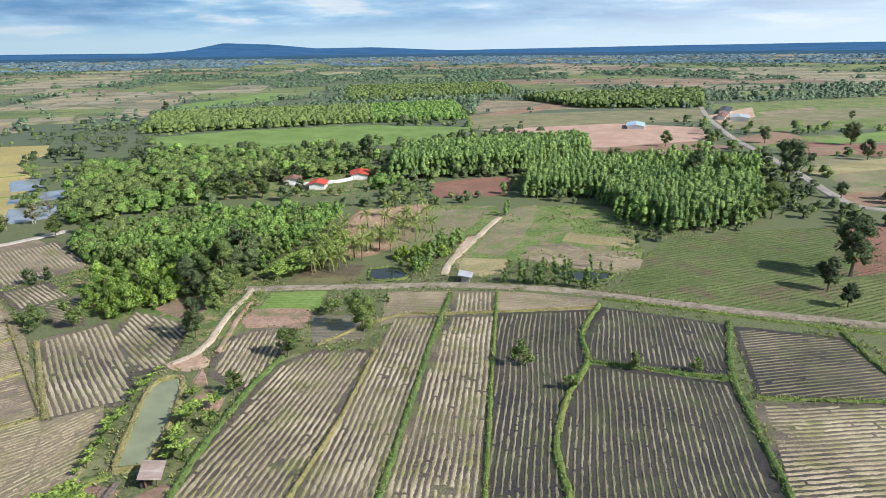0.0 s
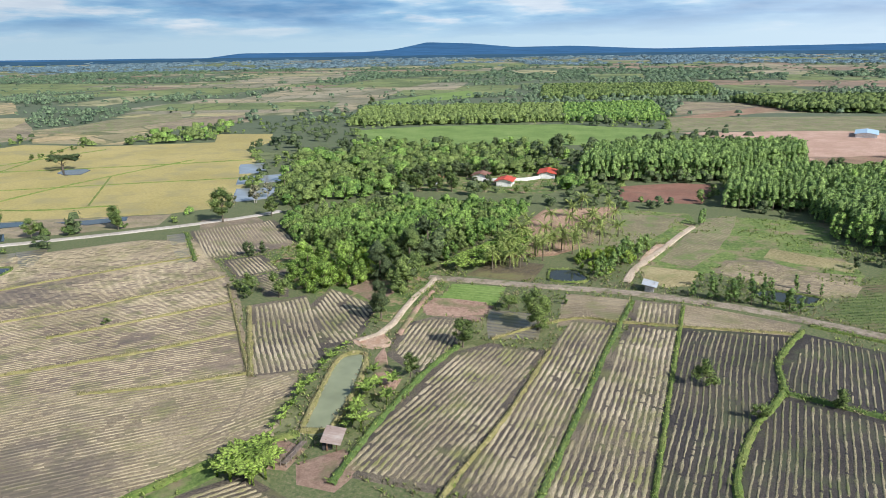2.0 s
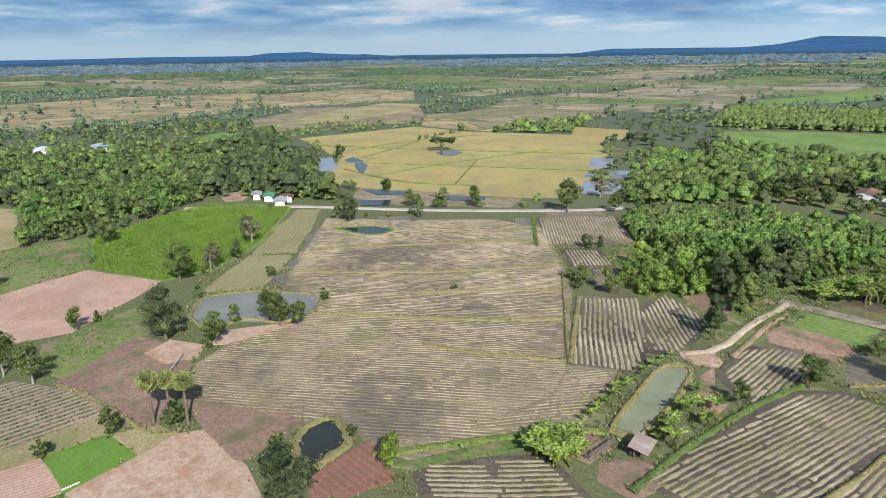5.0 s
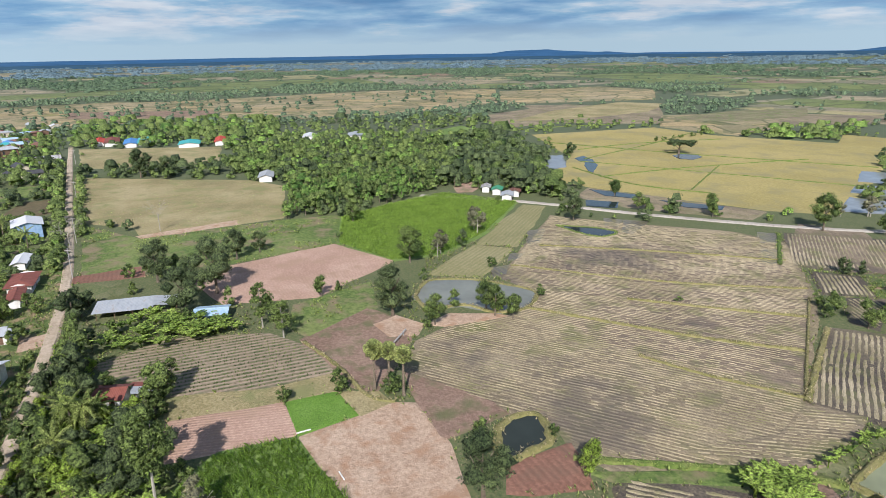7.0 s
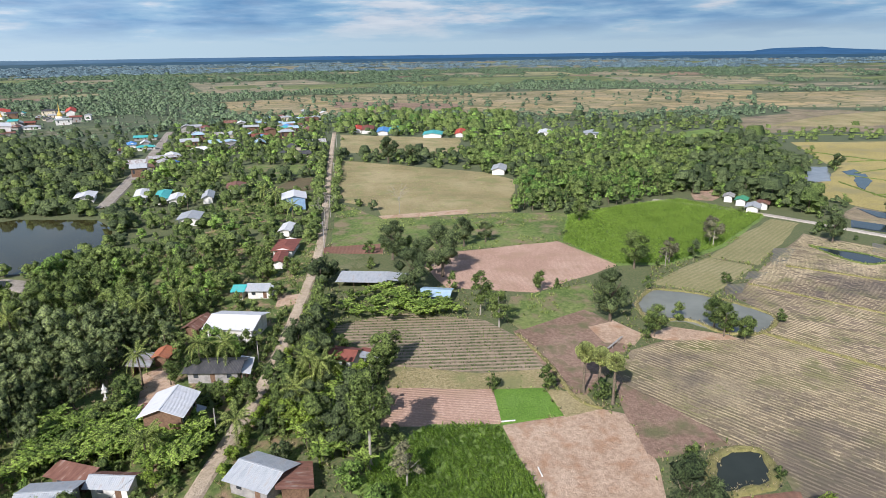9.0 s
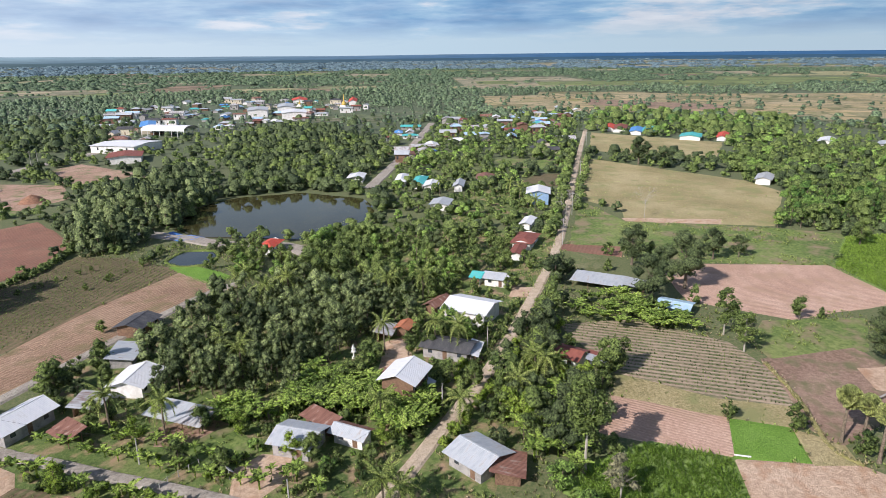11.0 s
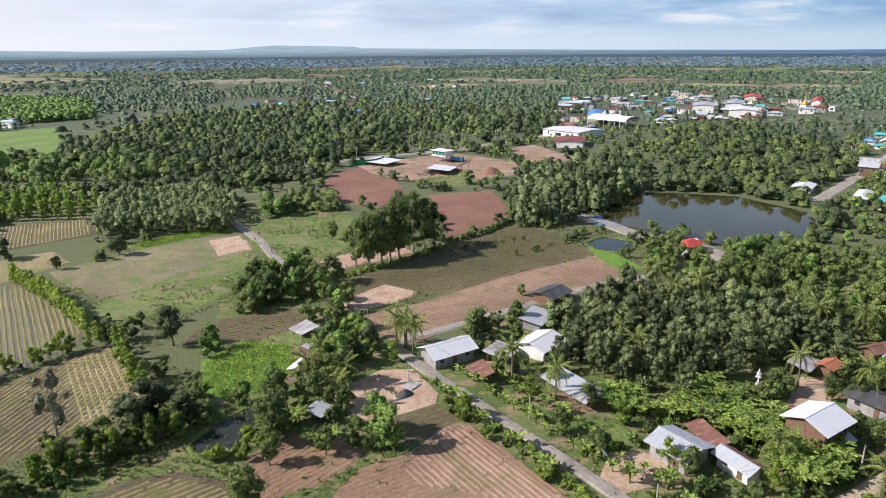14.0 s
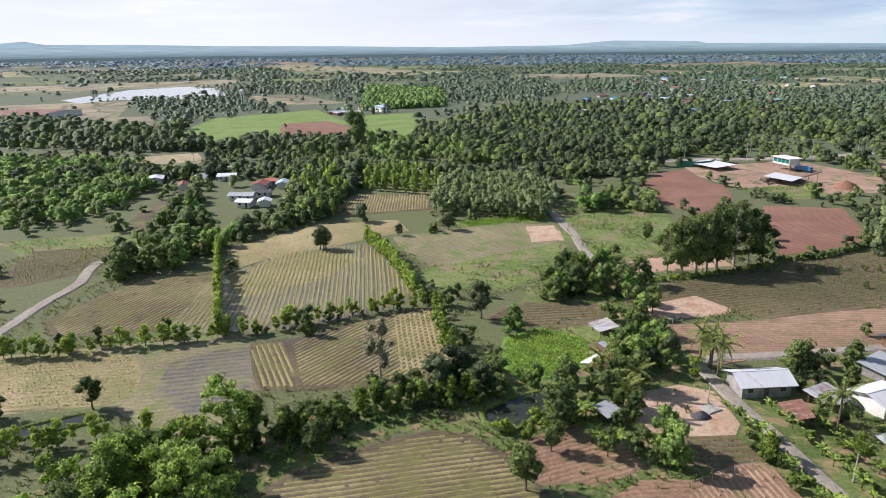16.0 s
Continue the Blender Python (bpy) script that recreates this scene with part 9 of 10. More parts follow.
tree_line([(-124.0, 266.0), (-92.4, 268.8), (-73.9, 271.1)], 4.2, "mid", 7.5, spread=1.1)
tree_line([(-96.0, 276.0), (-74.0, 283.0), (-60.0, 281.0)], 5.5, "broad", 7.0)
tree_line([(-112.0, 285.0), (-93.0, 300.0), (-70.0, 309.0)], 5.0, "broad", 8.0)
tree_line([(-73.9, 272.1), (-35.6, 274.5)], 8, "mid", 4, spread=1.2)
tree_line([(-246.8, 119.6), (-234.6, 124.0), (-233.4, 135.5)], 3.5, "mid", 3.8, spread=1.2)
tree("bamboo", 36.7, -79.9, 11.2, 1.0)
tree("bamboo", 24.1, -91.5, 13.5, 1.0)
tree("bamboo", 24.9, -74.5, 12.5, 1.0)
tree("bamboo", 20.5, -72.4, 9.3, 1.0)
tree("bamboo", 21.3, -94.2, 9.0, 1.0)
tree("light", 53.5, -95.3, 4.6, 1.0)
tree("light", 49.5, -97.9, 3.4, 1.0)
tree("light", 57.8, -97.4, 3.9, 1.0)
tree("light", 51.5, -96.6, 3.9, 1.0)
tree("airy", 42.8, -77.3, 7.0, 1.2)
tree("mid", 27.0, -78.7, 9.5, 1.0)
tree("mid", 20.8, -96.6, 7.8, 1.0)
tree("mid", 41.2, -74.0, 8.5, 1.0)
tree("mid", 34.9, -90.0, 6.4, 1.0)
tree("mid", 10.2, -89.7, 6.0, 1.0)
tree("mid", -19.9, -76.3, 8.3, 1.0)
tree("mid", -34.1, -82.5, 4.9, 1.0)
tree("mid", -26.0, -85.0, 5.6, 1.0)
tree("airy", 28.7, -92.1, 6.3, 1.2)
tree("mid", -32.4, 121.0, 6.6, 1.2)
tree("mid", -18.6, 134.0, 9.6, 1.15)
tree("bush", -18.0, 134.6, 4.6, 1.2)
tree("bush", -27.0, 143.5, 4.2, 1.25)
tree("broad", -54.5, 130.3, 10.3, 0.8)
tree("bush", -85.1, 137.1, 7, 0.8)
tree("mid", -38.7, 105.7, 5.1, 1.0)
tree("bush", 15.1, 116.7, 5.5, 1.0)
tree("bush", 47.4, 112.5, 3.5, 1.0)
tree("bush", 22.7, 106.5, 3.4, 1.0)
tree("broad", 108.8, 165.4, 17.7, 1.0)
tree("broad", 96.9, 155.1, 9.1, 1.0)
tree("broad", 95.3, 143.9, 6.2, 1.0)
tree("rain", -298.0, 277.6, 8.7, 1.5)
tree("broad", -194.1, 134.0, 10.2, 1.0)
tree("airy", -196.7, 95.1, 9.4, 1.1)
tree("airy", -176.3, 72.8, 7.9, 1.0)
tree("bush", -115.6, 111.3, 1.6, 1.6)
tree("mid", -127.2, 66.9, 8.3, 1.0)
tree("mid", -123.8, 69.8, 6.5, 1.0)
tree("broad", -137.5, 44.9, 13.4, 1.0)
tree("mid", -131.0, 66.4, 8.0, 1.0)
tree("light", -128.0, 68.6, 5.0, 1.3)
tree("mid", -128.4, 52.0, 7.6, 1.0)
tree("broad", -69.6, 34.9, 11.3, 1.05)
tree("light", -67.1, 51.1, 6.6, 1.0)
tree("tall", -144.1, 15.6, 11.0, 1.3)
tree("tall", -136.3, 19.0, 9.0, 1.6)
tree("mid", -174.5, 63.0, 11.2, 1.2)
tree("airy", -178.2, 74.6, 8.2, 1.0)
tree("airy", -193.6, 94.8, 9.9, 1.0)
tree("mid", -157.9, 32.6, 6.1, 1.0)
tree("mid", -228.3, 60.7, 9.6, 1.0)
tree("broad", -189.0, -6.3, 12.9, 1.0)
tree("broad", -179.8, 2.1, 9.5, 1.0)
tree("broad", -172.2, 8.0, 15.3, 1.0)
tree("broad", -205.1, 7.6, 7.9, 1.0)
tree("broad", -200.8, 16.3, 9.8, 1.0)
tree("broad", -205.6, 23.8, 7.2, 1.0)
tree("broad", -159.1, -0.2, 12.7, 1.0)
tree("broad", -371.1, -12.8, 16.2, 1.0)
tree("broad", -364.4, -0.6, 11.7, 1.0)
tree("pole", -85.2, -7.3, 15.9, 1.15)
tree("airy", -80.5, -1.8, 7.5, 1.1)
tree("timber", -83.0, -159.5, 17.7, 1.0)
tree("timber", -87.4, -160.0, 17.9, 1.0)
tree("timber", -101.2, -165.2, 20.5, 1.0)
tree("timber", -94.5, -162.3, 20.0, 1.0)
tree("timber", -110.7, -166.8, 15.6, 1.0)
tree("timber", -79.7, -161.3, 16.0, 1.0)
tree("timber", -105.9, -166.0, 18.1, 1.0)
tree("timber", -90.9, -161.1, 18.9, 1.0)
tree("airy", -0.3, -111.7, 13.2, 0.8)
tree("broad", 14.8, -198.3, 7.7, 1.0)
tree("mid", 50.1, -107.5, 6.6, 1.0)
tree("broad", -25.9, -215.2, 6.4, 1.2)
tree("broad", -8.6, -210.3, 4.4, 1.2)
tree("broad", -24.1, -137.9, 9.3, 0.8)
tree("broad", 16.5, -198.2, 7.2, 1.0)
tree("mid", -76.7, -68.5, 5.2, 1.05)
tree("light", -78.0, -61.9, 5.2, 1.05)
tree("mid", -105.5, -35.3, 5.2, 1.05)
tree("mid", -104.6, -29.8, 5.2, 1.05)
tree("light", -74.9, -50.4, 5.2, 1.05)
tree("mid", -75.2, -47.4, 5.2, 1.05)
tree("light", -81.9, -38.1, 5.2, 1.05)
tree("mid", -129.1, -25.6, 5.2, 1.05)
tree("mid", -113.3, -24.5, 5.2, 1.05)
tree("mid", -100.2, -23.7, 5.2, 1.05)
tree("light", -77.6, -77.6, 5.2, 1.05)
tree("mid", -72.9, -87.8, 5.2, 1.05)
tree("mid", -67.8, -65.7, 5.2, 1.05)
tree("mid", -116.7, -43.0, 5.2, 1.05)
tree("mid", -114.0, -46.7, 5.2, 1.05)
tree("mid", -109.3, -17.0, 5.2, 1.05)
tree("light", -70.8, -76.6, 5.2, 1.05)
tree("light", -57.9, -79.2, 5.2, 1.05)
tree("tall", -120.8, -4.2, 7, 1.3)
tree("mid", -180.2, 186.1, 7.9, 1.0)
tree("mid", -221.1, 172.8, 7.1, 1.0)
tree("mid", -131.9, 212.7, 7.9, 1.0)
tree("mid", -124.1, 216.9, 6.8, 1.0)
tree("mid", -144.8, 200.2, 13.3, 1.0)
tree("mid", -64.1, -135.1, 7.1, 1.0)
tree("mid", -63.0, -152.9, 6.8, 1.0)
tree("mid", -55.9, -162.8, 4.7, 1.0)
tree("mid", -56.4, -151.0, 4.8, 1.0)
tree("mid", -86.9, -192.6, 6.8, 1.0)
tree("mid", -92.0, -185.3, 5.1, 1.0)
tree("bush", -103.9, -117.1, 3.2, 0.9)
tree("broad", -56.8, -110.1, 7, 0.9)
tree("light", -58.7, -103.8, 5, 1.1)
tree("broad", -51.2, -107.1, 6, 1.0)
tree("broad", 156.5, 292.9, 19.7, 1.0)
tree("mid", 117.1, 226.9, 14.0, 1.0)
tree("mid", 110.3, 224.0, 9.6, 1.0)
tree("mid", 123.5, 284.6, 15.0, 1.0)
tree("broad", 109.2, 283.0, 17.4, 1.0)
tree("broad", 85.6, 326.2, 12.5, 1.0)
tree("broad", 202.8, 414.4, 11.3, 1.0)
tree("broad", 250.2, 402.9, 14.4, 1.0)
tree("broad", 226.2, 347.4, 11.7, 1.0)
tree("broad", 159.9, 257.8, 6.9, 1.0)
tree("broad", 334.4, 542.8, 7.7, 1.0)
tree("mid", 137.2, 404.8, 10.4, 1.0)
tree("mid", 163.9, 402.7, 9.0, 1.0)
tree("broad", 206.7, 485.7, 7.8, 1.0)
tree("mid", 224.7, 483.9, 6.9, 1.0)
tree("broad", -42.1, 355.2, 16.5, 1.0)
tree("broad", -85.0, 398.9, 7.9, 1.0)
tree("broad", 10.3, 410.2, 11.2, 1.0)
tree("broad", -3.9, 411.3, 7.8, 1.0)
tree("broad", -283.3, 678.8, 12.4, 1.0)
tree("mid", -224.0, 175.5, 6.7, 1.0)
tree("mid", -196.2, 165.2, 7.5, 1.0)
tree("mid", -175.7, 182.3, 6.7, 1.0)
tree("broad", -321.0, 217.4, 9.0, 1.0)
tree("broad", 15.5, -198.4, 8.1, 1.0)
tree("mid", 9.0, -418.2, 24.6, 1.0)
tree("mid", 65.5, -534.5, 4.4, 1.0)
bare_tree(-248.4, -5.0, 12)
bare_tree(-234.9, -32.2, 12)
coconut(-36.7, 177.2, 4.0)
coconut(-34.5, 188.4, 5.0)
coconut(-33.3, 197.0, 6.0)
coconut(-27.2, 205.4, 4.5)
coconut(-20.9, 217.7, 5.5)
coconut(-13.8, 230.5, 4.0)
coconut(-19.2, 249.3, 5.0)
coconut(-8.9, 239.2, 6.0)
coconut(-23.4, 195.3, 4.5)
coconut(-16.9, 191.9, 5.5)
coconut(-35.4, 183.8, 4.0)
coconut(-27.7, 188.1, 5.0)
coconut(-9.6, 202.6, 6.0)
coconut(-33.8, 212.9, 4.5)
coconut(-27.0, 220.3, 5.5)
coconut(-21.6, 205.2, 4.0)
coconut(-15.7, 212.1, 5.0)
coconut(-24.6, 183.4, 6.0)
coconut(-30.0, 175.4, 4.5)
coconut(-6.5, 227.5, 5.5)
coconut(-4.3, 213.9, 4.0)
coconut(-37.3, 172.1, 5.0)
coconut(-13.2, 219.7, 6.0)
coconut(-21.5, 237.0, 4.5)
coconut(-36.2, 203.8, 5.5)
coconut(-98.0, -79.6, 7)
coconut(-95.2, -73.7, 7)
coconut(-72.6, -83.8, 7)
coconut(-107.9, -17.0, 7)
coconut(-108.6, -19.3, 7)
coconut(-130.1, -99.5, 7)
coconut(-133.3, -99.1, 7)
coconut(-126.6, -88.8, 7)
coconut(-117.8, -42.1, 7)
coconut(-118.1, -37.1, 7)
coconut(-114.1, -52.0, 7)
coconut(-74.3, -74.0, 7)
coconut(-64.2, -108.0, 7)
coconut(-63.6, -104.5, 7)
coconut(-62.9, -109.8, 7)
coconut(-269.9, -61.4, 7)
coconut(-261.5, -55.2, 7)
coconut(-236.6, -44.0, 7)
coconut(-133.5, -86.6, 7)
coconut(-263.6, -90.9, 7)
coconut(-139.8, -62.8, 7)
coconut(-145.3, -55.0, 7)
coconut(-87.9, -41.3, 5)
coconut(-92.6, -28.8, 5)
coconut(-102.5, -21.1, 5)
coconut(-108.5, -19.1, 5)
coconut(-110.7, -16.0, 5)
coconut(-69.0, -32.6, 5)
coconut(-68.2, -29.8, 5)
coconut(-45.8, -109.4, 5)
coconut(-45.7, -99.8, 5)
coconut(-41.3, -105.9, 5)
coconut(-41.1, -94.6, 5)
coconut(-64.2, -108.6, 5)
coconut(-39.3, 191.0, 4.5)
coconut(-20.5, 194.9, 4.5)
coconut(-32.7, 174.6, 4.5)
coconut(-17.2, 202.2, 4.5)
coconut(-30.1, 180.5, 4.5)
coconut(-13.6, 209.9, 4.5)
coconut(-27.3, 186.8, 4.5)
coconut(-9.8, 218.2, 4.5)
coconut(-24.4, 193.4, 4.5)
sugar_palm(-105.3, 30.3, 9.5)
sugar_palm(-103.2, 32.5, 9.5)
sugar_palm(-101.1, 34.5, 9.5)
banana_patch([(-51.0, 166.1), (-40.7, 197.0), (-34.1, 213.1), (-32.1, 187.9), (-41.8, 169.5)], 60)
banana_patch([(-150.5, -19.2), (-160.7, -11.5), (-153.7, 11.0), (-146.1, 11.4), (-145.1, -4.4)], 40)
banana_patch([(-83.1, -59.6), (-103.4, -61.4), (-99.6, -47.0), (-97.0, -34.0), (-91.1, -30.7), (-84.3, -37.3), (-91.9, -47.5)], 70)
banana_patch([(-97.4, -22.0), (-113.2, -17.8), (-101.0, -14.3), (-96.8, -17.5)], 30)
banana_patch([(-33.8, -97.0), (-27.8, -94.0), (-39.3, -74.2)], 10)
banana_patch([(-56.7, 68.7), (-56.3, 73.5), (-51.6, 76.3), (-47.9, 72.2), (-49.3, 68.1), (-53.0, 67.5)], 28)
banana_patch([(-44.1, 87.6), (-44.0, 98.8), (-40.4, 100.9), (-39.0, 92.6), (-40.2, 84.0)], 6)
banana_patch([(-145.9, -19.5), (-150.1, -4.8), (-148.7, 11.9), (-143.3, 11.4), (-138.6, -12.3)], 40)
banana_patch([(-84.5, -59.3), (-100.0, -62.0), (-98.4, -48.7), (-98.8, -34.7), (-93.2, -30.6), (-82.9, -36.7), (-90.2, -46.6)], 90)
banana_patch([(-100.2, -23.7), (-119.6, -19.3), (-107.8, -13.2), (-95.8, -16.4)], 40)
banana_patch([(-84.2, -72.1), (-87.4, -63.9), (-84.3, -57.9), (-79.0, -65.2)], 16)
banana_patch([(-99.6, -57.1), (-101.9, -40.0), (-98.0, -35.0), (-91.5, -34.9), (-87.8, -44.8), (-89.9, -54.2)], 45)
banana_patch([(-100.7, -23.3), (-108.1, -17.5), (-96.2, -9.4), (-90.0, -12.6), (-92.0, -19.9)], 40)
banana_patch([(-90.3, -59.5), (-92.9, -53.9), (-86.8, -49.4), (-85.8, -55.5)], 10)
banana_patch([(-48.7, 166.1), (-45.1, 184.6), (-34.9, 206.3), (-27.1, 202.7), (-34.2, 180.0), (-41.0, 165.8)], 60)
banana_patch([(-108.6, -24.8), (-121.7, -15.7), (-95.9, -5.7), (-81.3, -8.4), (-84.5, -17.0)], 50)
banana_line([(-54.4, 81.5), (-55.7, 91.9), (-56.2, 106.2), (-56.3, 115.5)], 2.0, 0.6)
banana_line([(-42.5, 84.5), (-44.0, 96.4), (-45.8, 105.3)], 2.0, 0.7)
banana_line([(-66.6, -92.0), (-66.4, -80.0), (-66.9, -66.0), (-67.0, -50.0)], 2.4, 0.7)
banana_line([(-71.4, -86.1), (-71.8, -72.0), (-70.7, -56.2), (-69.6, -40.9)], 2.6, 0.75)
banana_line([(-59.4, -92.7), (-59.1, -70.8), (-59.6, -52.9)], 2.2, 0.75)
heap(-53.6, -91.3, 1.9, 1.3, 1.1, GRAVEL, 'gravel_heap', 'dark grey gravel heap on the bare yard', 'gravel heap')
slab_thing('concrete_slab', -56.4, -93.4, 3.0, 2.4, 0.25, 20, CONCRETE, 'pale concrete slab lying in the yard', 'slab')
shrine(-109.4, -56.9)
dish(-67.8, -56.8)
tarp(-175.6, -157.0, 14, 6, 70)
tarp(-176.0, -150.7, 8, 5, 75)
tarp(-159.9, -4.9, 3, 2, 10)
tarp(-158.3, -0.3, 2.5, 1.5, 40)
site_office(-206.6, -302.6, 100)
truck(-211.4, -295.5, 120)
log_heap(-184.1, -274.4, 14, 8, 110)
log_heap(-191.4, -271.2, 10, 6, 70)
conveyor(-197.2, -273.2, 150)
heap(-204.7, -256.8, 6, 5, 3.2, EARTH, 'earth_heap', 'brown heap of spoil earth', 'earth heap')
net_fence([(-158.1, -320.7), (-164.5, -316.5), (-174.9, -317.4), (-181.5, -325.0)], 3)
stupa(-680.4, -348.4, 17)
stupa(-700.1, -417.3, 10)
arched_hall(-421.6, -368.6, 38, 20, 8, 95)
water_tower(132.7, -736.6, 20)
low_wall([(-69.4, 295.6), (-49.6, 302.3), (-42.6, 310.2)], 1.6, 'white boundary wall of the farmstead')
low_wall([(-124.6, 278.1), (-116.4, 281.1)], 1.8, 'long white boundary wall of the farmstead')
fence([(-5.1, 166.0), (1.7, 166.2), (9.3, 165.1), (14.5, 164.0)], 1.6, 1.2, 'timber post fence along the farm road', TIMBER)
fence([(-43.5, -74.2), (-47.1, -75.3), (-51.1, -76.4), (-54.6, -77.7)], 1.5, 1.1, 'row of pale concrete fence posts by bananas', CONCRETE, 1)
fence([(-55.1, -65.3), (-59.5, -65.1), (-64.3, -64.9), (-69.4, -63.4)], 1.6, 1.1, 'row of pale concrete fence posts by bananas', CONCRETE, 1)
footbridge((-47.9, 74.0), (-47.8, 80.2))
slab_thing('water_tank', -43.8, 80.3, 1.5, 1.3, 1.0, 30, RUBBER, 'black covered water tank beside the hut', 'tank')
slab_thing('green_bin', -45.2, 100.1, 1.2, 0.6, 0.7, 60, GREEN_NET, 'green plastic bin on the pond bank', 'bin')
pipe((-126.9, 44.3), (-119.7, 38.1), 0.16, 1.0, CONCRETE, 'pale irrigation pipe on low supports')
pipe((-83.4, 17.8), (-81.2, 18.0), 0.12, 0.3, WHITE_WALL, 'white pipe lying on bare soil')
pipe((-96.4, 14.0), (-96.6, 16.4), 0.12, 0.3, WHITE_WALL, 'white pipe at the rice plot corner')
wire((-64.7, -108.6), (-66.7, -72.3), 4.1, 4.5, 0.5)
wire((-66.7, -72.3), (-65.5, -45.3), 4.5, 4.1, 0.5)
wire((-65.5, -45.3), (-96.1, -33.2), 4.1, 4.9, 0.5)
wire((-96.1, -33.2), (-122.0, -31.9), 4.9, 4.9, 0.5)
wire((-63.5, -123.7), (-64.7, -108.6), 3.7, 4.1, 0.5)
NO_PLOT = [[(-110.6, -370.8), (-306.5, -966.0), (-687.0, -853.3), (-1152.8, -506.5), (-887.1, -120.5), (-333.9, -40.2)]]
TOWN = [[(-539.5, -561.5), (-717.8, -599.8), (-797.9, -501.5), (-757.1, -353.4), (-617.4, -287.6), (-521.1, -315.0), (-434.8, -364.1), (-361.4, -347.5), (-385.0, -395.5)]]

# ---- the wide country ----
build_ground()


PLOT_CELL, PLOT_SIDE = 8.0, 1200          # raster of the open plots in the wide country
OPEN = np.zeros((PLOT_SIDE, PLOT_SIDE), bool)


def cell_of(P):
    return np.clip((P / PLOT_CELL + PLOT_SIDE / 2).astype(int), 0, PLOT_SIDE - 1)


def plot_mat(name, lo, mid, hi):
    return land(name, lo, mid, hi, 0.25, 0.012, plots=0.02)


def far_plots():
    """Small open fields between the woods of the wide country, turned with the lie of the land."""
    kinds = (
        ("tan_plots", "distant dry tan paddies between trees", plot_mat("far_stubble", (0.20, 0.18, 0.12), (0.29, 0.255, 0.17), (0.38, 0.33, 0.23))),
        ("straw_plots", "distant yellow paddies between trees", plot_mat("far_straw", (0.22, 0.21, 0.11), (0.31, 0.29, 0.15), (0.39, 0.36, 0.20))),
        ("green_plots", "distant green crop fields between trees", plot_mat("far_crop", (0.10, 0.14, 0.045), (0.16, 0.205, 0.07), (0.22, 0.25, 0.10))),
        ("brown_plots", "distant bare brown fields between trees", plot_mat("far_soil", (0.19, 0.13, 0.09), (0.26, 0.18, 0.125), (0.33, 0.235, 0.165))),
    )
    V, F = [[] for _ in kinds], [[] for _ in kinds]
    laid = 0
    for n, (r0, r1, count) in enumerate(((300, 650, 34), (650, 1300, 150), (1300, 2400, 260), (2400, 4600, 330))):
        for _ in range(count):
            r = math.sqrt(RNG.uniform(r0 * r0, r1 * r1))
            a = radians(RNG.uniform(-42, 216))
            if r0 > 600 and a > radians(95) and RNG.random() < 0.55:
                continue
            x, y = -math.sin(a) * r, math.cos(a) * r
            turn = radians(18 + 40 * noise.noise(Vector((x * 0.0006, y * 0.0006, 1.3))) + RNG.choice((0, 90)))
            big = 1 + 1.3 * (RNG.random() < 0.2)
            w, d = RNG.uniform(30, 90) * (1 + r / 3000) * big, RNG.uniform(16, 42) * (1 + r / 3000) * big
            u, v = np.array((math.cos(turn), math.sin(turn))), np.array((-math.sin(turn), math.cos(turn)))
            c = np.array((x, y))
            pts = [c + u * sx * w * RNG.uniform(0.85, 1.1) + v * sy * d * RNG.uniform(0.85, 1.1) for sx, sy in ((-1, -1), (1, -1), (1, 1), (-1, 1))]
            if not clear_of(np.array([c] + pts)).all() or any(inside(q, x, y) for q in NO_PLOT):
                continue
            k = int(RNG.choice((0, 0, 0, 1, 2, 2, 2, 3)))
            laid += 1
            z = 0.06 + 0.0011 * laid
            i = len(V[k])
            V[k] += [(p[0], p[1], z) for p in pts]
            F[k].append((i, i + 1, i + 2, i + 3))
            s = np.array([(e, f) for e in np.arange(-w, w, 5) for f in np.arange(-d, d, 5)])
            ij = cell_of(c + s[:, :1] * u + s[:, 1:] * v)
            OPEN[ij[:, 0], ij[:, 1]] = True
    for (name, label, mat), vv, ff in zip(kinds, V, F):
        tagged(new(name, mesh_np(name, vv, ff, (mat,))), label, "fields", "", "structure")


far_plots()


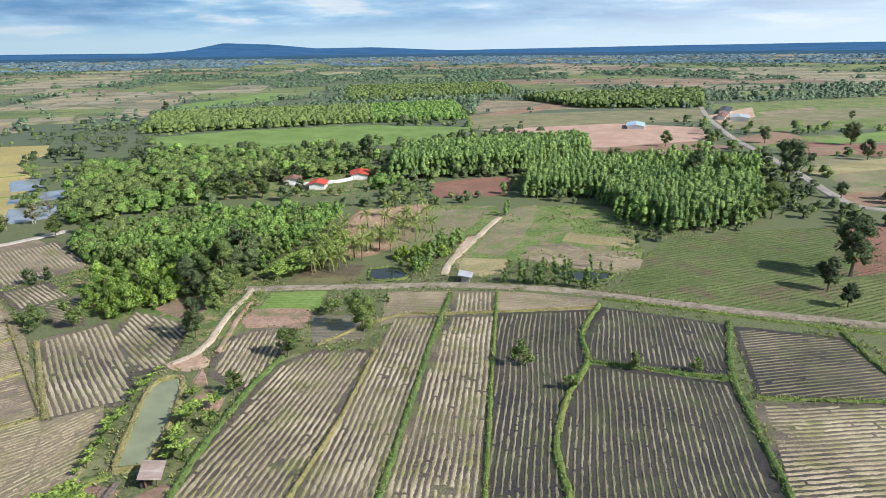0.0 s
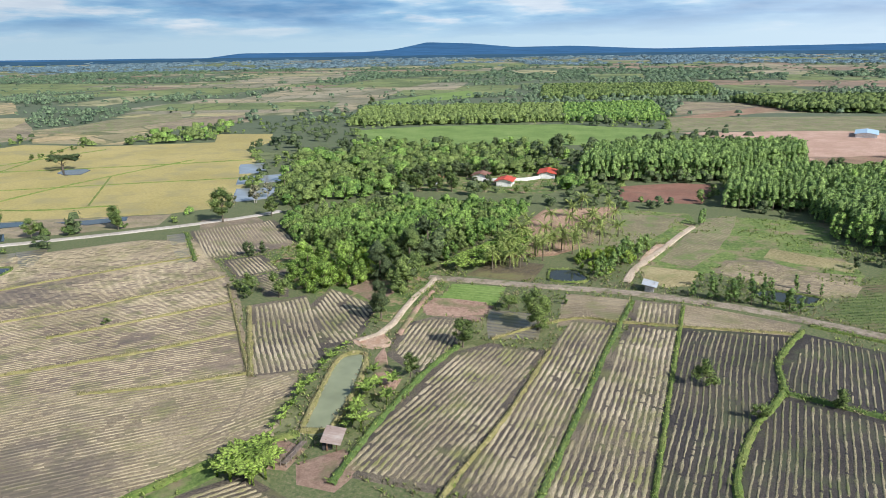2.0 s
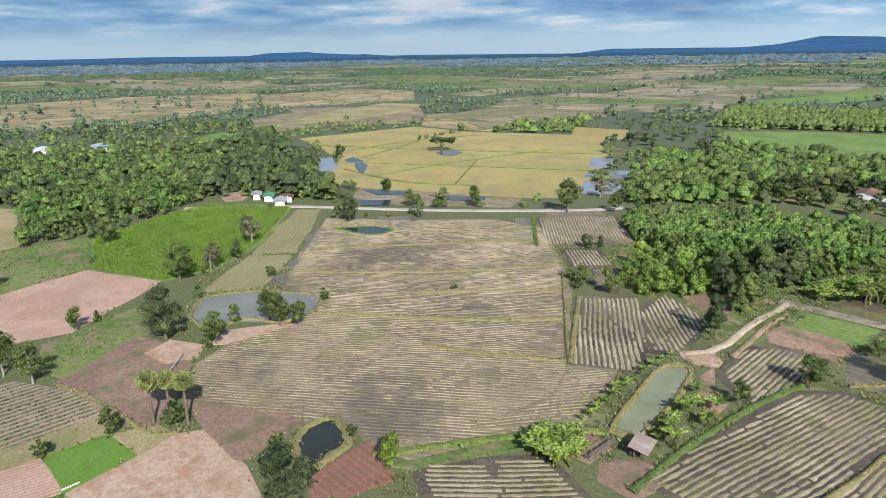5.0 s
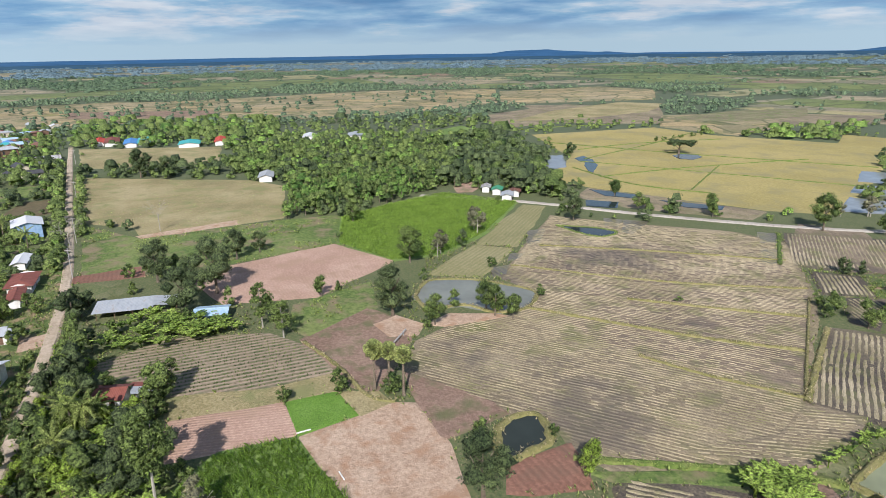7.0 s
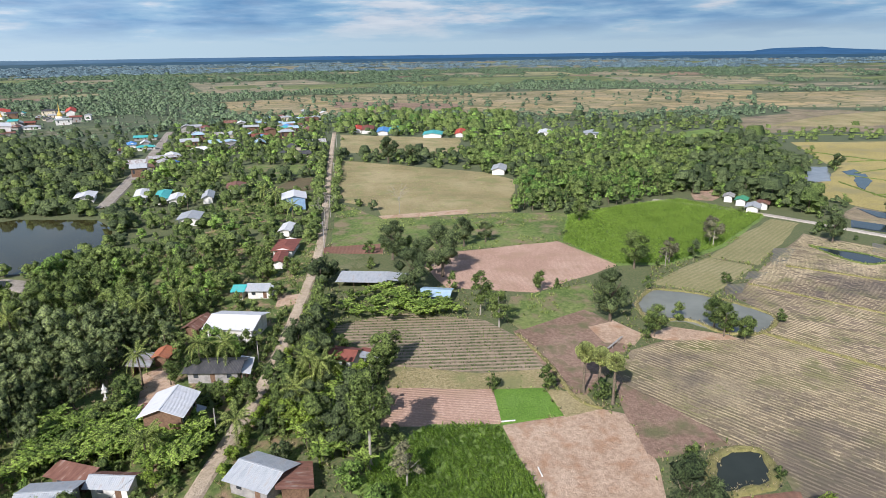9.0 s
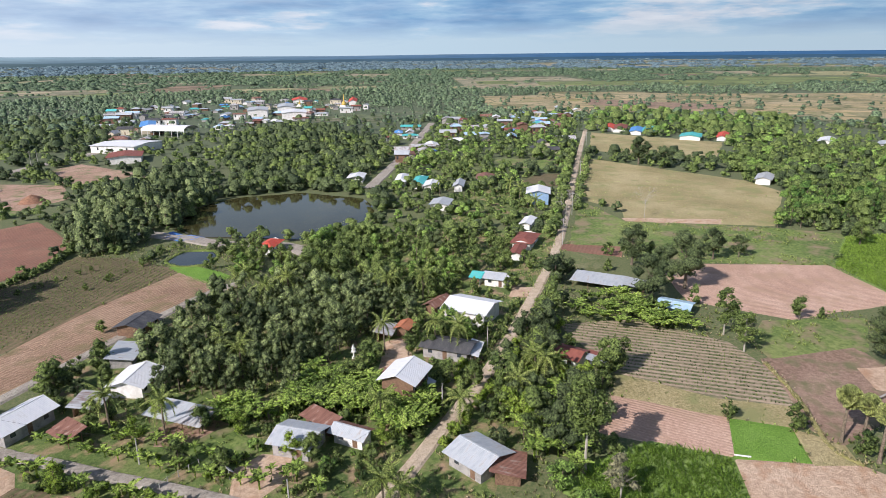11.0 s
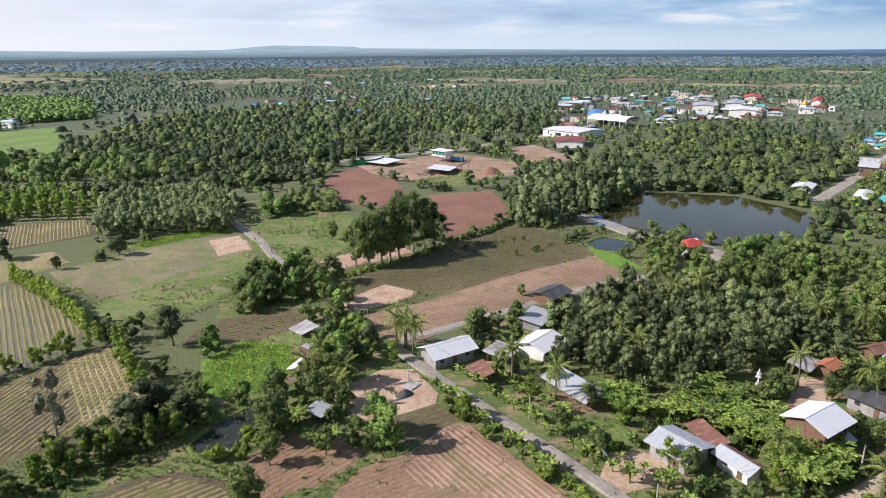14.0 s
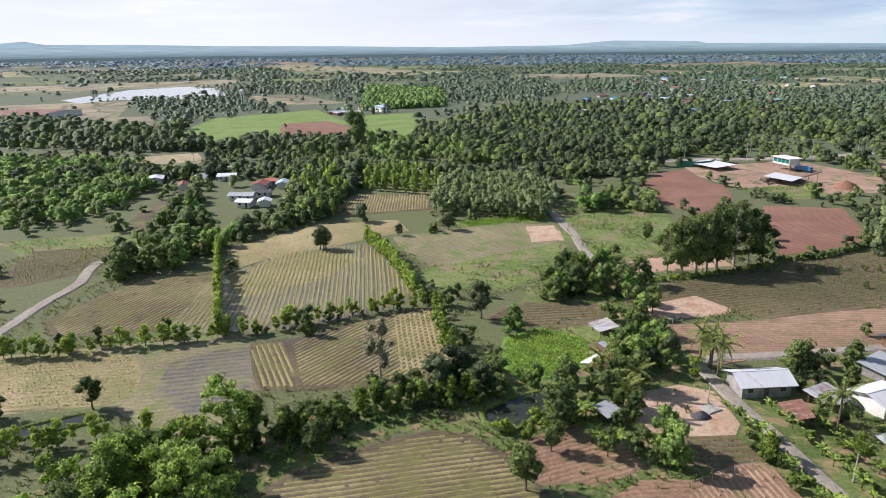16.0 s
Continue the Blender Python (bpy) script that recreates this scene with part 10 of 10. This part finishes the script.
def open_country():
    """Woods, belts and single trees in between, merging with distance."""
    def band(r0, r1, n, form, mat, h, thresh, name, label, spread, scale=0.006, stray=0.03):
        r = np.sqrt(RNG.uniform(r0 * r0, r1 * r1, n))
        a = np.radians(RNG.uniform(-42, 216, n))
        Q = np.stack([-np.sin(a) * r, np.cos(a) * r], 1)
        ij = cell_of(Q)
        shut = OPEN[ij[:, 0], ij[:, 1]] if r0 > 250 else np.zeros(n, bool)
        keep = np.array([noise.noise(Vector((x * scale, y * scale, 2.7))) + 0.6 * noise.noise(Vector((x * scale * 3.1, y * scale * 2.3, 9.7))) for x, y in Q]) > thresh
        Q = Q[(keep & ~shut) | (RNG.random(n) < stray)]
        Q = Q[clear_of(Q)]
        Q = Q[off_road(Q, 3.0)] if r0 < 700 else Q
        for q in TOWN:                        # few trees between the packed houses
            Q = Q[~inside_many(q, Q) | (RNG.random(len(Q)) < 0.22)]
        tall = 1 + 0.5 * (RNG.random(len(Q)) < 0.1)
        massed(name, Q, h * RNG.uniform(0.5, 1.2, len(Q)) * tall, form, mat, label, spread, False)

    band(90, 300, 1300, "mixed", "mid", 4.5, 0.04, "scattered_trees", "scattered green trees and bushes between plots", 1.0, 0.012, 0)
    band(200, 330, 1300, "mixed", "dark", 5.5, 0.0, "scattered_trees", "scattered dark trees and bushes between plots", 1.0, 0.01, 0)
    band(300, 620, 5500, "mixed", "mid", 6.0, -0.2, "scattered_trees", "scattered green trees and bushes between plots", 1.0)
    band(300, 620, 4000, "mixed", "dark", 7.0, -0.2, "scattered_trees", "scattered dark trees and bushes between plots", 1.0, 0.009)
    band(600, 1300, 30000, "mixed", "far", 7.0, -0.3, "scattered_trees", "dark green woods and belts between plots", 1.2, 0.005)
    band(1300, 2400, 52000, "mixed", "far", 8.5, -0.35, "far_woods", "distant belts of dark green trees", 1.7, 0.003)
    band(2400, 4700, 44000, "mixed", "haze", 11.0, -0.4, "far_woods", "remote belts of trees near the horizon, tinted blue for haze", 3.0, 0.0018)


open_country()


def undergrowth():
    """Weeds and grass clumps over the rough ground near the middle of the place."""
    n = 80000
    r = np.sqrt(RNG.uniform(40 ** 2, 230 ** 2, n))
    a = np.radians(RNG.uniform(-42, 216, n))
    Q = np.stack([-np.sin(a) * r, np.cos(a) * r], 1)
    keep = np.array([noise.noise(Vector((x * 0.05, y * 0.05, 4.4))) for x, y in Q]) > -0.15
    Q = Q[keep]
    Q = Q[clear_of(Q)]
    k = len(Q) // 2
    host = tagged(new("rough_grass", None), "rough grass and weeds over the open ground", "grass", "", "stuff")
    tufts(host, Q[:k], 0.02, 0.75, LEAF["grass"], "grass", "clumps of green grass and weeds", 6)
    tufts(host, Q[k:], 0.02, 0.6, LEAF["straw_grass"], "dry_grass", "clumps of dry straw-coloured grass", 5)


undergrowth()
SKYLINE = [(-60, 50), (-32.9, 66.0), (-19.0, 61.0), (-0.8, 45.0), (5.9, 71.0), (10.5, 68.0), (14.1, 97.0), (17.8, 108.0), (20.6, 63.0), (23.1, 48.0), (33.0, 53.0), (35.7, 25.0), (49.4, 33.0), (51.2, 30.0), (53.6, 46.0), (53.9, 41.0), (57.5, 58.0), (57.9, 65.0), (61.3, 59.0), (62.7, 43.0), (64.8, 43.0), (70.8, 47.0), (73.6, 44.0), (93.8, 44.0), (99.8, 46.0), (116.6, 44.0), (130.7, 51.0), (144.4, 66.0), (152.8, 75.0), (153.0, 87.0), (159.7, 98.0), (163.3, 71.0), (172.7, 64.0), (182.1, 79.0), (191.1, 86.0), (197.7, 98.0), (203.7, 102.0), (205.0, 122.0), (206.4, 110.0), (235, 50)]


def skyline(a):
    b = [p[0] for p in SKYLINE]
    return float(np.interp(a, b, [p[1] for p in SKYLINE]))


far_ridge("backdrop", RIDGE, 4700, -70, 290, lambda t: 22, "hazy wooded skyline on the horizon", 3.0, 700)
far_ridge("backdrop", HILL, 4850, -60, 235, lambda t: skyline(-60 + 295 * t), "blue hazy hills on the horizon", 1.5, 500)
plant_bananas()
